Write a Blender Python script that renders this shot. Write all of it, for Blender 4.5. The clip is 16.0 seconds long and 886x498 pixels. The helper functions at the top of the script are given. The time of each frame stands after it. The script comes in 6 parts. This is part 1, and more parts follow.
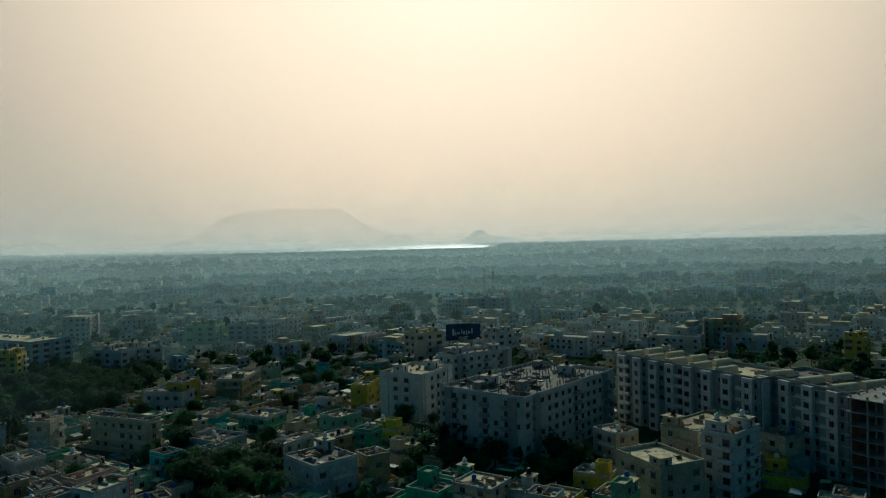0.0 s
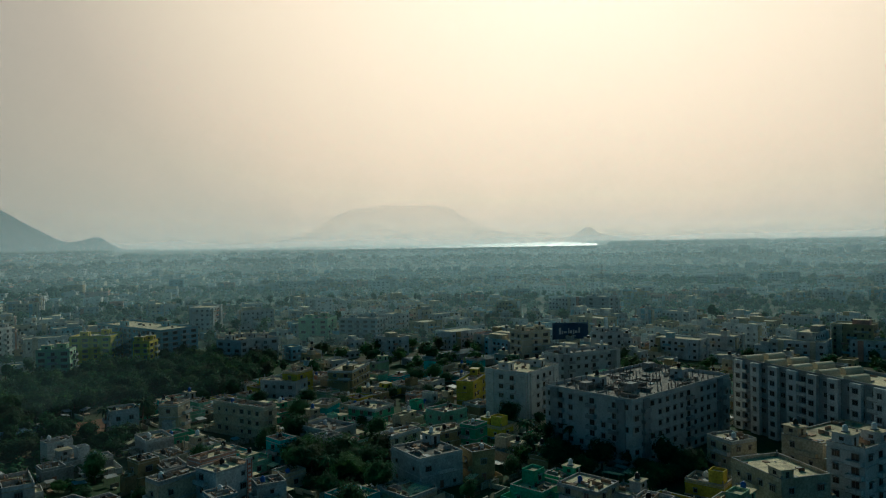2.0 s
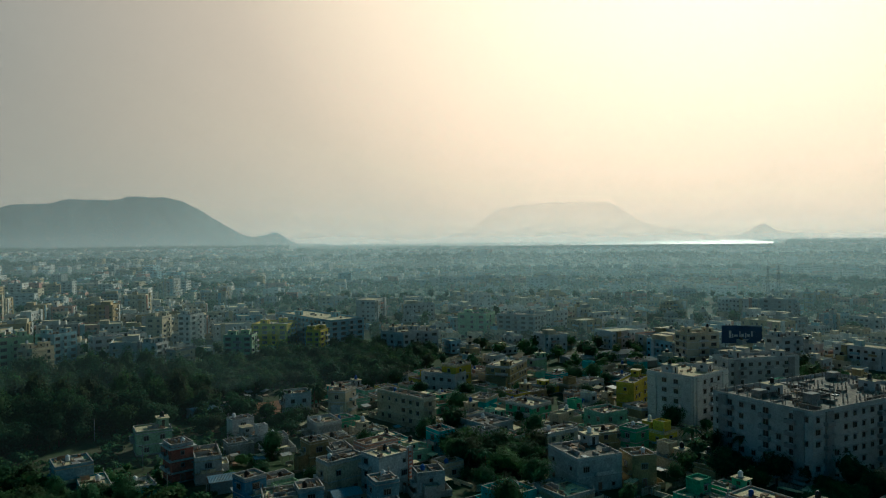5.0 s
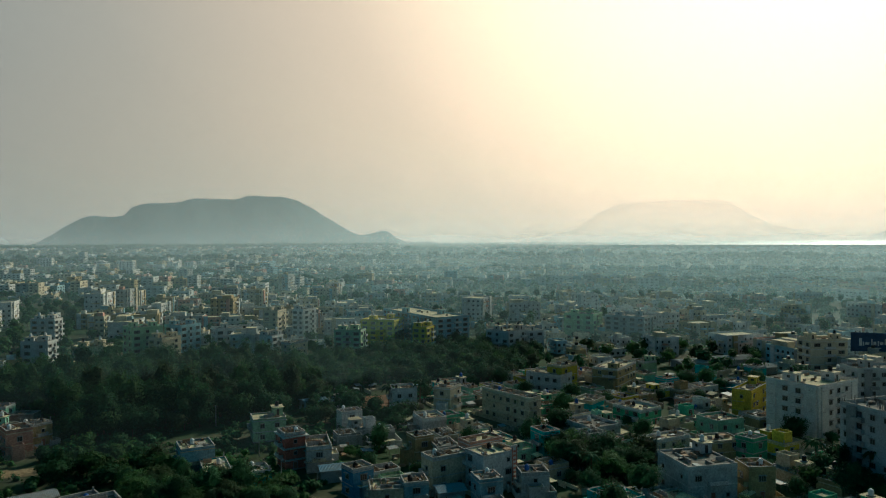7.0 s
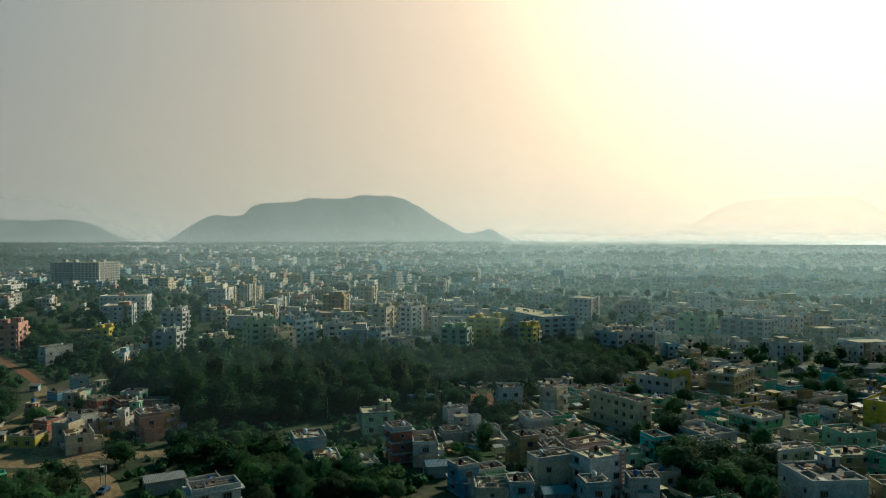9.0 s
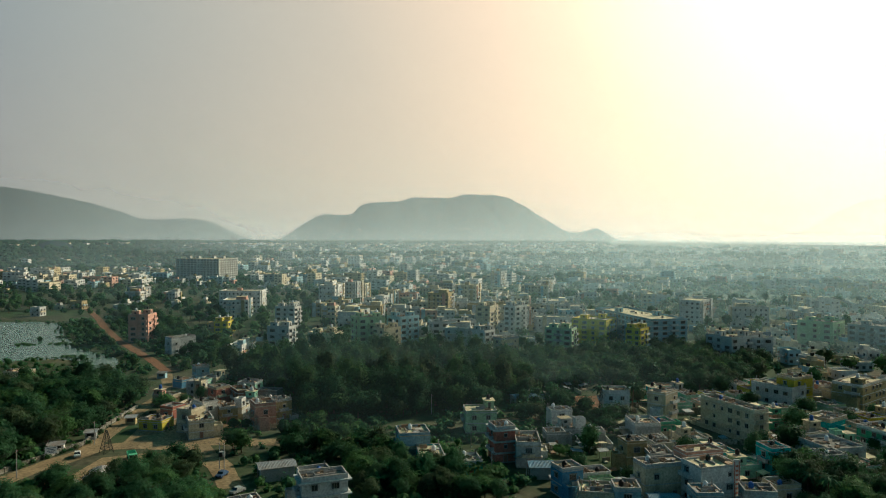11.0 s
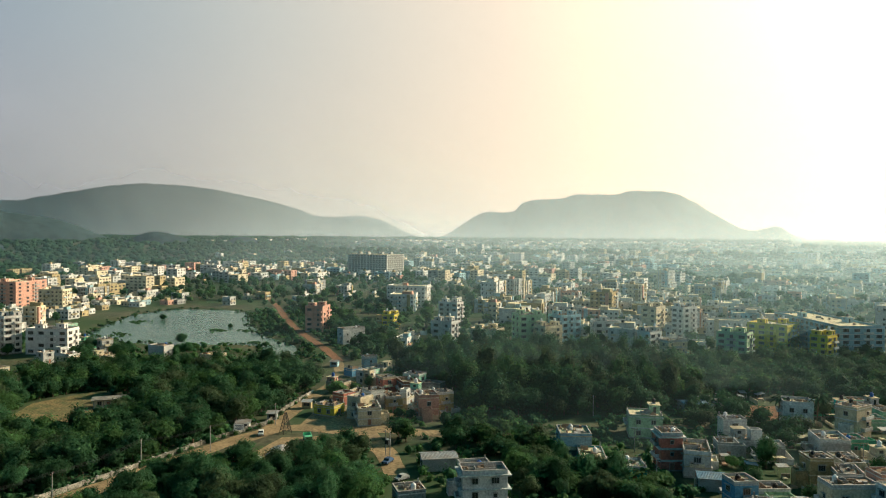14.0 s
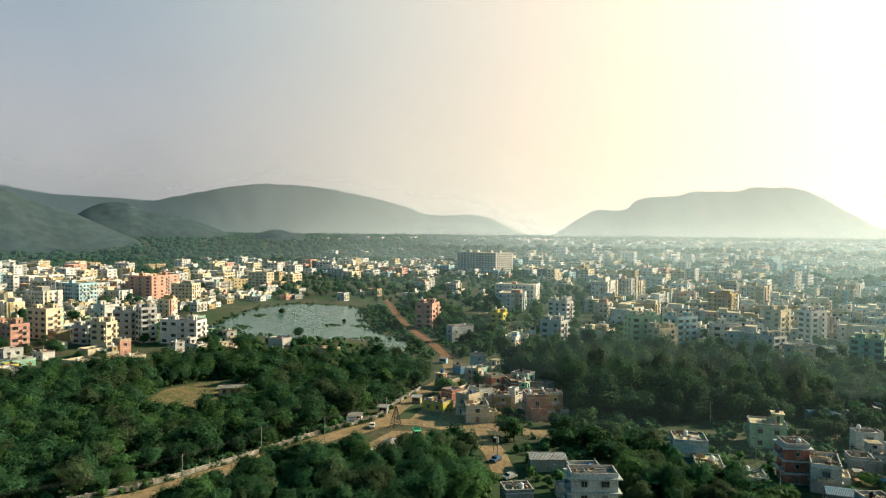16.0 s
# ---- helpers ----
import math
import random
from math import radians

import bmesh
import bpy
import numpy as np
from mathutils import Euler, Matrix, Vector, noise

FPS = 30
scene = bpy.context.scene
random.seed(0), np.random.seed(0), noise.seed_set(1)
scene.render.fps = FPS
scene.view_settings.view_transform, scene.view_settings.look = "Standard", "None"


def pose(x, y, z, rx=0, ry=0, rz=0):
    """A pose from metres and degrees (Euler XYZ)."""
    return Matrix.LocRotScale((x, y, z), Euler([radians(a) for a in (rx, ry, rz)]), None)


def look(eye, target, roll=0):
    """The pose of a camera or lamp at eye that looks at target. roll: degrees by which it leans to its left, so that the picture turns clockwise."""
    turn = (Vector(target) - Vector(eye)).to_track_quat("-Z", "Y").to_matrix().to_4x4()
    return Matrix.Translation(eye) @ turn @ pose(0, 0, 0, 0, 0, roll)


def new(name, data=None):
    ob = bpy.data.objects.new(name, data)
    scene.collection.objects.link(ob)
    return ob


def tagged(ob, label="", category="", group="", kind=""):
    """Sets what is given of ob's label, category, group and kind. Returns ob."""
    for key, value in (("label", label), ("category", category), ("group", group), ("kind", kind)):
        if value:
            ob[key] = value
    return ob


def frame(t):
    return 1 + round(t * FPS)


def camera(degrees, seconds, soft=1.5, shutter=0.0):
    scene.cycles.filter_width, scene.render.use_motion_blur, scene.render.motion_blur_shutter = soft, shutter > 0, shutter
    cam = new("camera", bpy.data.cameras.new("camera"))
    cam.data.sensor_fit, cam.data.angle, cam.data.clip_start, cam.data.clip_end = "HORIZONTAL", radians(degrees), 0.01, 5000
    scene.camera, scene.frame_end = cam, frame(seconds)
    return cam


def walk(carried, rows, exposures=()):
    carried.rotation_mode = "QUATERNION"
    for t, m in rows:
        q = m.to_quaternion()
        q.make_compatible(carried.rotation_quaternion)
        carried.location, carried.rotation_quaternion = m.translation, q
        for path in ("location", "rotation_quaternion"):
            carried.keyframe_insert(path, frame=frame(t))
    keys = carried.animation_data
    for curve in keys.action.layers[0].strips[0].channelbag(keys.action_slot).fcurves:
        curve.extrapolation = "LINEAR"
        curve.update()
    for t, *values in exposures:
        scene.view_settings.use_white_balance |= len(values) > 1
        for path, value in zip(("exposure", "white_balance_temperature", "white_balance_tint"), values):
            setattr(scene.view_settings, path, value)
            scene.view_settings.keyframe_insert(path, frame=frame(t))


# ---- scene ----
EXPO = (-0.84, -0.66, 0.00, 0.58, 1.10)
cam = camera(63.36, 16.0, soft=1.1)

EYE = (0.0, 0.0, 60.0)
walk(cam, [
    (0.0, pose(*EYE, 89.451, 1.397, -5.392)),
    (0.5, pose(*EYE, 89.443, 1.290, -3.280)),
    (1.0, pose(*EYE, 89.438, 1.188, -1.146)),
    (1.5, pose(*EYE, 89.429, 1.090, 0.979)),
    (2.0, pose(*EYE, 89.412, 0.999, 3.107)),
    (2.5, pose(*EYE, 89.381, 0.926, 5.223)),
    (3.0, pose(*EYE, 89.361, 0.876, 7.305)),
    (3.5, pose(*EYE, 89.352, 0.834, 9.404)),
    (4.0, pose(*EYE, 89.335, 0.791, 11.513)),
    (6.5, pose(*EYE, 89.264, 0.382, 22.021)),
    (7.0, pose(*EYE, 89.255, 0.310, 24.150)),
    (7.5, pose(*EYE, 89.244, 0.251, 26.308)),
    (8.0, pose(*EYE, 89.228, 0.218, 28.372)),
    (8.5, pose(*EYE, 89.202, 0.188, 30.522)),
    (9.0, pose(*EYE, 89.178, 0.149, 32.625)),
    (11.5, pose(*EYE, 89.061, -0.195, 43.028)),
    (12.0, pose(*EYE, 89.008, -0.264, 45.146)),
    (12.5, pose(*EYE, 88.959, -0.308, 47.300)),
    (13.0, pose(*EYE, 88.917, -0.340, 49.461)),
    (13.5, pose(*EYE, 88.877, -0.366, 51.658)),
    (14.0, pose(*EYE, 88.840, -0.379, 53.792)),
    (14.5, pose(*EYE, 88.801, -0.398, 55.960)),
    (15.0, pose(*EYE, 88.742, -0.453, 58.168)),
    (15.5, pose(*EYE, 88.682, -0.507, 60.345)),
    (16.0, pose(*EYE, 88.642, -0.494, 62.475)),
], exposures=[(0.0, EXPO[0], 4820, 3), (4.0, EXPO[1], 4880, 4), (9.0, EXPO[2], 5350, 8), (12.5, EXPO[3], 5700, 13), (16.0, EXPO[4], 5980, 17)])

# ---- light ----
SUN_AZ, SUN_EL = -7.0, 28.0      # degrees to the left of +y, degrees up
sun_dir = Vector((math.sin(radians(-SUN_AZ)) * math.cos(radians(SUN_EL)),
                  math.cos(radians(-SUN_AZ)) * math.cos(radians(SUN_EL)), math.sin(radians(SUN_EL))))


def build_world():
    world = bpy.data.worlds.new("hazy_sky")
    scene.world = world
    world.use_nodes = True
    nt = world.node_tree
    nt.nodes.clear()
    out = nt.nodes.new("ShaderNodeOutputWorld")
    bg = nt.nodes.new("ShaderNodeBackground")
    sky = nt.nodes.new("ShaderNodeTexSky")
    sky.sky_type = "NISHITA"
    sky.sun_disc = False
    sky.sun_elevation = radians(SUN_EL)
    sky.sun_rotation = radians(-SUN_AZ)
    sky.altitude = 60
    sky.air_density = 1.0
    sky.dust_density = 6.0
    sky.ozone_density = 1.0
    # hazy air: the glow falls off with the angle from the sun
    tc = nt.nodes.new("ShaderNodeTexCoord")
    dot = nt.nodes.new("ShaderNodeVectorMath")
    dot.operation = "DOT_PRODUCT"
    dot.inputs[1].default_value = sun_dir
    nt.links.new(tc.outputs["Generated"], dot.inputs[0])
    def glow(stops):
        ramp = nt.nodes.new("ShaderNodeValToRGB")
        nt.links.new(dot.outputs["Value"], ramp.inputs["Fac"])
        ramp.color_ramp.interpolation = "B_SPLINE"
        el = ramp.color_ramp.elements
        for i, (q, c) in enumerate(stops):
            e = el[i] if i < 2 else el.new(q)
            e.position, e.color = q, (c[0] / 2.8, c[1] / 2.8, c[2] / 2.8, 1)
        gain = nt.nodes.new("ShaderNodeMixRGB")
        gain.blend_type = "MULTIPLY"
        gain.inputs["Fac"].default_value = 1.0
        gain.inputs["Color2"].default_value = (2.8, 2.8, 2.8, 1)
        nt.links.new(ramp.outputs["Color"], gain.inputs["Color1"])
        return gain.outputs["Color"]

    upper = glow([(0.0, (0.151, 0.193, 0.212)), (0.3, (0.278, 0.298, 0.250)), (0.6, (0.525, 0.436, 0.296)), (0.8, (1.010, 0.688, 0.400)),
                  (0.91, (2.160, 1.425, 0.765)), (1.0, (2.580, 1.690, 0.915))])
    lower = glow([(0.0, (0.297, 0.284, 0.260)), (0.3, (0.366, 0.315, 0.228)), (0.6, (0.618, 0.436, 0.258)), (0.8, (1.270, 0.798, 0.420)),
                  (0.90, (2.370, 1.385, 0.695)), (1.0, (2.700, 1.620, 0.825))])
    # warm dust low over the horizon
    sep = nt.nodes.new("ShaderNodeSeparateXYZ")
    nt.links.new(tc.outputs["Generated"], sep.inputs[0])
    low = nt.nodes.new("ShaderNodeMapRange")
    low.interpolation_type = "SMOOTHSTEP"
    low.inputs["From Min"].default_value, low.inputs["From Max"].default_value = 0.02, 0.32
    low.inputs["To Min"].default_value, low.inputs["To Max"].default_value = 1.0, 0.0
    nt.links.new(sep.outputs["Z"], low.inputs["Value"])
    warm = nt.nodes.new("ShaderNodeMixRGB")
    nt.links.new(low.outputs["Result"], warm.inputs["Fac"])
    nt.links.new(upper, warm.inputs["Color1"])
    nt.links.new(lower, warm.inputs["Color2"])
    scale = nt.nodes.new("ShaderNodeMixRGB")
    scale.blend_type = "MULTIPLY"
    scale.inputs["Fac"].default_value = 1.0
    scale.inputs["Color2"].default_value = (0.08, 0.08, 0.08, 1)
    nt.links.new(sky.outputs["Color"], scale.inputs["Color1"])
    mix = nt.nodes.new("ShaderNodeMixRGB")
    mix.inputs["Fac"].default_value = 0.94
    nt.links.new(scale.outputs["Color"], mix.inputs["Color1"])
    nt.links.new(warm.outputs["Color"], mix.inputs["Color2"])
    # unseen sky overhead and behind, dimmed and tinted to make the shade teal
    high = nt.nodes.new("ShaderNodeMapRange")
    high.inputs["From Min"].default_value, high.inputs["From Max"].default_value = 0.36, 0.70
    high.inputs["To Min"].default_value, high.inputs["To Max"].default_value = 1.0, 0.24
    nt.links.new(sep.outputs["Z"], high.inputs["Value"])
    back = nt.nodes.new("ShaderNodeMapRange")
    back.inputs["From Min"].default_value, back.inputs["From Max"].default_value = -0.8, -0.15
    back.inputs["To Min"].default_value, back.inputs["To Max"].default_value = 0.85, 1.0
    nt.links.new(dot.outputs["Value"], back.inputs["Value"])
    dim = nt.nodes.new("ShaderNodeMath")
    dim.operation = "MULTIPLY"
    nt.links.new(high.outputs["Result"], dim.inputs[0])
    nt.links.new(back.outputs["Result"], dim.inputs[1])
    nt.links.new(dim.outputs[0], bg.inputs["Strength"])
    up = nt.nodes.new("ShaderNodeMapRange")
    up.inputs["From Min"].default_value, up.inputs["From Max"].default_value = 0.36, 0.56
    nt.links.new(sep.outputs["Z"], up.inputs["Value"])
    blue = nt.nodes.new("ShaderNodeMixRGB")
    blue.blend_type = "MULTIPLY"
    blue.inputs["Color2"].default_value = (0.04, 0.74, 1.10, 1)
    away = nt.nodes.new("ShaderNodeMapRange")
    away.inputs["From Min"].default_value, away.inputs["From Max"].default_value = -0.15, -0.7
    nt.links.new(dot.outputs["Value"], away.inputs["Value"])
    most = nt.nodes.new("ShaderNodeMath")
    most.operation = "MAXIMUM"
    nt.links.new(up.outputs["Result"], most.inputs[0])
    nt.links.new(away.outputs["Result"], most.inputs[1])
    nt.links.new(most.outputs[0], blue.inputs["Fac"])
    nt.links.new(mix.outputs["Color"], blue.inputs["Color1"])
    nt.links.new(blue.outputs["Color"], bg.inputs["Color"])
    nt.links.new(bg.outputs[0], out.inputs[0])


build_world()
lamp = bpy.data.lights.new("sun", "SUN")
lamp.energy, lamp.angle, lamp.color = 4.5, radians(2.0), (1.0, 0.84, 0.54)
sun = new("sun", lamp)
sun.matrix_world = look(sun_dir * 800, (0, 0, 0))

# ---- materials ----


def material(name, colour, rough=0.85, spot=None, scale=0.6, amount=0.35, bump=0.0, metal=0.0, island=0.0, obj_random=0.0,
             specular=0.08, fine=9.0):
    """Two scales of noise over a base colour: broad stains towards `spot`, and fine grain."""
    m = bpy.data.materials.new(name)
    m.use_nodes = True
    nt = m.node_tree
    b = nt.nodes["Principled BSDF"]
    b.inputs["Roughness"].default_value = rough
    b.inputs["Metallic"].default_value = metal
    b.inputs["Specular IOR Level"].default_value = specular
    spot = spot or tuple(c * 0.55 for c in colour)
    geo = nt.nodes.new("ShaderNodeNewGeometry")
    n1 = nt.nodes.new("ShaderNodeTexNoise")
    n1.inputs["Scale"].default_value = scale
    n1.inputs["Detail"].default_value = 5
    n1.inputs["Roughness"].default_value = 0.65
    n2 = nt.nodes.new("ShaderNodeTexNoise")
    n2.inputs["Scale"].default_value = scale * fine
    n2.inputs["Detail"].default_value = 3
    for n in (n1, n2):
        nt.links.new(geo.outputs["Position"], n.inputs["Vector"])
    mr = nt.nodes.new("ShaderNodeMapRange")
    mr.inputs["From Min"].default_value, mr.inputs["From Max"].default_value = 0.42, 0.68
    mr.inputs["To Max"].default_value = amount * 1.6
    nt.links.new(n1.outputs["Fac"], mr.inputs["Value"])
    mix = nt.nodes.new("ShaderNodeMixRGB")
    mix.inputs["Color1"].default_value = (*colour, 1)
    mix.inputs["Color2"].default_value = (*spot, 1)
    nt.links.new(mr.outputs["Result"], mix.inputs["Fac"])
    hsv = nt.nodes.new("ShaderNodeHueSaturation")
    nt.links.new(mix.outputs["Color"], hsv.inputs["Color"])
    val = nt.nodes.new("ShaderNodeMapRange")
    val.inputs["From Min"].default_value, val.inputs["From Max"].default_value = 0.3, 0.7
    val.inputs["To Min"].default_value, val.inputs["To Max"].default_value = 1 - amount * 0.6, 1 + amount * 0.5
    nt.links.new(n2.outputs["Fac"], val.inputs["Value"])
    last = val.outputs["Result"]
    for strength, source in ((island, geo.outputs["Random Per Island"]), (obj_random, None)):
        if strength <= 0:
            continue
        if source is None:
            source = nt.nodes.new("ShaderNodeObjectInfo").outputs["Random"]
        v = nt.nodes.new("ShaderNodeMapRange")
        v.inputs["To Min"].default_value, v.inputs["To Max"].default_value = 1 - strength, 1 + strength
        nt.links.new(source, v.inputs["Value"])
        mul = nt.nodes.new("ShaderNodeMath")
        mul.operation = "MULTIPLY"
        nt.links.new(last, mul.inputs[0])
        nt.links.new(v.outputs["Result"], mul.inputs[1])
        last = mul.outputs[0]
    nt.links.new(last, hsv.inputs["Value"])
    nt.links.new(hsv.outputs["Color"], b.inputs["Base Color"])
    if bump:
        bp = nt.nodes.new("ShaderNodeBump")
        bp.inputs["Strength"].default_value = bump
        bp.inputs["Distance"].default_value = 0.2
        nt.links.new(n2.outputs["Fac"], bp.inputs["Height"])
        nt.links.new(bp.outputs["Normal"], b.inputs["Normal"])
    return m


PAINTS = {
    "white": (0.600, 0.590, 0.550), "cream": (0.578, 0.501, 0.346), "yellow": (0.564, 0.460, 0.054), "ochre": (0.487, 0.326, 0.031),
    "grey": (0.285, 0.297, 0.285), "pale_grey": (0.480, 0.490, 0.465), "pink": (0.526, 0.298, 0.223), "rose": (0.419, 0.159, 0.114),
    "mint": (0.299, 0.559, 0.394), "green": (0.122, 0.445, 0.250), "turquoise": (0.053, 0.447, 0.432), "pale_green": (0.384, 0.531, 0.322),
    "blue": (0.127, 0.303, 0.453), "pale_blue": (0.308, 0.465, 0.511), "brick": (0.269, 0.139, 0.096), "orange": (0.541, 0.236, 0.031),
    "tan": (0.388, 0.307, 0.156), "navy": (0.048, 0.085, 0.150),
}
PAINT = {k: material("paint_" + k, c, 0.85, tuple(x * 0.6 for x in c), 0.35, 0.4, obj_random=0.08) for k, c in PAINTS.items()}
# plaster of the small houses: paints darkened to look shaded, with blotchy stains
PAINT_SHADED_STAINED = {k: material("shaded_stained_plaster_" + k, tuple(x * 0.84 for x in c), 0.9, tuple(x * 0.48 for x in c), 0.24, 0.5, obj_random=0.16) for k, c in PAINTS.items()}
# stained concrete, its colour brightened and yellowed to look sunlit
ROOF = material("sunlit_roof_concrete", (0.55, 0.46, 0.28), 0.9, (0.20, 0.17, 0.13), 0.3, 0.6, bump=0.2, obj_random=0.25)
ROOF_DARK = material("roof_weathered", (0.20, 0.18, 0.15), 0.9, (0.06, 0.06, 0.06), 0.3, 0.6, bump=0.2, obj_random=0.2)
CONCRETE = material("bare_concrete", (0.33, 0.31, 0.28), 0.9, (0.17, 0.16, 0.15), 0.5, 0.5)
GLASS = material("dark_window_glass", (0.02, 0.025, 0.03), 0.25, (0.04, 0.05, 0.05), 1.0, 0.3, specular=0.5)
FRAME = material("window_frame", (0.30, 0.29, 0.27), 0.6, None, 1.0, 0.2)
TANK_BLACK = material("black_tank_plastic", (0.02, 0.02, 0.022), 0.5, (0.06, 0.055, 0.05), 1.0, 0.3)
TANK_WHITE = material("white_tank_plastic", (0.70, 0.70, 0.68), 0.5, None, 1.0, 0.2)
TANK_BLUE = material("blue_tank_plastic", (0.03, 0.10, 0.32), 0.5, None, 1.0, 0.2)
TIN = material("tin_sheet", (0.24, 0.25, 0.25), 0.65, (0.18, 0.13, 0.09), 0.4, 0.5, metal=0.2, obj_random=0.25)
TIN_BLUE = material("blue_tin_sheet", (0.10, 0.20, 0.28), 0.7, (0.16, 0.18, 0.18), 0.4, 0.5)
DIRT = material("dirt", (0.24, 0.170, 0.092), 0.95, (0.14, 0.105, 0.058), 0.12, 0.6, bump=0.4)
DRY_GRASS = material("dry_grass", (0.17, 0.125, 0.058), 0.95, (0.07, 0.085, 0.035), 0.15, 0.8, bump=0.5)
WALL_OLD = material("stained_plaster", (0.27, 0.25, 0.21), 0.9, (0.10, 0.095, 0.07), 0.25, 0.8, obj_random=0.25)
RED_DIRT = material("red_dirt", (0.185, 0.092, 0.050), 0.95, (0.12, 0.070, 0.042), 0.12, 0.6, bump=0.4)
BARK = material("bark", (0.12, 0.09, 0.06), 0.95)
LEAF = material("leaves", (0.042, 0.112, 0.046), 0.75, (0.030, 0.074, 0.030), 0.12, 0.6, island=0.10, obj_random=0.28, specular=0.08)
LEAF_OLIVE = material("olive_leaves", (0.070, 0.108, 0.048), 0.75, (0.046, 0.076, 0.036), 0.12, 0.6, island=0.12, obj_random=0.25, specular=0.08)
LEAF_LIGHT = material("light_leaves", (0.062, 0.140, 0.042), 0.75, (0.042, 0.090, 0.028), 0.12, 0.6, island=0.12, obj_random=0.25, specular=0.08)


def thin_leaf(m, share=0.45):
    """Lets some light through the leaves."""
    nt = m.node_tree
    b = nt.nodes["Principled BSDF"]
    out = nt.nodes["Material Output"]
    tr = nt.nodes.new("ShaderNodeBsdfTranslucent")
    nt.links.new(b.inputs["Base Color"].links[0].from_socket, tr.inputs["Color"])
    mix = nt.nodes.new("ShaderNodeMixShader")
    mix.inputs[0].default_value = share
    nt.links.new(b.outputs[0], mix.inputs[1])
    nt.links.new(tr.outputs[0], mix.inputs[2])
    nt.links.new(mix.outputs[0], out.inputs[0])


thin_leaf(LEAF)
thin_leaf(LEAF_LIGHT)
thin_leaf(LEAF_OLIVE)
POLE = material("pole_concrete", (0.30, 0.29, 0.27), 0.9)
WIRE = material("wire", (0.05, 0.05, 0.05), 0.7)


def ground_material():
    m = material("ground_earth", (0.088, 0.080, 0.048), 0.95, (0.05, 0.050, 0.034), 0.05, 0.7, bump=0.5)
    nt = m.node_tree
    b = nt.nodes["Principled BSDF"]
    src = b.inputs["Base Color"].links[0].from_socket
    geo = nt.nodes.new("ShaderNodeNewGeometry")
    n = nt.nodes.new("ShaderNodeTexNoise")
    n.inputs["Scale"].default_value = 0.02
    n.inputs["Detail"].default_value = 8
    n.inputs["Roughness"].default_value = 0.7
    nt.links.new(geo.outputs["Position"], n.inputs["Vector"])
    mr = nt.nodes.new("ShaderNodeMapRange")
    mr.inputs["From Min"].default_value, mr.inputs["From Max"].default_value = 0.40, 0.56
    nt.links.new(n.outputs["Fac"], mr.inputs["Value"])
    mix = nt.nodes.new("ShaderNodeMixRGB")
    mix.inputs["Color2"].default_value = (0.035, 0.06, 0.024, 1)
    nt.links.new(mr.outputs["Result"], mix.inputs["Fac"])
    nt.links.new(src, mix.inputs["Color1"])
    nt.links.new(mix.outputs["Color"], b.inputs["Base Color"])
    return m


GROUND = ground_material()
# haze blue put into the dark scrub colour of the hills
HILL = material("hill_scrub_hazed", (0.034, 0.055, 0.060), 0.95, (0.044, 0.060, 0.058), 0.006, 0.5, bump=0.2)


def see_through_hill(name, share):
    """A hill made mostly see-through, to imitate the haze in front of it."""
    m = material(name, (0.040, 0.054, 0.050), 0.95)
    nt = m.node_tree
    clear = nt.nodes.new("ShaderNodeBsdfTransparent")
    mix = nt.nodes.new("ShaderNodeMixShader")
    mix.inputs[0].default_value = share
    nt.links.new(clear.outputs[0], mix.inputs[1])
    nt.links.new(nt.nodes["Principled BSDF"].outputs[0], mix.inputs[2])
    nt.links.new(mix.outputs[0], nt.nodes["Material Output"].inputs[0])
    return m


HILL_FAINT = see_through_hill("clear_hill_faint", 0.065)
HILL_PALE = see_through_hill("clear_hill_pale", 0.22)


def water_material():
    m = material("pond_water", (0.055, 0.105, 0.080), 0.26, (0.08, 0.13, 0.10), 0.02, 0.4, specular=0.16)
    nt = m.node_tree
    b = nt.nodes["Principled BSDF"]
    n = nt.nodes.new("ShaderNodeTexNoise")
    n.inputs["Scale"].default_value = 1.2
    bp = nt.nodes.new("ShaderNodeBump")
    bp.inputs["Strength"].default_value = 0.03
    geo = nt.nodes.new("ShaderNodeNewGeometry")
    nt.links.new(geo.outputs["Position"], n.inputs["Vector"])
    nt.links.new(n.outputs["Fac"], bp.inputs["Height"])
    nt.links.new(bp.outputs["Normal"], b.inputs["Normal"])
    return m


WATER = water_material()
LAKE = material("lake_water", (0.05, 0.07, 0.06), 0.45, (0.08, 0.10, 0.08), 0.002, 0.4, specular=0.8)


# haze painted as shell colours, far then near: to all sides, then forward glow
FAR_HAZE_TINT, NEAR_HAZE_TINT = (0.52, 0.57, 0.80), (0.225, 0.42, 0.56)
FAR_GLOW_TINT, NEAR_GLOW_TINT = (1.0, 0.74, 0.46), (0.42, 0.55, 0.49)
# distance, density, height over which it thins, share of the far tint
HAZE_SHELLS = [(205, 0.014, 80, 0.0), (285, 0.024, 80, 0.0), (400, 0.055, 90, 0.0), (560, 0.08, 100, 0.0), (760, 0.12, 120, 0.05), (1050, 0.16, 140, 0.15),
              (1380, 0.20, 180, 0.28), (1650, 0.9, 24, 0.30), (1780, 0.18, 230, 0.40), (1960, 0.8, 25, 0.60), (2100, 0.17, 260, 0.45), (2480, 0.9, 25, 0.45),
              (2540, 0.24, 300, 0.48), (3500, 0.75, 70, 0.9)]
scene.cycles.transparent_max_bounces = 24


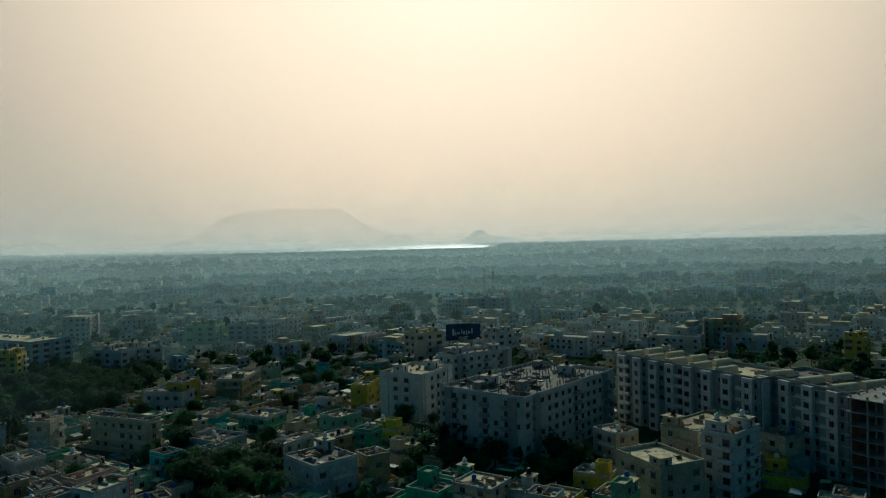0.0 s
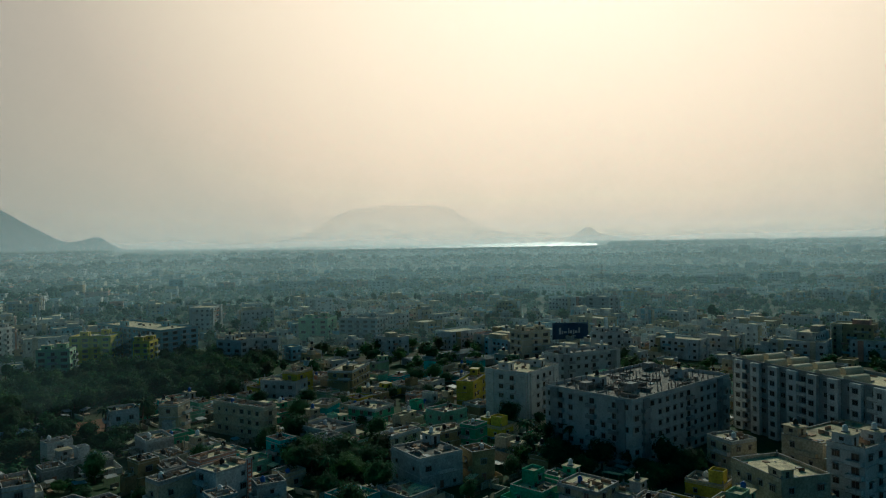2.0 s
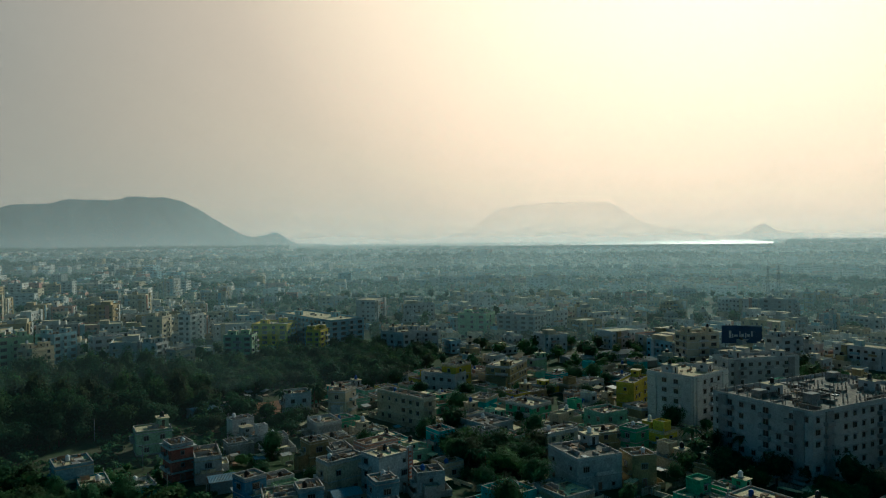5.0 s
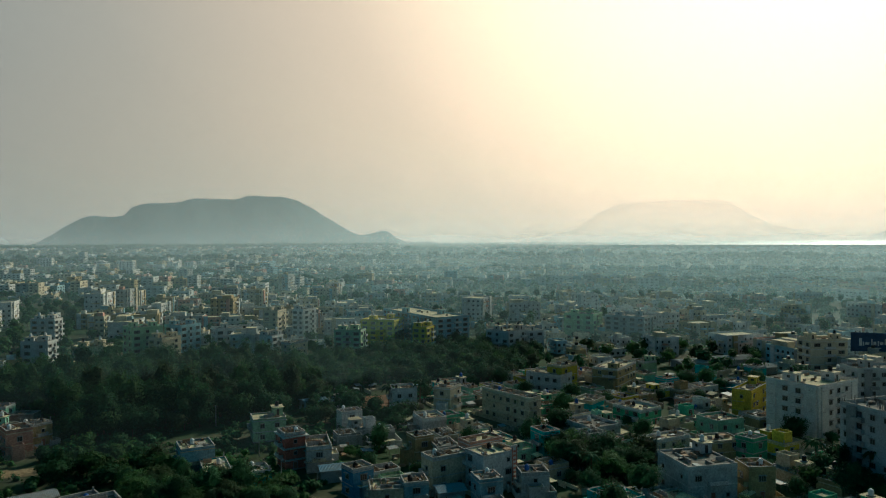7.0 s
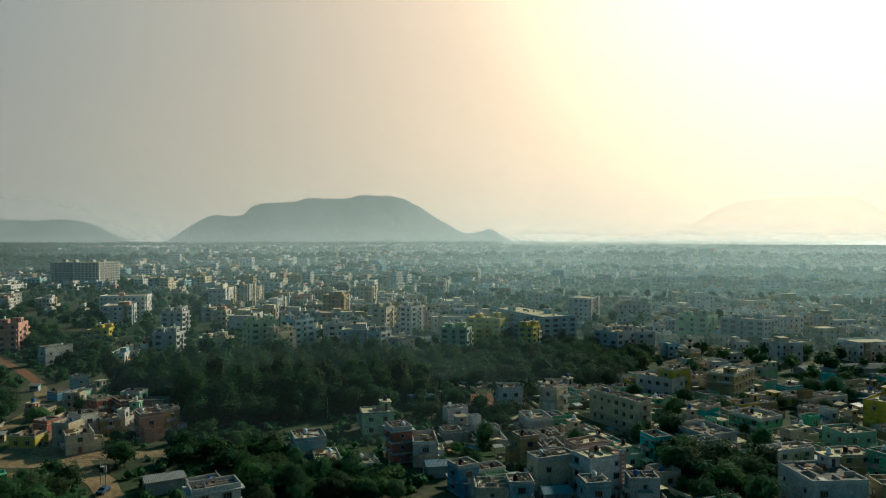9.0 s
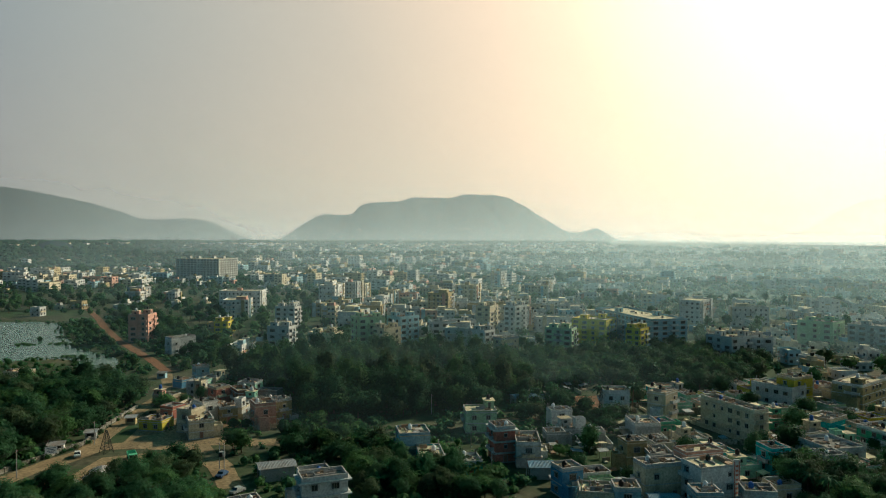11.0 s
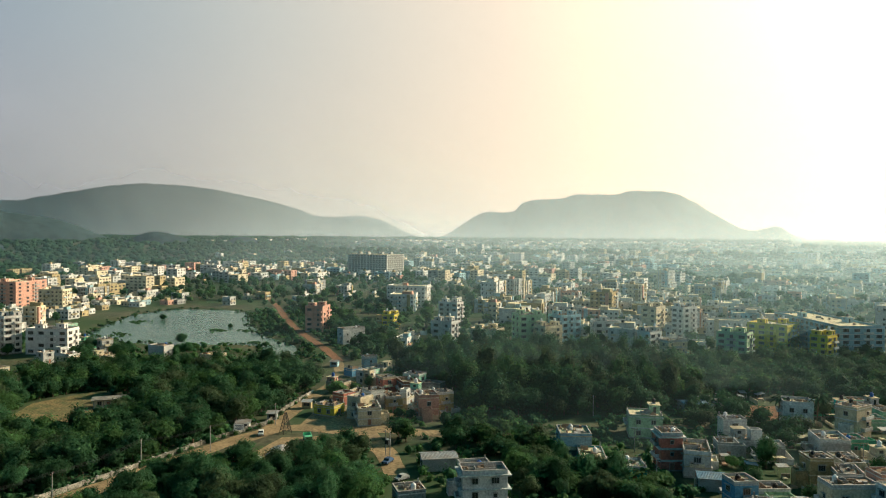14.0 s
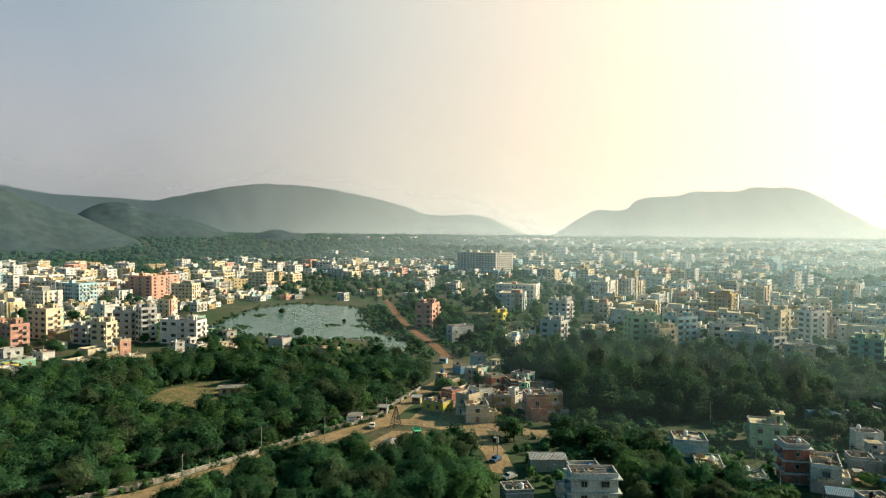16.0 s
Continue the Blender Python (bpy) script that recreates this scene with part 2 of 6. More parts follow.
def haze_material():
    """Tinted shell that imitates haze: mostly clear, the rest lit from both sides by sun and sky."""
    m = bpy.data.materials.new("haze")
    m.use_nodes = True
    nt = m.node_tree
    nt.nodes.clear()
    out = nt.nodes.new("ShaderNodeOutputMaterial")
    clear = nt.nodes.new("ShaderNodeBsdfTransparent")
    ahead = nt.nodes.new("ShaderNodeBsdfTranslucent")      # scatters on, away from the sun
    over = nt.nodes.new("ShaderNodeBsdfDiffuse")           # and to all sides, lit from above
    under = nt.nodes.new("ShaderNodeBsdfTranslucent")
    for node, z in ((over, 1.0), (under, -1.0)):
        nrm = nt.nodes.new("ShaderNodeCombineXYZ")
        nrm.inputs["Z"].default_value = z
        nt.links.new(nrm.outputs[0], node.inputs["Normal"])
    sides = nt.nodes.new("ShaderNodeAddShader")
    nt.links.new(over.outputs[0], sides.inputs[0])
    nt.links.new(under.outputs[0], sides.inputs[1])
    both = nt.nodes.new("ShaderNodeMixShader")
    both.inputs[0].default_value = 0.55
    nt.links.new(sides.outputs[0], both.inputs[1])
    nt.links.new(ahead.outputs[0], both.inputs[2])
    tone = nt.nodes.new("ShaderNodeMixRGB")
    tone.inputs["Color1"].default_value = (*NEAR_HAZE_TINT, 1)
    tone.inputs["Color2"].default_value = (*FAR_HAZE_TINT, 1)
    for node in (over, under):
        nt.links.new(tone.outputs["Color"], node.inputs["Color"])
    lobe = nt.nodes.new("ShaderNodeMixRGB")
    lobe.inputs["Color1"].default_value = (*NEAR_GLOW_TINT, 1)
    lobe.inputs["Color2"].default_value = (*FAR_GLOW_TINT, 1)
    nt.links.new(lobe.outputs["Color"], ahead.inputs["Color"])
    geo = nt.nodes.new("ShaderNodeNewGeometry")
    sep = nt.nodes.new("ShaderNodeSeparateXYZ")
    nt.links.new(geo.outputs["Position"], sep.inputs[0])
    obj = nt.nodes.new("ShaderNodeObjectInfo")
    sepc = nt.nodes.new("ShaderNodeSeparateColor")
    nt.links.new(obj.outputs["Color"], sepc.inputs[0])
    nt.links.new(sepc.outputs["Blue"], tone.inputs["Fac"])
    nt.links.new(sepc.outputs["Blue"], lobe.inputs["Fac"])

    def calc(operation, a, b=None):
        node = nt.nodes.new("ShaderNodeMath")
        node.operation = operation
        for socket, value in zip(node.inputs, (a, b)):
            if isinstance(value, float):
                socket.default_value = value
            elif value is not None:
                nt.links.new(value, socket)
        return node.outputs[0]
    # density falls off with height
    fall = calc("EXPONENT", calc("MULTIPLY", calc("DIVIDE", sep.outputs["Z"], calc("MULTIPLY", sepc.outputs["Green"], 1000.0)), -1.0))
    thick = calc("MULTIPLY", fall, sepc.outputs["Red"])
    noi = nt.nodes.new("ShaderNodeTexNoise")
    noi.inputs["Scale"].default_value = 0.004
    noi.inputs["Detail"].default_value = 3
    nt.links.new(geo.outputs["Position"], noi.inputs["Vector"])
    pat = nt.nodes.new("ShaderNodeMapRange")
    pat.inputs["From Min"].default_value, pat.inputs["From Max"].default_value = 0.3, 0.7
    pat.inputs["To Min"].default_value, pat.inputs["To Max"].default_value = 0.85, 1.15
    nt.links.new(noi.outputs["Fac"], pat.inputs["Value"])
    dens2 = nt.nodes.new("ShaderNodeMath")
    dens2.operation = "MULTIPLY"
    nt.links.new(thick, dens2.inputs[0])
    nt.links.new(pat.outputs["Result"], dens2.inputs[1])
    mix = nt.nodes.new("ShaderNodeMixShader")
    fade = nt.nodes.new("ShaderNodeAttribute")
    fade.attribute_name = "fade"
    dens3 = nt.nodes.new("ShaderNodeMath")
    dens3.operation = "MULTIPLY"
    dens3.use_clamp = True
    nt.links.new(dens2.outputs[0], dens3.inputs[0])
    nt.links.new(fade.outputs["Fac"], dens3.inputs[1])
    nt.links.new(dens3.outputs[0], mix.inputs[0])
    nt.links.new(clear.outputs[0], mix.inputs[1])
    nt.links.new(both.outputs[0], mix.inputs[2])
    nt.links.new(mix.outputs[0], out.inputs[0])
    return m


HAZE = haze_material()

# ---- mesh tools ----


class Build:
    """Collects boxes, prisms and quads, then makes one mesh of them."""

    def __init__(self, *mats):
        self.v, self.f, self.m, self.mats = [], [], [], list(mats)

    def face(self, pts, mat=0):
        n = len(self.v)
        self.v.extend(pts)
        self.f.append(tuple(range(n, n + len(pts))))
        self.m.append(mat)

    def box(self, x0, x1, y0, y1, z0, z1, mat=0, top=None, bottom=True):
        n = len(self.v)
        self.v += [(x0, y0, z0), (x1, y0, z0), (x1, y1, z0), (x0, y1, z0), (x0, y0, z1), (x1, y0, z1), (x1, y1, z1), (x0, y1, z1)]
        fs = [(4, 5, 6, 7), (0, 1, 5, 4), (1, 2, 6, 5), (2, 3, 7, 6), (3, 0, 4, 7)]
        if bottom:
            fs.append((3, 2, 1, 0))
        for i, q in enumerate(fs):
            self.f.append(tuple(n + k for k in q))
            self.m.append(top if (i == 0 and top is not None) else mat)

    def cyl(self, x, y, z0, z1, r0, r1=None, sides=10, mat=0, x1=None, y1=None):
        r1 = r0 if r1 is None else r1
        x1 = x if x1 is None else x1
        y1 = y if y1 is None else y1
        n = len(self.v)
        for cx, cy, z, r in ((x, y, z0, r0), (x1, y1, z1, r1)):
            for i in range(sides):
                a = 2 * math.pi * i / sides
                self.v.append((cx + r * math.cos(a), cy + r * math.sin(a), z))
        for i in range(sides):
            j = (i + 1) % sides
            self.f.append((n + i, n + j, n + sides + j, n + sides + i))
            self.m.append(mat)
        self.f.append(tuple(n + sides + i for i in range(sides)))
        self.m.append(mat)

    def mesh(self, name):
        me = bpy.data.meshes.new(name)
        me.from_pydata(self.v, [], self.f)
        for mt in self.mats:
            me.materials.append(mt)
        me.polygons.foreach_set("material_index", self.m)
        me.update()
        return me


def part(name, mesh, parent, label="", at=None):
    ob = new(name, mesh)
    ob.parent = parent
    if at is not None:
        ob.matrix_basis = at
    if label:
        ob["label"] = label
    return ob


def thing(name, label, category, m, group="", kind=""):
    ob = new(name)
    ob.matrix_basis = m
    return tagged(ob, label, category, group, kind)


# ---- land ----
def smooth(a, b, x):
    t = min(1.0, max(0.0, (x - a) / (b - a)))
    return t * t * (3 - 2 * t)


POND = [(-457, 76), (-511, 101), (-559, 129), (-583, 165), (-555, 195), (-528, 204), (-460, 178), (-404, 165), (-356, 163),
        (-316, 147), (-318, 137), (-346, 139), (-374, 146), (-384, 133), (-390, 111), (-424, 90)]


def inside(poly, x, y):
    """Signed distance to a closed outline, below zero inside."""
    best, odd = 1e9, False
    for (ax, ay), (bx, by) in zip(poly, poly[1:] + poly[:1]):
        dx, dy = bx - ax, by - ay
        t = min(1.0, max(0.0, ((x - ax) * dx + (y - ay) * dy) / (dx * dx + dy * dy)))
        best = min(best, math.hypot(x - ax - t * dx, y - ay - t * dy))
        if (ay > y) != (by > y) and x < ax + (y - ay) * dx / dy:
            odd = not odd
    return -best if odd else best


LAKE_Z = 45.0


def polar(x, y):
    return math.hypot(x, y), math.degrees(math.atan2(-x, y))


def far_lake(r, az):
    """Below zero on the far lake."""
    near = 1880 + 45 * math.sin(az * 0.9 + 1) + 25 * math.sin(az * 2.3) + 950 * smooth(4, 24, az) ** 1.3 + 420 * smooth(0, -8, az)
    edge = max((az - 24.5) * 60, (-7.6 - az) * 60)
    return max(near - r, edge)


def land(x, y):
    r, az = polar(x, y)
    z = 44.0 * smooth(1200, 2000, r) + 7.5 * smooth(2000, 4700, r)
    if 250 < r < 700:
        d = inside(POND, x, y)
        z += -1.6 * smooth(4.0, -6.0, d)
    if r > 1700:
        z += (40.0 - z) * smooth(30.0, -20.0, far_lake(r, az))
    return z


def build_ground():
    radii = [0.0]
    r = 40.0
    while r < 4900:
        radii.append(r)
        r += 20 if r < 130 else 5.0 if r < 620 else max(14.0, r * 0.018)
    radii.append(4950)
    n = 640
    v, f = [(0, 0, 0)], []
    for r in radii[1:]:
        for i in range(n):
            a = 2 * math.pi * i / n
            x, y = r * math.sin(a), r * math.cos(a)
            v.append((x, y, land(x, y)))
    for i in range(n):
        f.append((0, 1 + (i + 1) % n, 1 + i))
    for k in range(len(radii) - 2):
        a, b = 1 + k * n, 1 + (k + 1) * n
        for i in range(n):
            j = (i + 1) % n
            f.append((a + i, a + j, b + j, b + i))
    me = bpy.data.meshes.new("ground")
    me.from_pydata(v, [], f)
    me.materials.append(GROUND)
    me.polygons.foreach_set("use_smooth", [True] * len(f))
    me.update()
    return tagged(new("ground", me), "flat dry earth and scrub between the houses", "ground", kind="structure")


build_ground()


def sheet(name, pts, z, mat, label, category):
    bm = bmesh.new()
    bm.faces.new([bm.verts.new((x, y, z)) for x, y in pts])
    bmesh.ops.triangulate(bm, faces=bm.faces)
    me = bpy.data.meshes.new(name)
    bm.normal_update()
    for fc in bm.faces:
        if fc.normal.z < 0:
            fc.normal_flip()
    bm.to_mesh(me)
    bm.free()
    me.materials.append(mat)
    return tagged(new(name, me), label, category, kind="structure")


cx = sum(p[0] for p in POND) / len(POND)
cy = sum(p[1] for p in POND) / len(POND)
sheet("water", [(cx + (x - cx) * 1.06, cy + (y - cy) * 1.10) for x, y in POND], -0.55, WATER,
      "still grey-green pond reflecting the hazy sky", "pond")
lake = [(r * math.sin(radians(-a)), r * math.cos(radians(-a))) for a, r in
        [(-9, 1750), (0, 1750), (10, 1750), (20, 2300), (27, 2600), (27, 4940), (20, 4940), (10, 4940), (0, 4940), (-9, 4940)]]
sheet("water_far", lake, LAKE_Z, LAKE, "distant lake shining under the low sun", "lake")


def ribbon(name, pts, width, mat, label, category, lift=0.05):
    """A road along a line, laid on the ground."""
    fine = []
    for (ax, ay), (bx, by) in zip(pts, pts[1:]):
        k = max(2, int(math.hypot(bx - ax, by - ay) / 6))
        fine += [(ax + (bx - ax) * i / k, ay + (by - ay) * i / k) for i in range(k)]
    fine.append(pts[-1])
    b = Build(mat)
    rows = []
    for i, (x, y) in enumerate(fine):
        px, py = fine[max(0, i - 1)]
        qx, qy = fine[min(len(fine) - 1, i + 1)]
        d = math.hypot(qx - px, qy - py) or 1
        nx, ny = -(qy - py) / d, (qx - px) / d
        w = width * (0.5 + 0.12 * noise.noise((x * 0.15, y * 0.15, 3)))
        rows.append([(x + nx * s * w, y + ny * s * w, max(land(x, y), 0) + lift) for s in (1, 0.33, -0.33, -1)])
    for p, q in zip(rows, rows[1:]):
        for i in range(3):
            b.face([p[i + 1], q[i + 1], q[i], p[i]])
    return tagged(new(name, b.mesh(name)), label, category, kind="structure")


ribbon("road_dirt", [(-164, -40), (-170, -8), (-173, 14), (-184, 37), (-200, 69), (-207, 90), (-197, 106), (-186, 116), (-172, 128)], 7.0, DIRT,
       "wide rutted dirt road beside a boundary wall", "dirt road")
ribbon("road_lane", [(-205, 84), (-222, 100), (-240, 117), (-256, 133), (-275, 147), (-307, 162)], 5.0, DIRT,
       "narrow dirt lane between houses", "dirt road", 0.06)
ribbon("road_red", [(-300, 160), (-340, 172), (-408, 189), (-475, 210), (-539, 233), (-630, 262)], 4.6, RED_DIRT,
       "red earth track along the pond bank", "dirt road", 0.07)
ribbon("road_path", [(-190, 110), (-178, 106), (-166, 103), (-150, 96)], 6.0, DIRT, "red earth path past a transformer pole", "dirt road", 0.08)
sheet("yard", [(-197, 86), (-192, 96), (-180, 90), (-176, 70), (-187, 73)], 0.08, DIRT, "bare earth yard with heaps of gravel", "yard")
sheet("bare_ground", [(-203, 93), (-241, 126), (-276, 156), (-226, 141), (-198, 146), (-185, 120), (-192, 100)], 0.035, DIRT,
      "trodden bare earth round a row of houses", "bare ground")
sheet("lot", [(-141, 237), (-134, 244), (-123, 230), (-125, 218), (-135, 222)], 0.06, RED_DIRT, "bare orange earth building plot", "plot")
sheet("meadow", [(-262, 20), (-286, 32), (-294, 52), (-273, 62), (-258, 58), (-254, 48), (-238, 37), (-246, 24)], 0.05, DRY_GRASS, "dry brown clearing among the trees", "clearing")


# ---- hills ----
def crest_height(knots, u):
    """A smooth skyline through a few heights along the ridge."""
    if u <= knots[0][0] or u >= knots[-1][0]:
        return 0.0
    k = max(i for i in range(len(knots) - 1) if knots[i][0] <= u)

    def slope(i):
        if i in (0, len(knots) - 1):
            return 0.0
        (x0, y0), (x1, y1), (x2, y2) = knots[i - 1], knots[i], knots[i + 1]
        a, b = (y1 - y0) / (x1 - x0), (y2 - y1) / (x2 - x1)
        return 0.0 if a * b <= 0 else 2 * a * b / (a + b)
    (x0, y0), (x1, y1) = knots[k], knots[k + 1]
    w = x1 - x0
    t = (u - x0) / w
    return ((2 * t ** 3 - 3 * t * t + 1) * y0 + (t ** 3 - 2 * t * t + t) * w * slope(k)
            + (3 * t * t - 2 * t ** 3) * y1 + (t ** 3 - t * t) * w * slope(k + 1))


def hill(name, label, az, dist, knots, depth=420.0, base=20.0, crest=1.15, mat=None):
    """A ridge across the line of sight at az; knots: metres along to the right, and height."""
    c = Vector((dist * math.sin(radians(-az)), dist * math.cos(radians(-az)), 0))
    right = Vector((math.cos(radians(-az)), -math.sin(radians(-az)), 0))
    away = Vector((math.sin(radians(-az)), math.cos(radians(-az)), 0))
    lo, hi = knots[0][0] - 30, knots[-1][0] + 30
    nu, nv = max(60, int((hi - lo) / 9)), 56
    v, f = [], []
    for j in range(nv + 1):
        t = (j / nv * 2 - 1)
        for i in range(nu + 1):
            u = lo + (hi - lo) * i / nu
            across = max(0.0, 1 - abs(t) ** crest)
            lean = 40 * (1 - across) * noise.noise((u * 0.004, t * 1.5, az))
            h = crest_height(knots, u + lean)
            h *= 1 + 0.016 * noise.fractal((u * 0.03, az, 2.0), 0.9, 2.1, 4) * across
            spur = abs(noise.noise((u * 0.011 + t * 1.1, t * 0.8, az * 0.7)))
            n3 = noise.fractal((u * 0.012, t * 4.0, az * 0.7), 0.9, 2.1, 5)
            gully = 1 + (0.14 * n3 - 0.24 * (0.5 - spur)) * (1 - across) ** 0.7
            z = base + h * across * gully - 12 * (1 - across)
            p3 = c + right * u + away * (t * depth)
            v.append((p3.x, p3.y, z))
    for j in range(nv):
        for i in range(nu):
            a = j * (nu + 1) + i
            f.append((a, a + 1, a + nu + 2, a + nu + 1))
    me = bpy.data.meshes.new(name)
    me.from_pydata(v, [], f)
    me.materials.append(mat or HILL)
    me.polygons.foreach_set("use_smooth", [True] * len(f))
    me.update()
    return tagged(new(name, me), label, "hill", "hills round the city", "structure")


hill("hill_main", "broad flat-topped scrub hill with a stepped shoulder", 40.5, 2950,
     [(-740, 0), (-690, 10), (-600, 68), (-500, 111), (-457, 107), (-400, 111), (-362, 145), (-309, 159), (-205, 164), (-124, 181), (-6, 178),
      (75, 193), (173, 192), (241, 178), (315, 143), (414, 82), (514, 37), (565, 44), (608, 55), (655, 27), (700, 6), (760, 0)], depth=330, base=45)
hill("hill_far_range", "long rounded far range of hills", 76.5, 3250,
     [(-2200, 0), (-1800, 150), (-1350, 205), (-1033, 191), (-895, 164), (-754, 153), (-609, 147), (-461, 138), (-380, 154), (-240, 183), (-97, 210),
      (40, 220), (228, 210), (382, 186), (539, 154), (666, 120), (730, 95), (814, 92), (930, 100), (1029, 86), (1117, 47), (1177, 13), (1230, 0)], depth=300, base=45)
hill("hill_near", "dark scrub hill with a long falling slope", 89.5, 1700,
     [(-620, 0), (-480, 90), (-300, 172), (-138, 137), (-102, 120), (-47, 101), (5, 84), (51, 63), (91, 44), (140, 25), (215, 0)], depth=240, base=4)
hill("hill_shoulder", "dark rounded scrub hill before the far range", 83, 1930,
     [(-380, 0), (-247, 69), (-182, 109), (-144, 119), (-107, 116), (-75, 99), (-29, 92), (27, 83), (76, 67), (126, 45), (175, 26), (260, 0)], depth=180, base=8)
hill("hill_foot", "low dark knoll at the foot of the range", 74, 1800,
     [(-190, 0), (-117, 34), (-51, 57), (7, 44), (60, 25), (120, 0)], depth=110, base=6)
hill("hill_foot_small", "low dark scrub mound on the plain", 69, 1800, [(-120, 0), (-61, 30), (-12, 46), (37, 32), (110, 0)], depth=90, base=6)
# table hill and knoll: see-through material stands in for haze
hill("hill_plateau", "far table hill beyond the lake, see-through in place of haze", 6.0, 4780,
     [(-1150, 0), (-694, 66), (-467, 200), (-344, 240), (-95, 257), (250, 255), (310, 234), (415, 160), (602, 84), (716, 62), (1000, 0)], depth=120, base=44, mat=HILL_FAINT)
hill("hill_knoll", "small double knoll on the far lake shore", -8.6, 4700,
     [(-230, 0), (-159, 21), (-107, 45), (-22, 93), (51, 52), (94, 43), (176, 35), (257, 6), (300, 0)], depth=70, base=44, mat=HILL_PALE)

# ---- haze ----


# see-through cylinder round the camera, added to imitate haze
def haze_bank(r, density, top, far_share):
    n = 180
    v, f = [], []
    steps = 6
    for k in range(steps + 1):
        for i in range(n):
            a = 2 * math.pi * i / n
            q = r * (1 + (0.04 if r < 1300 else 0.0) * noise.noise((math.cos(a) * 6, math.sin(a) * 6, r * 0.01)))
            v.append((q * math.sin(a), q * math.cos(a), -3 + (63 + 0.42 * min(q, 3500)) * k / steps))
    for k in range(steps):
        for i in range(n):
            j = (i + 1) % n
            f.append((k * n + i, k * n + j, k * n + n + j, k * n + n + i))
    me = bpy.data.meshes.new("haze_bank")
    me.from_pydata(v, [], f)
    # density by azimuth set per shell to fit the camera's view, mostly thickest sunward
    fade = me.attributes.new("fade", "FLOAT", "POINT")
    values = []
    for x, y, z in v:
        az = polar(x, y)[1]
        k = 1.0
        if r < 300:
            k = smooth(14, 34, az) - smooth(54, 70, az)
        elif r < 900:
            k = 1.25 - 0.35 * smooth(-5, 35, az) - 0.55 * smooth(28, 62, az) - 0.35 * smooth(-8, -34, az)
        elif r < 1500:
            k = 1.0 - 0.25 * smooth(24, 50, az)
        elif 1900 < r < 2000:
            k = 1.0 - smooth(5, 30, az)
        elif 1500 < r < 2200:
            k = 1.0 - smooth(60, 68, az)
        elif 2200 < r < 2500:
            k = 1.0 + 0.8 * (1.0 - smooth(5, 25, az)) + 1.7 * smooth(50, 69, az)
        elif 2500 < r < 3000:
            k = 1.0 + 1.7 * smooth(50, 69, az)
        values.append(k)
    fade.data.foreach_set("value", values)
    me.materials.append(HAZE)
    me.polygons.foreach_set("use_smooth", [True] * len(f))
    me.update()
    ob = tagged(new("haze_bank", me), "see-through tinted shell standing in for haze over the city", "haze", kind="structure")
    ob.color = (density, top / 1000.0, far_share, 1)
    return ob


for bank in HAZE_SHELLS:
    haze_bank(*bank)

# ---- houses ----
FOOT = []          # footprints already taken: x, y, radius


def taken(x, y, r):
    return any((x - a) ** 2 + (y - b) ** 2 < (r + c) ** 2 for a, b, c in FOOT)


def window_mesh(w, h, hood=True, bars=1):
    """Frame, reveal, recessed pane, sill and sun hood as one connected skin."""
    b = Build(GLASS, FRAME, CONCRETE)
    W, e, p = w / 2 + 0.09, -0.10, -0.02
    wi, h0, h1 = w / 2, -0.09, h + 0.09
    o = [(-W, h0), (W, h0), (W, h1), (-W, h1)]
    i = [(-wi, 0), (wi, 0), (wi, h), (-wi, h)]
    n = len(b.v)
    for y, ring in ((0.03, o), (e, o), (e, i), (p, i)):
        b.v += [(x, y, z) for x, z in ring]
    for k in range(3):
        for q in range(4):
            r = (q + 1) % 4
            b.f.append((n + 4 * k + q, n + 4 * k + r, n + 4 * k + 4 + r, n + 4 * k + 4 + q))
            b.m.append(1)
    b.f.append((n + 12, n + 13, n + 14, n + 15))
    b.m.append(0)
    for q in range(bars):
        x = -wi + w * (q + 1) / (bars + 1)
        b.face([(x - 0.035, e + 0.03, 0), (x + 0.035, e + 0.03, 0), (x + 0.035, e + 0.03, h), (x - 0.035, e + 0.03, h)], 1)
    if hood:
        t = len(b.v)
        z0, z1, y0 = h1, h1 + 0.1, -0.6
        b.v += [(-W, y0, z0), (W, y0, z0), (W, y0, z1), (-W, y0, z1), (W, 0.03, z1), (-W, 0.03, z1)]
        back_l, back_r = n + 7, n + 6
        for f in ((back_l, back_r, t + 1, t), (t, t + 1, t + 2, t + 3), (t + 3, t + 2, t + 4, t + 5), (t + 1, back_r, n + 2, t + 4, t + 2),
                  (t, t + 3, t + 5, n + 3, back_l)):
            b.f.append(f)
            b.m.append(2)
    return b.mesh("window")


WINDOWS = [window_mesh(1.2, 1.25), window_mesh(1.6, 1.3, True, 2), window_mesh(0.8, 0.9, True, 0), window_mesh(1.5, 1.4, False, 1), window_mesh(2.6, 1.4, True, 3)]
DOOR_MESH = None


def door_mesh():
    b = Build(PAINT["brick"], FRAME)
    b.box(-0.5, 0.5, -0.05, 0.02, 0, 2.05, 0)
    b.box(-0.6, -0.5, -0.09, 0.02, 0, 2.15, 1)
    b.box(0.5, 0.6, -0.09, 0.02, 0, 2.15, 1)
    b.box(-0.6, 0.6, -0.09, 0.02, 2.05, 2.15, 1)
    return b.mesh("door")


DOOR_MESH = door_mesh()


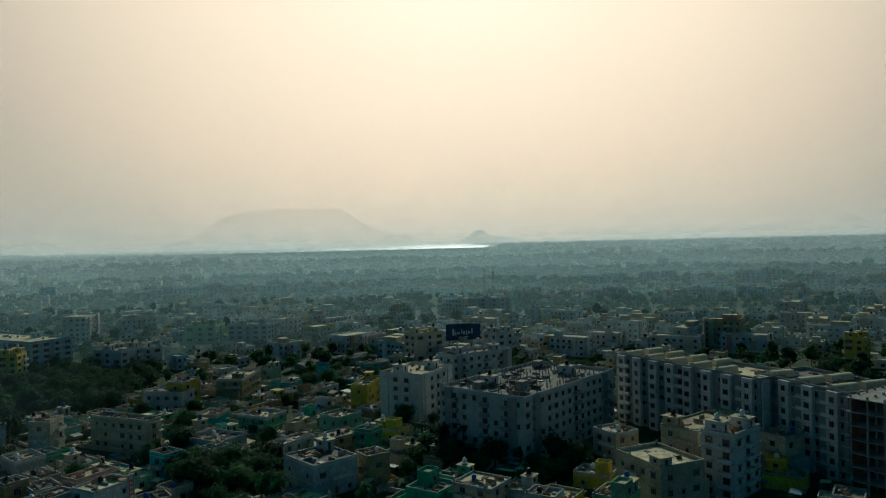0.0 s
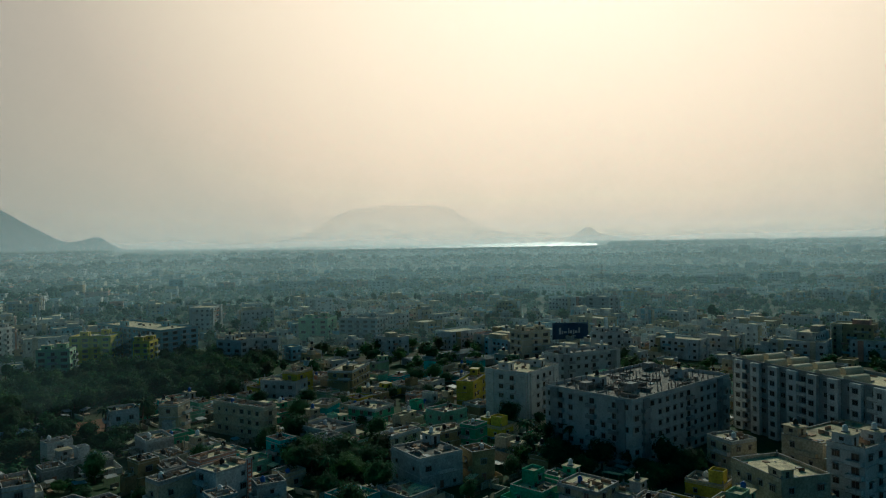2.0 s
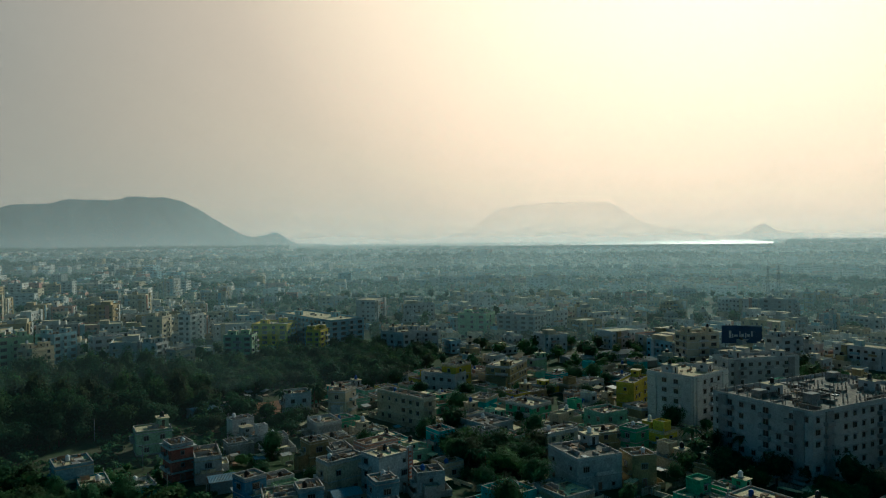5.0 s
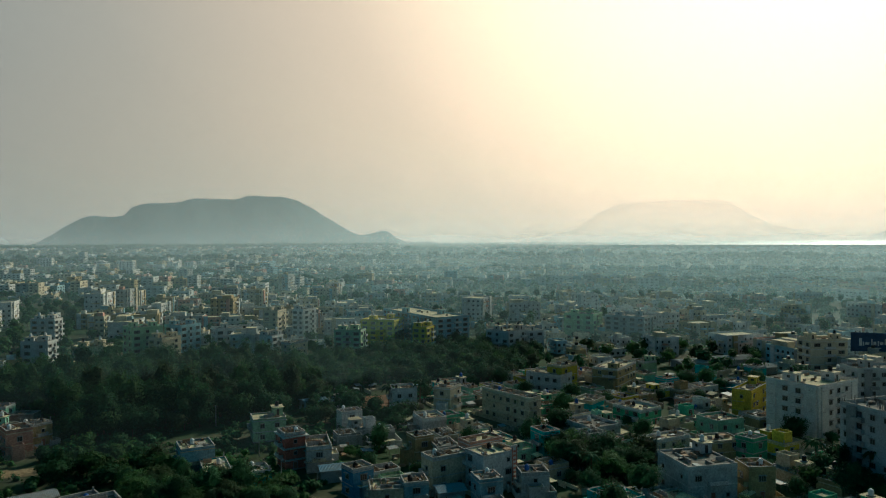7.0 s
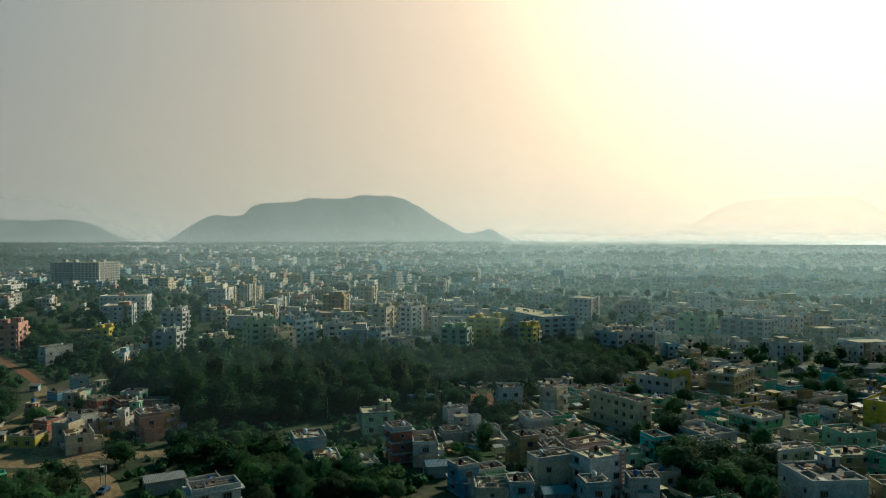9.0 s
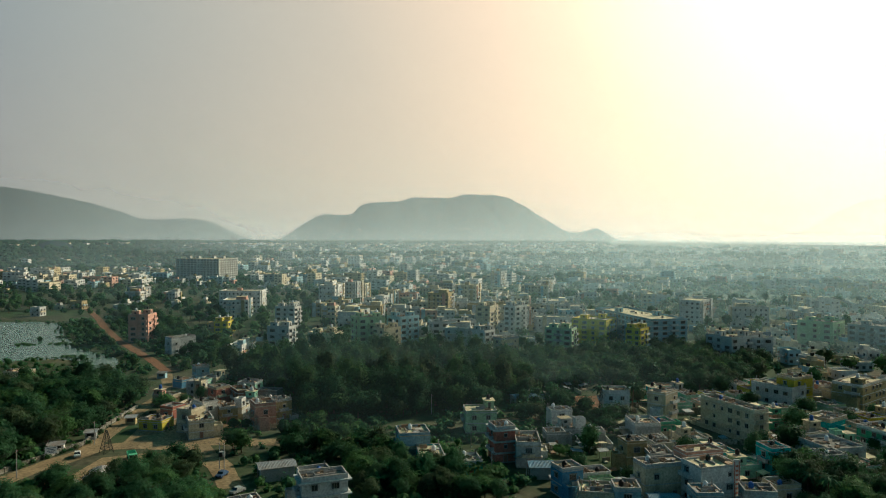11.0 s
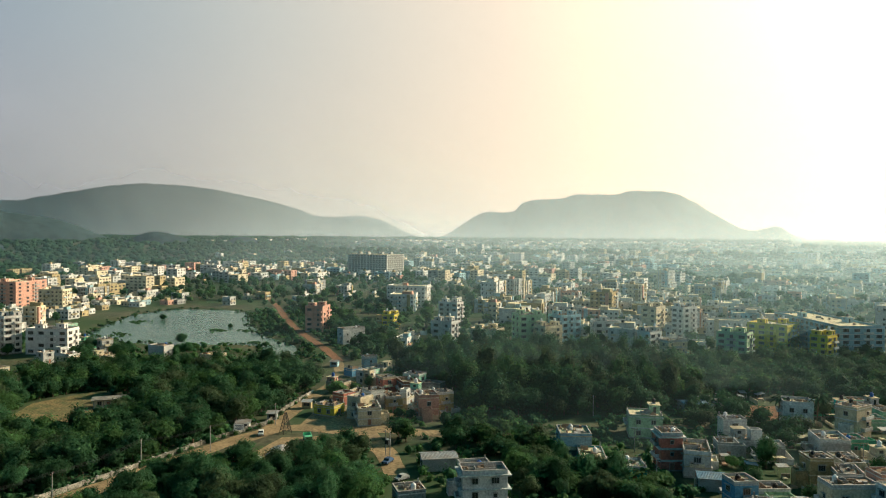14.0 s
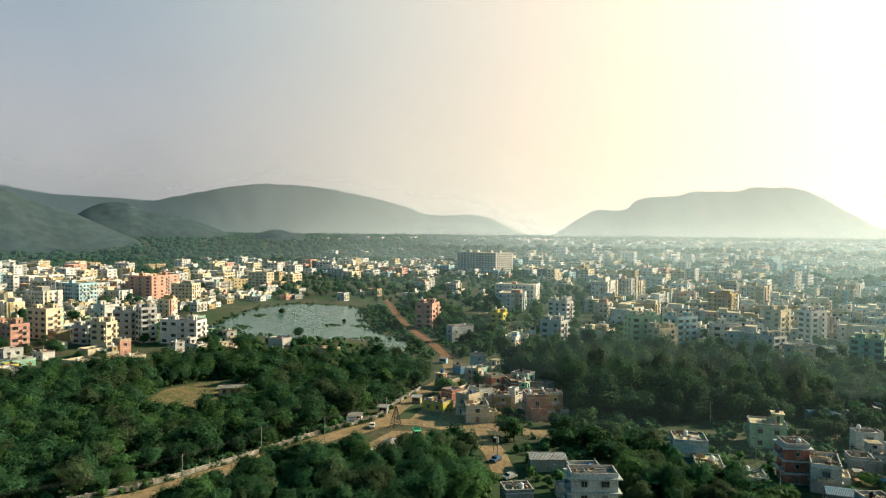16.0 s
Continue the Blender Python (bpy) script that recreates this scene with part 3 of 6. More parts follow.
def tank_mesh(mat):
    b = Build(mat, CONCRETE)
    for z0, z1, r0, r1 in ((0.2, 1.25, 0.55, 0.55), (1.25, 1.5, 0.55, 0.28), (1.5, 1.6, 0.22, 0.22)):
        b.cyl(0, 0, z0, z1, r0, r1, 12, 0)
    for z in (0.45, 0.75, 1.05):
        b.cyl(0, 0, z, z + 0.06, 0.58, 0.58, 12, 0)
    b.box(-0.65, 0.65, -0.65, 0.65, 0, 0.2, 1)
    return b.mesh("water_tank")


TANKS = {"black": tank_mesh(TANK_BLACK), "white": tank_mesh(TANK_WHITE), "blue": tank_mesh(TANK_BLUE)}
tank_count = [0]


def water_tank(m, colour):
    if tank_count[0] > 270:
        return
    tank_count[0] += 1
    ob = new("water_tank", TANKS[colour])
    ob.matrix_basis = m
    tagged(ob, "%s plastic water tank on a flat concrete roof" % colour, "water tank", "rooftop water tanks")


def side_frames(w, d):
    """The four walls: length, and the pose of the wall's middle at the ground, facing out along -y."""
    return [(w, pose(0, -d / 2, 0, 0, 0, 0)), (d, pose(w / 2, 0, 0, 0, 0, 90)), (w, pose(0, d / 2, 0, 0, 0, 180)), (d, pose(-w / 2, 0, 0, 0, 0, -90))]


def parapet_mesh(w, d, h, paint, high=0.9, thick=0.18):
    """One ring of wall with a coping that stands a little proud."""
    b = Build(paint, CONCRETE)
    z1, e, t = h + high, 0.05, thick

    def loop(g):
        return [(-w / 2 - g, -d / 2 - g), (w / 2 + g, -d / 2 - g), (w / 2 + g, d / 2 + g), (-w / 2 - g, d / 2 + g)]
    rings = [(0, h), (0, z1), (e, z1), (e, z1 + 0.08), (-t - e, z1 + 0.08), (-t - e, z1), (-t, z1), (-t, h)]
    for g, z in rings:
        b.v += [(x, y, z) for x, y in loop(g)]
    for k in range(len(rings) - 1):
        for q in range(4):
            r = (q + 1) % 4
            b.f.append((4 * k + q, 4 * k + r, 4 * k + 4 + r, 4 * k + 4 + q))
            b.m.append(1 if 1 <= k <= 5 else 0)
    return b.mesh("parapet")


def cabin_mesh(paint, roof, cw=2.8, cd=3.6, ch=2.4):
    b = Build(paint, roof, GLASS)
    b.box(-cw / 2, cw / 2, -cd / 2, cd / 2, 0, ch)
    b.box(-cw / 2 - 0.3, cw / 2 + 0.3, -cd / 2 - 0.3, cd / 2 + 0.3, ch, ch + 0.14, 0, top=1)
    b.box(-0.4, 0.4, -cd / 2 - 0.02, -cd / 2 + 0.1, 0.05, 1.95, 2)
    b.box(-cw / 2 - 0.02, -cw / 2 + 0.1, -0.5, 0.5, 1.1, 1.9, 2)
    b.box(cw / 2 - 0.1, cw / 2 + 0.02, -0.5, 0.5, 1.1, 1.9, 2)
    return b.mesh("stair_cabin")


def balcony_mesh(length, deep, paint):
    b = Build(paint, CONCRETE)
    b.box(-length / 2, length / 2, -deep, 0.02, -0.16, 0, 1)
    b.box(-length / 2, length / 2, -deep, -deep + 0.1, 0, 0.9, 0)
    b.box(-length / 2, -length / 2 + 0.1, -deep + 0.1, 0, 0, 0.9, 0)
    b.box(length / 2 - 0.1, length / 2, -deep + 0.1, 0, 0, 0.9, 0)
    return b.mesh("balcony")


PAINT_WORDS = {k: k.replace("_", " ") for k in PAINTS}
house_rng = random.Random(5)
HEAP = material("roof_clutter", (0.22, 0.17, 0.12), 0.9, (0.35, 0.2, 0.12), 0.9, 0.6, island=0.5)


def put_windows(root, w, d, h, floors, rng, bay, door=True, skip=()):
    step = h / floors
    for k, (length, m) in enumerate(side_frames(w, d)):
        n = max(1, int((length - 0.8) / bay))
        for fl in range(floors):
            for i in range(n):
                if k in skip or rng.random() < 0.22:
                    continue
                x = (i + 0.5 - n / 2) * (length / n) * 0.9
                if fl == 0 and door and k == 0 and i == n // 2:
                    part("door", DOOR_MESH, root, at=m @ pose(x, -0.01, 0.05))
                    continue
                part("window", WINDOWS[rng.choice((0, 0, 1, 2))], root, at=m @ pose(x, -0.01, fl * step + 0.95))


def roof_clutter_mesh(w, d, rng):
    """Bricks, pipes, beds and heaps left lying about on the flat roof."""
    b = Build(HEAP, CONCRETE, TIN)
    for _ in range(rng.randint(9, 22)):
        x, y = rng.uniform(-w / 2 + 0.8, w / 2 - 0.8), rng.uniform(-d / 2 + 0.8, d / 2 - 0.8)
        sx, sy, sz = rng.choice(((rng.uniform(0.2, 0.8), rng.uniform(0.2, 0.9), rng.uniform(0.15, 0.8)), (rng.uniform(1.2, 3.0), 0.15, rng.uniform(0.3, 1.1)),
                                 (0.15, rng.uniform(1.2, 3.0), rng.uniform(0.3, 1.1)), (rng.uniform(1.0, 2.0), rng.uniform(1.0, 2.2), rng.uniform(0.1, 0.3))))
        sx, sy = min(sx, w - 1.2), min(sy, d - 1.2)
        x = max(-w / 2 + sx / 2 + 0.3, min(w / 2 - sx / 2 - 0.3, x))
        y = max(-d / 2 + sy / 2 + 0.3, min(d / 2 - sy / 2 - 0.3, y))
        b.box(x - sx / 2, x + sx / 2, y - sy / 2, y + sy / 2, 0, sz, rng.choice((0, 0, 1, 2)))
    for _ in range(rng.randint(0, 4)):      # column stubs for a future storey
        x, y = rng.choice((-1, 1)) * (w / 2 - 0.35), rng.choice((-1, 1)) * (d / 2 - 0.35)
        b.box(x - 0.13, x + 0.13, y - 0.13, y + 0.13, 0, rng.uniform(0.9, 1.6), 1)
    return b.mesh("roof_clutter")


def upper_mesh(w, d, h, mats):
    """A part storey set back on the roof, with its own parapet: one skin."""
    b = Build(*mats)
    rings = [(0, 0), (0, h + 0.6), (-0.15, h + 0.6), (-0.15, h)]
    for g, z in rings:
        b.v += [(-w / 2 - g, -d / 2 - g, z), (w / 2 + g, -d / 2 - g, z), (w / 2 + g, d / 2 + g, z), (-w / 2 - g, d / 2 + g, z)]
    for k in range(3):
        for q in range(4):
            r = (q + 1) % 4
            b.f.append((4 * k + q, 4 * k + r, 4 * k + 4 + r, 4 * k + 4 + q))
            b.m.append(0)
    b.f.append((12, 13, 14, 15))
    b.m.append(1)
    return b.mesh("upper_storey")


def yard_wall_mesh(w, d, h, paint, gap):
    """A low wall round the plot, open at the gate."""
    b = Build(paint)
    x, y, t = w / 2, d / 2, 0.15
    b.box(-x, x, y - t, y, -0.2, h)
    b.box(-x, -x + t, -y, y - t, -0.2, h)
    b.box(x - t, x, -y, y - t, -0.2, h)
    b.box(-x + t, -gap, -y, -y + t, -0.2, h)
    b.box(gap, x - t, -y, -y + t, -0.2, h)
    for gx in (-gap, gap):
        b.box(gx - 0.2, gx + 0.2, -y - 0.05, -y + t + 0.05, -0.2, h + 0.4)
    return b.mesh("yard_wall")


def wall_mesh(w, d, h, floors, out, band, mats, plinth=0.1):
    """A wall shell in one piece: plinth, plain storeys, and a band standing proud at each floor line."""
    b = Build(*mats)
    rings = [(plinth, -0.3), (plinth, 0.35), (0, 0.35)]
    kinds = [2, 2]
    for fl in range(1, floors + 1):
        z = h * fl / floors
        rings += [(0, z - 0.1 - band), (out, z - 0.1 - band), (out, z - 0.1), (0, z - 0.1)]
        kinds += [0, 1, 1, 1]
    rings.append((0, h))
    kinds.append(0)
    for g, z in rings:
        b.v += [(-w / 2 - g, -d / 2 - g, z), (w / 2 + g, -d / 2 - g, z), (w / 2 + g, d / 2 + g, z), (-w / 2 - g, d / 2 + g, z)]
    for k, mt in enumerate(kinds):
        for q in range(4):
            r = (q + 1) % 4
            b.f.append((4 * k + q, 4 * k + r, 4 * k + 4 + r, 4 * k + 4 + q))
            b.m.append(mt)
    n = 4 * (len(rings) - 1)
    b.f.append((n, n + 1, n + 2, n + 3))
    b.m.append(0)
    return b.mesh("wall")


def house(x, y, rot, w, d, h, paint, cabin=False, bands=False, stripes=False, reg=True, windows=True, plain=False, fill=False):
    """A flat-roofed plastered town house."""
    rng = random.Random(int(x * 31 + y * 17))
    floors = max(1, round(h / 3.2))
    if reg:
        FOOT.append((x, y, 0.5 * max(w, d)))
    root = thing("house", "%s plastered %s house with a flat parapet roof" % (PAINT_WORDS[paint],
                 ("one-storey", "two-storey", "three-storey", "four-storey")[min(floors, 4) - 1]), "house",
                 pose(x, y, land(x, y), 0, 0, rot), "houses of the town")
    mat = PAINT_SHADED_STAINED[paint]
    trim = PAINT_SHADED_STAINED[rng.choice(("white", "cream", "pale_grey", paint))]
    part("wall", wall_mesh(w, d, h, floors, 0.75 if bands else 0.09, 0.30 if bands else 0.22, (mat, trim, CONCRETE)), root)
    part("parapet", parapet_mesh(w, d, h, trim if rng.random() < 0.5 else mat, rng.choice((0.4, 0.55, 0.8))), root)
    b = Build(ROOF_DARK if rng.random() < 0.18 else ROOF)
    b.box(-w / 2 + 0.18, w / 2 - 0.18, -d / 2 + 0.18, d / 2 - 0.18, h, h + 0.05)
    part("roof", b.mesh("roof"), root, "weathered concrete roof")
    if not plain:
        c = tagged(part("roof_clutter", roof_clutter_mesh(w, d, rng), root, "heaps and column stubs"), kind="stuff")
        c.location.z = h + 0.05
    if (cabin or (fill and rng.random() < 0.45)) and w > 5.5 and d > 5.5:
        cw, cd = min(3.0, w * 0.4), min(3.8, d * 0.45)
        sx, sy = rng.choice((-1, 1)), rng.choice((-1, 1))
        part("stair_cabin", cabin_mesh(mat, ROOF, cw, cd), root,
             at=pose(sx * (w / 2 - cw / 2 - 0.3), sy * (d / 2 - cd / 2 - 0.35), h + 0.05))
        tank_at = (sx * (w / 2 - cw / 2 - 0.4), sy * (d / 2 - cd / 2 - 0.5), h + 2.59)
    else:
        tank_at = (rng.uniform(-0.3, 0.3) * w, rng.uniform(-0.3, 0.3) * d, h + 0.05)
    if rng.random() < 0.75:
        water_tank(root.matrix_basis @ pose(*tank_at), rng.choice(("black", "white", "white", "black", "blue")))
    r_eye = math.hypot(x, y)
    if fill and rng.random() < (0.55 if h > 6 else 0.3) and w > 6 and d > 6 and not bands:
        uw, ud = w * rng.uniform(0.35, 0.55), d * rng.uniform(0.35, 0.55)
        up = part("upper_storey", upper_mesh(uw, ud, 2.8, (mat if rng.random() < 0.6 else trim, ROOF, GLASS)), root,
             at=pose(rng.choice((-1, 1)) * (w - uw - 0.5) / 2, -rng.choice((-1, 1)) * (d - ud - 0.5) / 2, h + 0.05))
        for length, m in side_frames(uw, ud)[:2]:
            part("window", WINDOWS[0], up, at=m @ pose(0, -0.01, 0.85))
    if r_eye < 300 and rng.random() < 0.5 and not bands and not stripes:       # a lower wing on one side
        k = rng.choice((0, 1, 3))
        length, m = side_frames(w, d)[k]
        ww, wd, wh = length * rng.uniform(0.4, 0.7), rng.uniform(2.2, 3.4), (2.7 if h < 6.5 else h * 0.5)
        part("wing", upper_mesh(ww, wd, wh, (mat if rng.random() < 0.5 else trim, ROOF, GLASS)), root, "lower wing with its own flat roof",
             m @ pose(rng.uniform(-0.2, 0.2) * length, -wd / 2 + 0.05, -0.02))
    if r_eye < 260 and rng.random() < 0.45:
        part("yard_wall", yard_wall_mesh(w + rng.uniform(2, 4), d + rng.uniform(2, 4), 1.5, trim, 1.2), root, "low plastered plot wall")
    if stripes:
        b = Build(PAINT["white"], PAINT["rose"])
        b.box(-0.9, 0.9, -0.25, 0.02, 0.2, h + 1.6)
        for sx in (-0.6, 0.6):
            b.box(sx - 0.12, sx + 0.12, -0.30, -0.25, 0.6, h + 1.2, 1)
        for k in range(9):
            b.box(-0.35, 0.35, -0.30, -0.25, 0.9 + k * h / 9, 1.35 + k * h / 9, 1)
        part("stair_tower", b.mesh("stair_tower"), root, "white tower with dark red stripes", pose(w / 2 - 1.1, -d / 2, 0))
    if windows:
        put_windows(root, w, d, h, floors, rng, 3.3)
    if floors > 1:
        side = rng.choice((0, 3))
        length, m = side_frames(w, d)[side]
        bl = min(length * 0.55, 5)
        me = balcony_mesh(bl, 1.1, trim)
        for fl in range(1, floors):
            part("balcony", me, root, at=m @ pose(rng.uniform(-0.2, 0.2) * length, 0, h * fl / floors))
    return root


def apartment(x, y, rot, w, d, h, paint, cabin=True, unfinished=False, vaults=False, roof="grey", side=None):
    """A block of flats with stacked balconies, floor lines and roof huts."""
    rng = random.Random(int(x * 13 + y * 7))
    floors = max(2, round(h / 3.05))
    step = h / floors
    FOOT.append((x, y, 0.5 * max(w, d)))
    state = "unfinished " if unfinished else ""
    root = thing("apartment_block", "%s%s rendered block of flats with rows of windows" % (state, PAINT_WORDS[paint]), "apartment building",
                 pose(x, y, land(x, y), 0, 0, rot), "blocks of flats")
    mat, trim = PAINT[paint], PAINT[rng.choice(("white", "pale_grey", "grey", paint))]
    part("wall", wall_mesh(w, d, h, floors, 0.26, 0.16, (mat, trim if rng.random() < 0.4 else mat, CONCRETE)), root)
    for k, (length, m) in enumerate(side_frames(w, d)):      # projecting bays
        if vaults and length > 20:
            bb = Build(PAINT["white"])
            bb.box(-1.7, 1.7, -1.1, 0.05, 0, h + 0.5)
            bm_ = bb.mesh("bay")
            n = int(length / 6.2)
            for i in range(n):
                mb = m @ pose((i + 0.5 - n / 2) * length / n, 0, 0)
                bay_ob = part("bay", bm_, root, "white projecting bay", mb)
                for fl in range(floors):
                    part("window", WINDOWS[0 if i % 2 else 1], root, at=mb @ pose(0, -1.11, fl * step + 0.95))
        elif length > 14 and math.hypot(x, y) < 320:
            bb = Build(trim)
            bb.box(-1.4, 1.4, -0.45, 0.05, 0, h + 0.4)
            bm_ = bb.mesh("bay")
            for s in (-0.38, 0.38):
                part("bay", bm_, root, "plain projecting bay", m @ pose(s * length, 0, 0))
    if side:
        bb = Build(PAINT[side])
        bb.box(0, 0.4, -d / 2, d / 2, 0, h + 0.6)
        part("side_wall", bb.mesh("side_wall"), root, side + " painted end wall", pose(w / 2 + 0.1, 0, 0))
    part("parapet", parapet_mesh(w, d, h, mat, 0.9, 0.2), root)
    b = Build(ROOF_DARK if unfinished or (roof != "sand" and rng.random() < 0.4) else ROOF)
    b.box(-w / 2 + 0.2, w / 2 - 0.2, -d / 2 + 0.2, d / 2 - 0.2, h, h + 0.06)
    part("roof", b.mesh("roof"), root, "weathered concrete roof")
    c = tagged(part("roof_clutter", roof_clutter_mesh(w, d, rng), root, "heaps and column stubs"), kind="stuff")
    c.location.z = h + 0.06
    if unfinished:
        b = Build(CONCRETE, ROOF_DARK)
        for i in range(15):
            for j in range(9):
                px, py = (i / 14 - 0.5) * (w - 1.5), (j / 8 - 0.5) * (d - 1.5)
                if rng.random() < 0.8:
                    tall = rng.uniform(0.5, 1.5)
                    b.box(px - 0.16, px + 0.16, py - 0.16, py + 0.16, 0, tall)
                    for rx, ry in ((-0.1, -0.1), (0.1, 0.1), (-0.1, 0.1)):      # bare reinforcing bars
                        b.box(px + rx - 0.03, px + rx + 0.03, py + ry - 0.03, py + ry + 0.03, tall, tall + rng.uniform(0.5, 1.3), 1)
        for _ in range(60):
            px, py = rng.uniform(-0.44, 0.44) * w, rng.uniform(-0.42, 0.42) * d
            sx, sy = rng.choice(((rng.uniform(1.0, 4), 0.14), (0.14, rng.uniform(1.0, 4)), (rng.uniform(0.3, 1.2), rng.uniform(0.3, 1.2))))
            b.box(px - sx, px + sx, py - sy, py + sy, 0, rng.uniform(0.2, 1.1), rng.choice((0, 1, 1)))
        for _ in range(3):
            px, py = rng.uniform(-0.38, 0.38) * w, rng.uniform(-0.35, 0.35) * d
            b.box(px - 1.6, px + 1.6, py - 1.3, py + 1.3, 0, rng.uniform(1.8, 2.6))
        c = tagged(part("roof_frame", b.mesh("roof_frame"), root, "raw concrete stubs, heaps and huts"), kind="stuff")
        c.location.z = h + 0.06
    if vaults:
        vm = vault_mesh(5.5, min(w, d) * 0.42)
        n = int(max(w, d) / 8)
        for i in range(n):
            p = (i + 0.5 - n / 2) * max(w, d) / n
            for j in (-0.27, 0.27):
                at = pose(p, j * d, h + 0.06) if w > d else pose(j * w, p, h + 0.06, 0, 0, 90)
                if rng.random() < 0.85:
                    part("roof_vault", vm, root, "tan barrel roof over a stair", at)
    elif cabin and min(w, d) > 7:
        for s in ((-0.25, 0.2), (0.28, -0.15)):
            part("stair_cabin", cabin_mesh(mat, ROOF, 3.2, 4.2, 2.6), root, at=pose(s[0] * w, s[1] * d, h + 0.06))
            water_tank(root.matrix_basis @ pose(s[0] * w, s[1] * d, h + 2.8), rng.choice(("black", "white")))
    away = math.hypot(x, y)
    far = away > 320
    bay = 3.6 if away < 320 else 4.6 if away < 480 else 7.0
    for k, (length, m) in enumerate(side_frames(w, d)):
        n = max(2, int(length / bay))
        gap = length / n
        bal = {n // 2} if n < 6 else {1, n - 2, n // 2}
        me = balcony_mesh(gap * 0.8, 1.2, trim if rng.random() < 0.5 else mat)
        for fl in range(floors):
            for i in range(n):
                px = (i + 0.5 - n / 2) * gap
                if i in bal and fl and k in (0, 3) and (not far or i == n // 2):
                    part("balcony", me, root, at=m @ pose(px, 0, fl * step))
                    part("window", WINDOWS[3], root, at=m @ pose(px, -0.01, fl * step + 0.9))
                elif rng.random() < 0.84:
                    part("window", WINDOWS[rng.choice((0, 0, 1)) if not far else 4], root, at=m @ pose(px, -0.01, fl * step + 0.95))
    return root


def vault_mesh(length, width):
    b = Build(PAINT["cream"], PAINT["cream"])
    n, r = 8, 1.3
    prev = None
    for i in range(n + 1):
        a = math.pi * i / n
        cur = (-r * math.cos(a), 1.0 + 0.8 * math.sin(a))
        if prev:
            (x0, z0), (x1, z1) = prev, cur
            b.face([(x0, -width / 2, z0), (x1, -width / 2, z1), (x1, width / 2, z1), (x0, width / 2, z0)][::-1])
            b.face([(x0, -width / 2, 0), (x1, -width / 2, 0), (x1, -width / 2, z1), (x0, -width / 2, z0)])
            b.face([(x0, width / 2, 0), (x0, width / 2, z0), (x1, width / 2, z1), (x1, width / 2, 0)])
        prev = cur
    b.face([(-r, -width / 2, 0), (-r, -width / 2, 1), (-r, width / 2, 1), (-r, width / 2, 0)])
    b.face([(r, -width / 2, 0), (r, width / 2, 0), (r, width / 2, 1), (r, -width / 2, 1)])
    return b.mesh("roof_vault")


def frame_building(x, y, rot, w, d, h):
    """A raw concrete frame with open floors."""
    FOOT.append((x, y, 0.5 * max(w, d)))
    root = thing("concrete_frame", "raw concrete frame building with open unfinished floors", "building site", pose(x, y, 0, 0, 0, rot), "blocks of flats")
    floors = round(h / 3.1)
    step = h / floors
    slab = Build(CONCRETE)
    slab.box(-w / 2 - 0.4, w / 2 + 0.4, -d / 2 - 0.4, d / 2 + 0.4, -0.2, 0)
    sm = slab.mesh("floor_slab")
    for fl in range(1, floors + 1):
        part("floor_slab", sm, root, at=pose(0, 0, fl * step))
    col = Build(CONCRETE)
    col.box(-0.2, 0.2, -0.2, 0.2, 0, h + 0.8)
    cm = col.mesh("column")
    for i in range(6):
        for j in range(3):
            part("column", cm, root, at=pose((i / 5 - 0.5) * (w - 0.8), (j / 2 - 0.5) * (d - 0.8), -0.2))
    wall = Build(PAINT["brick"])
    wall.box(-w / 2 + 0.5, w / 2 - 0.5, d / 2 - 0.6, d / 2 - 0.4, 0, h)
    part("infill_wall", wall.mesh("infill_wall"), root, "bare brick infill")
    return root


def shed(x, y, rot, w, d, h, mat=None):
    FOOT.append((x, y, 0.5 * max(w, d)))
    root = thing("shed", "long low shed under rusty corrugated sheets", "shed", pose(x, y, 0, 0, 0, rot), "sheds")
    b = Build(PAINT["grey"], GLASS)
    b.box(-w / 2, w / 2, -d / 2, d / 2, -0.2, h - 0.6)
    b.box(-w / 2 - 0.02, -w / 2 + 0.2, -0.8, 0.8, 0, 2.1, 1)
    part("wall", b.mesh("wall"), root)
    b = Build(mat or TIN)
    n = max(8, int((w + 1) / 0.35))
    for i in range(n):          # corrugations
        x0, x1 = -w / 2 - 0.5 + (w + 1) * i / n, -w / 2 - 0.5 + (w + 1) * (i + 1) / n
        xm = (x0 + x1) / 2
        for s in (-1, 1):
            e, r = s * (d / 2 + 0.5), 0.0
            q = [(x0, e, h - 0.7), (xm, e, h - 0.62), (xm, r, h + 0.08), (x0, r, h)]
            q2 = [(xm, e, h - 0.62), (x1, e, h - 0.7), (x1, r, h), (xm, r, h + 0.08)]
            b.face(q if s < 0 else q[::-1])
            b.face(q2 if s < 0 else q2[::-1])
    part("roof", b.mesh("roof"), root, "corrugated tin roof")
    return root


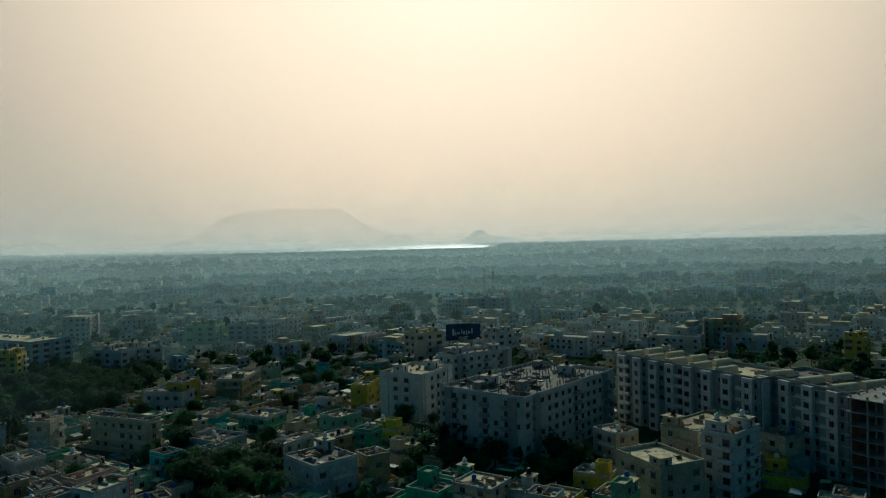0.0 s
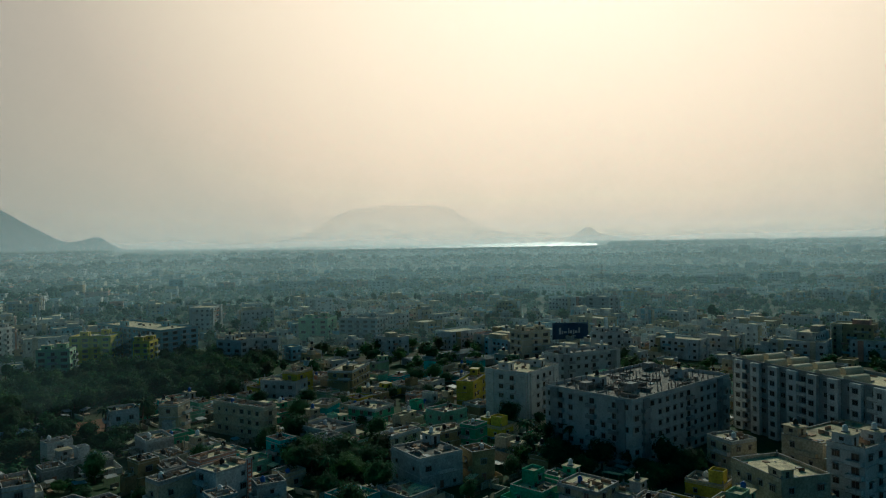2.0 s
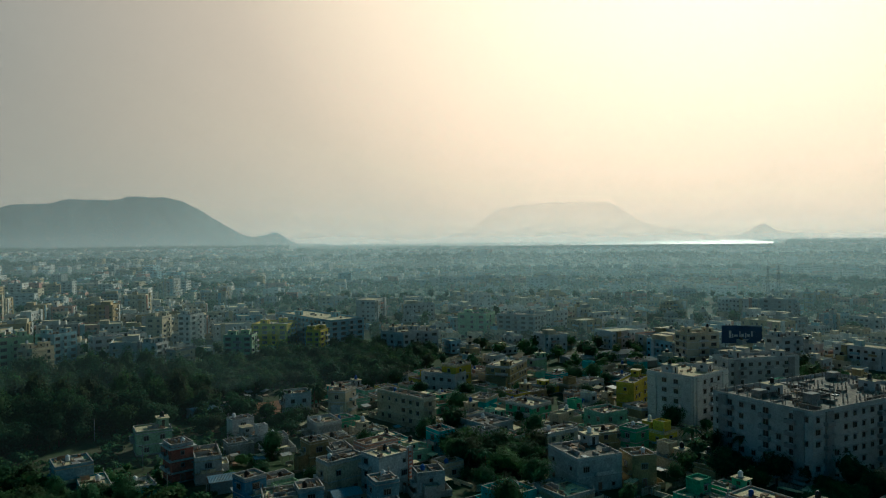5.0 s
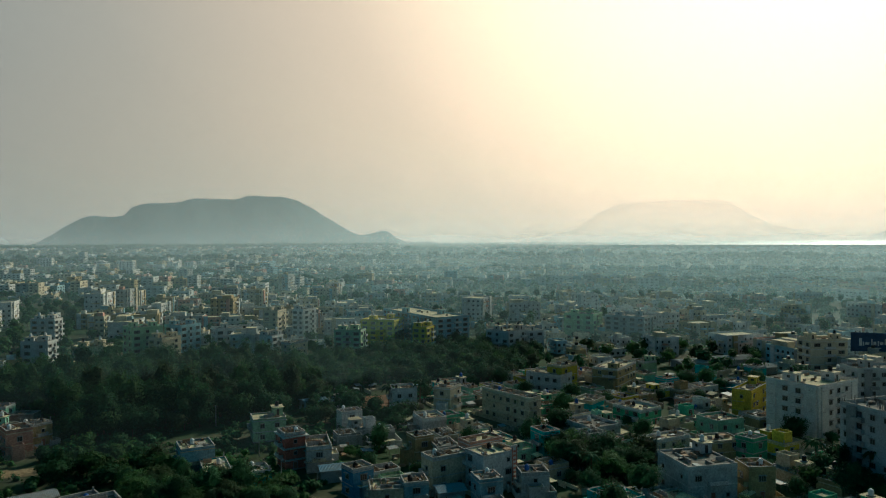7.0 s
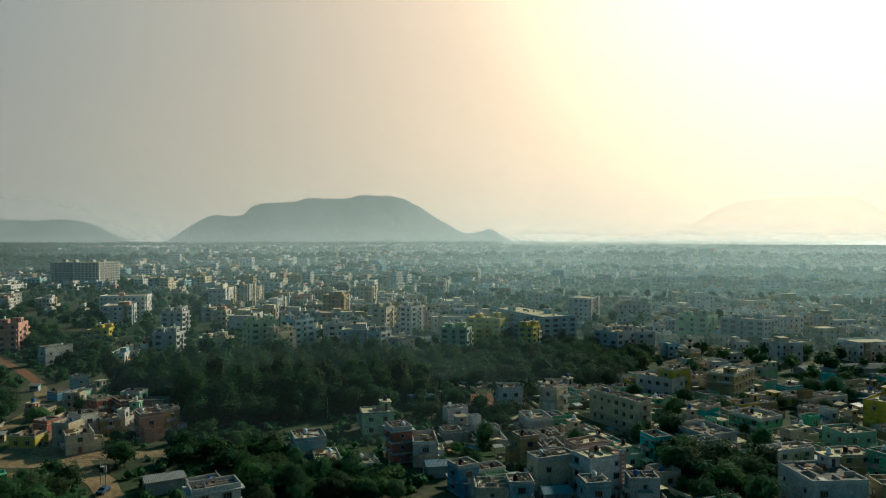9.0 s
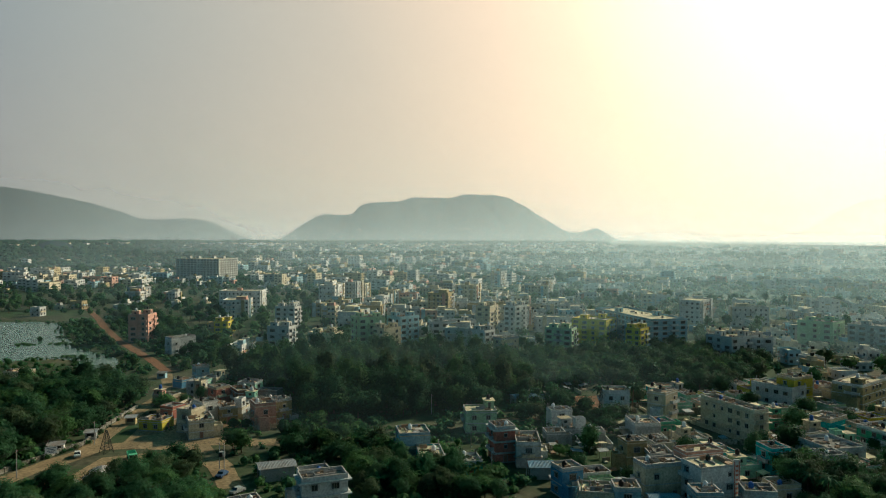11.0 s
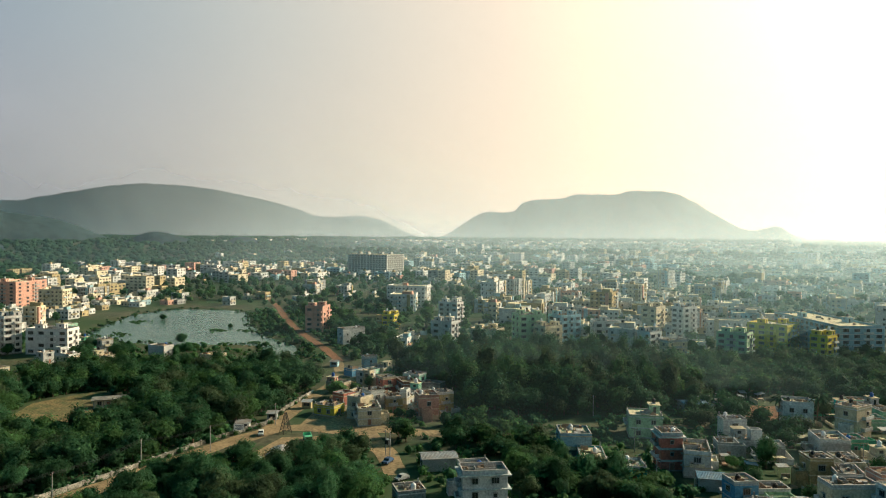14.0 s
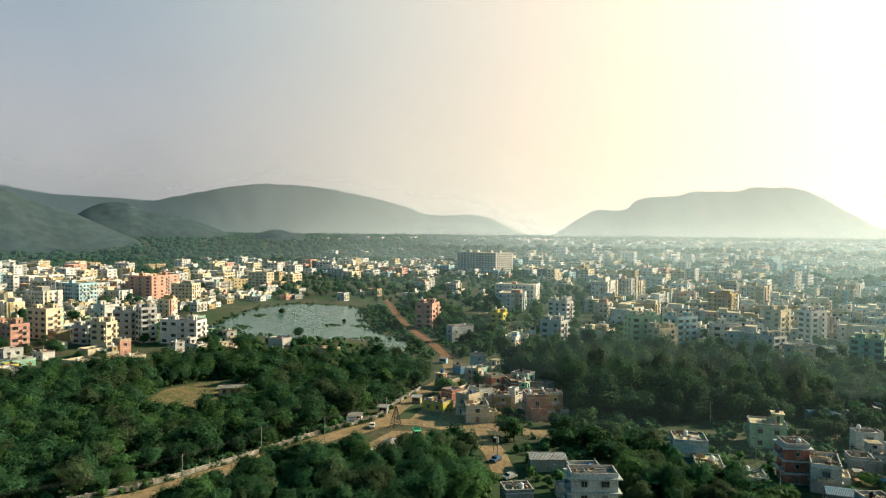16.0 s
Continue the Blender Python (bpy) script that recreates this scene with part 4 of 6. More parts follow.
def slab_tower(x, y, rot, w, d, h):
    """A tall block with white slab edges and dark open galleries."""
    FOOT.append((x, y, 0.55 * max(w, d)))
    root = thing("tower_block", "tall unfinished block of flats with white floor edges", "apartment building", pose(x, y, land(x, y), 0, 0, rot), "blocks of flats")
    floors = round(h / 3.1)
    step = h / floors
    b = Build(PAINT["grey"])
    b.box(-w / 2 + 1.4, w / 2 - 1.4, -d / 2 + 1.4, d / 2 - 1.4, -0.3, h)
    part("core", b.mesh("core"), root, "dark recessed walls")
    b = Build(PAINT["white"], ROOF)
    b.box(-w / 2, w / 2, -d / 2, d / 2, -0.9, 0.25, 0, top=1)
    slab = b.mesh("floor_slab")
    for fl in range(1, floors + 1):
        part("floor_slab", slab, root, "white slab edge and balcony front", pose(0, 0, fl * step))
    b = Build(PAINT["white"])
    b.box(-0.25, 0.25, -0.35, 1.5, -0.3, h)
    fin = b.mesh("fin_wall")
    for length, m in side_frames(w, d):
        n = max(2, round(length / 5.5))
        for i in range(n + 1):
            part("fin_wall", fin, root, at=m @ pose((i / n - 0.5) * (length - 0.6), 0.36, 0))
    for sx in (-0.2, 0.22):
        part("stair_cabin", cabin_mesh(PAINT["white"], ROOF, 5, 5, 3), root, at=pose(sx * w, 0.05 * d, h + 0.25))
    return root


# ---- trees ----
def tuft(b, p, nrm, size, rng, mat):
    """A small spray of leaves: one bent four-cornered blade."""
    t1 = nrm.orthogonal().normalized()
    t2 = nrm.cross(t1)
    g = rng.uniform(0, math.pi)
    t1, t2 = t1 * math.cos(g) + t2 * math.sin(g), t2 * math.cos(g) - t1 * math.sin(g)
    q = size * rng.uniform(0.5, 1.4)
    b.face([tuple(p - t1 * q - t2 * q * 0.35), tuple(p + t2 * q * 0.5 - nrm * q * 0.1), tuple(p + t1 * q - t2 * q * 0.2),
            tuple(p - t2 * q * 0.75 - nrm * q * 0.15)], mat)


def leaf_cloud(rng, lobes, count, size, b, mat=0):
    """Leaf tufts scattered over the skins of a bush's lobes, facing mostly outwards."""
    for _ in range(count):
        cx0, cy0, cz0, r, squash = rng.choice(lobes)
        u, a = rng.uniform(-0.75, 1), rng.uniform(0, 2 * math.pi)
        s = math.sqrt(1 - u * u)
        nrm = Vector((s * math.cos(a), s * math.sin(a), u))
        k = r * rng.uniform(0.55, 1.2)
        p = Vector((cx0 + nrm.x * k, cy0 + nrm.y * k, cz0 + nrm.z * k * squash))
        tuft(b, p, (nrm + Vector((rng.gauss(0, 0.5), rng.gauss(0, 0.5), rng.gauss(0.25, 0.5)))).normalized(), size, rng, mat)


def lobe_core(b, lobe, rng, mat=0, f=0.86):
    """A rough inner mass, so that a bush isn't see-through everywhere."""
    cx0, cy0, cz0, r, squash = lobe
    n, m = 7, 4
    rings = []
    for j in range(m + 1):
        v = -0.8 + 1.8 * j / m
        s = math.sqrt(max(0.02, 1 - min(1, abs(v)) ** 2))
        rings.append([(cx0 + f * r * s * math.cos(2 * math.pi * i / n) * rng.uniform(0.8, 1.1),
                       cy0 + f * r * s * math.sin(2 * math.pi * i / n) * rng.uniform(0.8, 1.1), cz0 + f * r * squash * v) for i in range(n)])
    for p, q in zip(rings, rings[1:]):
        for i in range(n):
            j = (i + 1) % n
            b.face([p[i], p[j], q[j], q[i]], mat)


def crown(b, rng, x, y, z, height, spread, leaves, size, mat=0, rough=1.0):
    """A broad crown with a lumpy, uneven skin: boughs swell out and gaps run in between them."""
    sx, sy, sz = rng.uniform(0, 50), rng.uniform(0, 50), rng.uniform(0, 50)
    lean, turn, wide = rng.uniform(-0.35, 0.35), rng.uniform(0, math.pi), rng.uniform(0.75, 1.0)
    ct, st = math.cos(turn), math.sin(turn)
    mid, half = z + height * 0.56, height * 0.46

    def reach(d):
        broad = noise.noise((d.x * 1.3 + sx, d.y * 1.3 + sy, d.z * 1.3 + sz))
        fine = noise.noise((d.x * 3.4 + sy, d.y * 3.4 + sz, d.z * 3.4 + sx))
        return 0.84 + rough * (0.52 * broad + 0.34 * fine)

    def place(d, k):
        low = 1.0 if d.z > 0 else 1.0 + 0.15 * d.z
        u, v = (d.x * ct + d.y * st) * wide + lean * d.z, d.y * ct - d.x * st
        return Vector((x + (u * ct - v * st) * spread * k * low, y + (u * st + v * ct) * spread * k * low, mid + d.z * half * k))
    n, m = 11, 7
    rings = []
    for j in range(m + 1):
        v = -0.95 + 1.93 * j / m
        s = math.sqrt(max(0.0, 1 - v * v))
        ring = []
        for i in range(n):
            a = 2 * math.pi * (i + 0.5 * (j % 2)) / n
            d = Vector((s * math.cos(a), s * math.sin(a), v))
            ring.append(tuple(place(d, reach(d) * 0.70)))
        rings.append(ring)
    for p, q in zip(rings, rings[1:]):
        for i in range(n):
            j = (i + 1) % n
            b.face([p[i], p[j], q[j], q[i]], mat)
    for _ in range(leaves):
        u, a = rng.uniform(-0.8, 1), rng.uniform(0, 2 * math.pi)
        s = math.sqrt(1 - u * u)
        d = Vector((s * math.cos(a), s * math.sin(a), u))
        p = place(d, reach(d) * rng.uniform(0.76, 1.08))
        nrm = Vector((d.x / spread, d.y / spread, d.z / half)).normalized()
        tuft(b, p, (nrm + Vector((rng.gauss(0, 0.28), rng.gauss(0, 0.28), rng.gauss(0.25, 0.28)))).normalized(), size, rng, mat)


def tree_meshes(seed, height, spread, mat, leaves):
    rng = random.Random(seed)
    b = Build(mat)
    crown(b, rng, 0, 0, 0, height, spread, leaves, 0.22)
    cm = b.mesh("crown")
    t = Build(BARK)
    t.cyl(0, 0, -0.3, height * 0.5, height * 0.035, height * 0.018, 8)
    for k in range(5):
        a = 2 * math.pi * k / 5 + rng.uniform(-0.4, 0.4)
        t.cyl(0, 0, height * 0.22, height * rng.uniform(0.5, 0.7), height * 0.015, 0.04, 5, x1=spread * 0.6 * math.cos(a), y1=spread * 0.6 * math.sin(a))
    return t.mesh("trunk"), cm


TREES = [tree_meshes(100 + i, hgt, spr, mt, 3600) for i, (hgt, spr, mt) in enumerate(
    [(7.5, 4.2, LEAF), (9.0, 4.6, LEAF), (6.0, 3.8, LEAF), (10.5, 4.4, LEAF), (8.0, 5.0, LEAF_LIGHT), (5.0, 3.4, LEAF_LIGHT), (7.0, 4.8, LEAF), (8.5, 4.7, LEAF_OLIVE)])]
tree_spots = []


def tree(x, y, size=1.0, kind=None, rng=house_rng):
    k = rng.randrange(len(TREES)) if kind is None else kind
    root = thing("tree", "broad leafy %s tree with a rounded uneven crown" % ("light green" if k in (4, 5) else "olive green" if k == 7 else "dark green"), "tree",
                 pose(x, y, land(x, y), 0, 0, rng.uniform(0, 360)) @ Matrix.Diagonal((size, size, size * rng.uniform(0.85, 1.15), 1)), "trees")
    part("trunk", TREES[k][0], root)
    part("crown", TREES[k][1], root)
    tree_spots.append((x, y))
    return root


def palm_meshes():
    rng = random.Random(9)
    t = Build(BARK)
    for i in range(6):
        t.cyl(0.12 * i * i * 0.12, 0, i * 1.3 - 0.2, i * 1.3 + 1.1, 0.2 - 0.015 * i, 0.185 - 0.015 * i, 8, x1=0.12 * (i + 1) ** 2 * 0.12)
    b = Build(LEAF)
    tx = 0.12 * 36 * 0.12
    for i in range(22):
        a, up = 2 * math.pi * i / 22 + rng.uniform(-0.1, 0.1), rng.uniform(-0.1, 0.9)
        prev = None
        for k in range(9):
            q = k / 8 * 2.9
            z = 7.7 + up * q - 0.27 * q * q
            c = (tx + q * math.cos(a), q * math.sin(a), z)
            wd = 0.42 * math.sin(math.pi * min(1, 0.12 + k / 9))
            n = (-math.sin(a) * wd, math.cos(a) * wd)
            cur = [(c[0] + n[0], c[1] + n[1], z - 0.18), c, (c[0] - n[0], c[1] - n[1], z - 0.18)]
            if prev:
                b.face([prev[0], prev[1], cur[1], cur[0]])
                b.face([prev[1], prev[2], cur[2], cur[1]])
            prev = cur
    return t.mesh("trunk"), b.mesh("crown")


PALM = palm_meshes()


def palm(x, y, size=1.0):
    root = thing("palm_tree", "slender coconut palm with arching fronds", "palm tree", pose(x, y, 0, 0, 0, house_rng.uniform(0, 360)) @ Matrix.Scale(size, 4), "palms")
    part("trunk", PALM[0], root)
    part("crown", PALM[1], root)


def scatter(poly, spacing, rng, margin=0.0):
    """Points inside an outline, about `spacing` apart."""
    xs, ys = [p[0] for p in poly], [p[1] for p in poly]
    pts = []
    nx, ny = int((max(xs) - min(xs)) / spacing) + 1, int((max(ys) - min(ys)) / spacing) + 1
    for i in range(nx):
        for j in range(ny):
            x = min(xs) + (i + rng.uniform(0.1, 0.9)) * spacing
            y = min(ys) + (j + rng.uniform(0.1, 0.9)) * spacing
            if inside(poly, x, y) < -margin:
                pts.append((x, y))
    return pts


MID_TREES = [(-200, 288), (-178, 340), (-160, 395), (-120, 398), (-100, 345), (-96, 306), (-105, 272), (-137, 263), (-162, 234)]
POND_SIDE = [(-330, 130), (-420, 80), (-470, 60), (-560, 110), (-610, 130), (-600, 190), (-540, 230), (-440, 195), (-330, 170)]
BANK = [(-420, 60), (-392, 78), (-378, 130), (-310, 135), (-300, 110), (-340, 70), (-380, 55)]
MEADOW = [(-262, 20), (-286, 32), (-294, 52), (-273, 62), (-258, 58), (-254, 48), (-238, 37), (-246, 24)]
ROADS = [(-164, -40), (-170, -8), (-173, 14), (-184, 37), (-200, 69), (-207, 90), (-222, 100), (-240, 117), (-256, 133), (-275, 147), (-307, 162),
         (-340, 172), (-408, 189), (-475, 210), (-539, 233)]
PATHS = [(-207, 90), (-197, 106), (-186, 116), (-172, 128)]
PATHS2 = [(-190, 110), (-178, 106), (-166, 103), (-150, 96)]
YARD = [(-197, 86), (-192, 96), (-180, 90), (-176, 70), (-187, 73)]
LOT = [(-141, 237), (-134, 244), (-123, 230), (-125, 218), (-135, 222)]


def off_road(x, y, gap=6.0):
    for line in (ROADS, PATHS, PATHS2):
        for (ax, ay), (bx, by) in zip(line, line[1:]):
            dx, dy = bx - ax, by - ay
            t = min(1.0, max(0.0, ((x - ax) * dx + (y - ay) * dy) / (dx * dx + dy * dy)))
            if math.hypot(x - ax - t * dx, y - ay - t * dy) < gap:
                return False
    return inside(YARD, x, y) > 2 and inside(LOT, x, y) > 2 and inside(MEADOW, x, y) > 2


DISTANT = []


def distant(x, y, rot, w, d, h, paint):
    """A block too far off to build in parts: it goes into the wide town."""
    FOOT.append((x, y, 0.5 * max(w, d)))
    DISTANT.append((x, y, rot, w, d, h))


# ---- named buildings of the town ----
apartment(45.9, 214.8, 44, 50.5, 29.4, 17.5, "pale_grey", unfinished=True)
apartment(13.3, 250.1, 56, 21.1, 16.9, 15.5, "white", roof="sand")
house(-4.4, 266.0, 73, 18.3, 6.3, 9, "yellow", cabin=True)
apartment(41.1, 301.9, 28, 30.9, 10.5, 13, "pale_grey")
apartment(97.0, 209.7, 23, 16.0, 55.5, 21, "grey", vaults=True)
apartment(116.2, 177.4, 13, 18.0, 30.6, 21, "grey", vaults=True)
house(61.8, 183.7, 25, 8.0, 8.4, 9.5, "cream")
house(62.8, 157.1, 18, 12.0, 15.6, 10, "cream", cabin=True)
house(83.9, 177.3, 33, 25.3, 10.3, 12.5, "cream", cabin=True)
apartment(81.4, 160.2, 37, 12.8, 8.1, 14.5, "white", cabin=True)
house(100.2, 170.5, 25, 8.0, 6.9, 10, "cream")
frame_building(118.4, 157.1, 29, 20.3, 8.2, 22)
apartment(207.3, 293.4, 42, 10.3, 8.0, 14, "yellow")
house(-2.1, 181.4, 29, 6.4, 6.6, 7, "tan")
house(-14.8, 178.8, 37, 12.5, 13.6, 8, "pale_grey", cabin=True)
house(22.9, 162.4, 51, 9.2, 10.3, 5, "cream")
house(-3.4, 210.2, 57, 6.3, 5.5, 6, "green")
house(-12.3, 229.2, 47, 10.0, 8.8, 6, "mint")
house(-24.8, 204.3, 52, 12.1, 5.5, 5.5, "cream")
house(-11.5, 210.4, 36, 9.6, 7.6, 5, "tan")
house(-76.7, 225.1, 61, 5.5, 22.9, 9, "cream", cabin=True, bands=True)
house(-73.5, 279.2, 69, 10.5, 7.0, 10, "yellow")
house(-78.2, 276.5, 75, 9.0, 15.7, 7, "white")
house(-55.2, 291.7, 80, 20.9, 10.1, 9, "tan", cabin=True)
house(-55.4, 245.9, 76, 10.0, 7.4, 4.5, "turquoise")
house(-38.1, 239.0, 59, 9.8, 11.7, 5, "green")
house(-47.1, 212.6, 54, 10.6, 13.2, 5, "pale_grey")
house(-70.7, 158.5, 55, 10.4, 5.5, 8, "cream")
house(-60.3, 162.4, 57, 10.1, 7.4, 9, "white", stripes=True)
house(-50.1, 162.7, 32, 6.7, 5.5, 5, "pale_grey")
house(-56.6, 149.4, 41, 5.5, 5.8, 7, "pale_blue")
house(-77.3, 140.3, 34, 7.2, 7.3, 5, "cream")
house(-71.8, 143.7, 37, 5.5, 5.5, 6, "pale_blue")
house(-87.7, 145.6, 61, 5.5, 5.5, 6.5, "blue")
house(-114.8, 156.8, 55, 5.5, 6.5, 9, "rose", bands=True)
house(-108.5, 159.7, 39, 6.4, 11.1, 6, "white")
house(-137.8, 176.6, 45, 9.6, 8.4, 6.5, "pale_green", cabin=True)
house(-134.8, 142.9, 52, 8.3, 8.6, 7, "pale_blue")
house(-125.1, 139.3, 49, 6.4, 11.1, 4, "turquoise")
house(-113.6, 141.0, 52, 5.7, 6.8, 4, "turquoise")
house(-118.2, 227.7, 38, 8.7, 8.2, 7, "white")
house(-99.0, 223.9, 88, 8.7, 6.3, 10, "cream")
house(-96.0, 203.0, 44, 7.8, 9.8, 4.5, "pale_grey")
house(-85.5, 174.7, 52, 5.5, 5.5, 7, "tan")
house(-111.4, 177.8, 47, 5.5, 5.5, 4, "grey")
house(-102.9, 185.8, 42, 5.5, 5.5, 4, "grey")
house(-79.1, 175.9, 41, 6.1, 8.3, 5, "tan")
house(-68.9, 177.2, 56, 10.5, 5.5, 7, "pink")
house(-119.5, 98.6, 62, 9.8, 5.5, 9, "white", bands=True)
house(-130.1, 104.9, 66, 7.0, 5.5, 6, "pale_grey")
shed(-148.4, 107.6, 63, 8.5, 5.5, 4)
house(-192.6, 134.7, 68, 6.5, 7.5, 7.2, "pink")
house(-196.1, 143.9, 82, 5.5, 5.5, 6.5, "tan")
house(-223.9, 148.3, 73, 7.1, 10.2, 5, "brick")
house(-198.3, 115.8, 66, 7.1, 10.9, 5, "cream")
house(-204.5, 116.6, 112, 6.7, 5.5, 6.6, "cream")
house(-210.1, 124.8, 93, 5.5, 5.5, 6.8, "white")
house(-205.7, 130.1, 68, 5.5, 5.5, 5, "tan")
house(-230.5, 142.4, 90, 5.5, 5.5, 6, "rose")
house(-249.7, 145.0, 106, 5.5, 5.5, 5, "pale_grey")
house(-272.9, 160.1, 76, 5.5, 5.5, 6, "pale_blue")
house(-224.0, 121.1, 106, 5.6, 5.5, 3.5, "rose")
house(-266.2, 148.3, 99, 5.5, 5.5, 3, "blue")
house(-132.0, 87.7, 71, 6.3, 5.5, 3.5, "grey")
house(-355.8, 93.7, 119, 6.1, 10.0, 6, "white")
house(-392.9, 76.2, 103, 5.5, 6.4, 6, "white")
apartment(-421.7, -27.0, -244, 8.9, 25.0, 12, "pink")
apartment(-448.2, -11.6, -229, 10.7, 14.2, 16, "cream", side="turquoise")
apartment(-399.0, 53.6, 139, 9.7, 21.5, 12, "white")
apartment(-411.8, 36.5, 103, 8.0, 9.0, 18, "white")
apartment(-419.6, 27.2, 146, 8.0, 10.2, 16, "pale_grey")
apartment(-405.5, 15.8, 138, 8.0, 9.5, 12, "cream")
apartment(-419.6, 7.7, 137, 8.0, 9.6, 9, "pale_grey")
apartment(-457.4, 20.4, 118, 12.0, 11.8, 16, "white")
apartment(-666.5, 65.3, 135, 34.6, 23.8, 20, "pink")
distant(-629.2, 86.6, 142, 13.5, 18.9, 15, "pale_green")
distant(-652.4, -16.5, -199, 9.4, 17.9, 18, "pale_blue")
distant(-620.8, 5.4, 129, 16.3, 24.1, 18, "white")
distant(-578.8, -40.8, -198, 11.7, 8.9, 15, "white")
distant(-827.5, 53.6, 160, 12.0, 11.3, 18, "cream")
distant(-501.7, 57.7, 143, 9.8, 8.0, 14, "cream")
house(-334.3, 4.5, 129, 10.5, 9.7, 5, "pink")
house(-323.8, -20.0, -236, 6.5, 11.3, 5, "white")
house(-375.5, 22.5, 113, 5.5, 6.8, 7, "pink")
house(-370.6, 47.2, 113, 6.0, 5.5, 5, "white")
apartment(-310.6, 228.9, 115, 8.0, 12.6, 13, "pale_grey")
apartment(-292.2, 243.1, 119, 11.4, 15.2, 10, "cream", cabin=True)
apartment(-290.9, 272.1, 66, 15.4, 13.4, 16, "pale_green")
apartment(-278.6, 287.2, 88, 14.0, 11.3, 16, "pale_blue")
apartment(-271.2, 267.4, 88, 12.1, 9.0, 12, "cream")
apartment(-260.2, 307.9, 54, 25.4, 10.7, 13, "white", cabin=True)
apartment(-226.8, 293.8, 90, 8.8, 8.0, 12, "white")
house(-215.0, 297.0, 80, 12.4, 6.0, 9, "cream")
apartment(-255.8, 363.6, 89, 13.1, 8.0, 18, "white")
apartment(-192.8, 313.6, 103, 8.6, 14.1, 14, "pale_green")
apartment(-201.7, 364.2, 98, 18.0, 20.3, 14, "yellow")
apartment(-182.5, 379.4, 55, 21.2, 64.7, 17, "pale_blue")
apartment(-163.7, 339.2, 91, 9.5, 8.0, 14, "yellow")
apartment(-121.0, 369.1, 43, 19.4, 21.0, 11, "pale_grey")
distant(-189.3, 481.6, 91, 24.2, 13.9, 18, "grey")
apartment(-379.1, 284.5, 111, 8.0, 14.4, 15, "white")
distant(-467.6, 396.4, 125, 34.7, 13.6, 20, "pink")
distant(-484.4, 435.2, 112, 17.7, 12.5, 20, "cream")
distant(-379.4, 320.4, 119, 8.0, 9.1, 13, "pale_blue")
distant(-378.1, 335.5, 120, 9.1, 8.3, 13, "pink")
distant(-442.8, 433.4, 108, 16.8, 8.0, 10, "blue")
distant(-358.3, 411.0, 116, 17.7, 16.0, 18, "cream")
distant(-381.2, 471.9, 116, 15.8, 17.5, 20, "grey")
distant(-486.1, 658.2, 104, 18.3, 11.3, 22, "cream")
apartment(-280.3, 366.8, 103, 13.1, 9.6, 16, "cream")
slab_tower(-875, 538.5, 23.5, 36, 43, 31)
slab_tower(-907.6, 521.7, 23.5, 34, 30, 31)
distant(-500.7, 331.5, 131, 19.3, 32.6, 17, "cream")
apartment(-403.2, 199.6, 133, 13.6, 11.2, 15, "pink")
apartment(-384.0, 240.8, 128, 10.4, 8.3, 9, "yellow")
distant(-471.9, 307.9, 138, 22.3, 18.8, 13, "pale_grey")
house(-346.7, 191.8, 92, 13.7, 6.3, 8, "pale_grey")
apartment(-99.9, 428.8, 84, 17.4, 18.1, 15, "pale_green")
apartment(-73.1, 436.0, 77, 19.1, 24.5, 14, "pale_grey")
apartment(-123.5, 359.5, 69, 18.6, 15.5, 12, "pale_grey")
apartment(22.5, 348.9, 29, 16.3, 10.3, 16, "cream")
apartment(61.9, 364.1, 34, 12.1, 10.4, 13, "pale_grey")
apartment(90.6, 550.7, 52, 16.9, 19.7, 16, "pale_grey")


# ---- woods ----
LEFT_WOOD = [(-182, -40), (-176, 8), (-190, 42), (-206, 70), (-240, 112), (-266, 134), (-297, 131), (-314, 110), (-336, 68), (-331, 16), (-325, -24), (-324, -70)]
FRONT_WOOD = [(-163, 18), (-176, 44), (-184, 66), (-172, 74), (-176, 88), (-170, 100), (-157, 92), (-145, 88), (-130, 80), (-146, 18)]
MID_WOOD = [(-273, 170), (-276, 196), (-270, 223), (-240, 246), (-213, 266), (-173, 250), (-150, 224), (-156, 193), (-166, 171), (-176, 157), (-187, 145), (-214, 163), (-244, 170)]
wood_rng = random.Random(21)
near_spots, far_spots = [], []
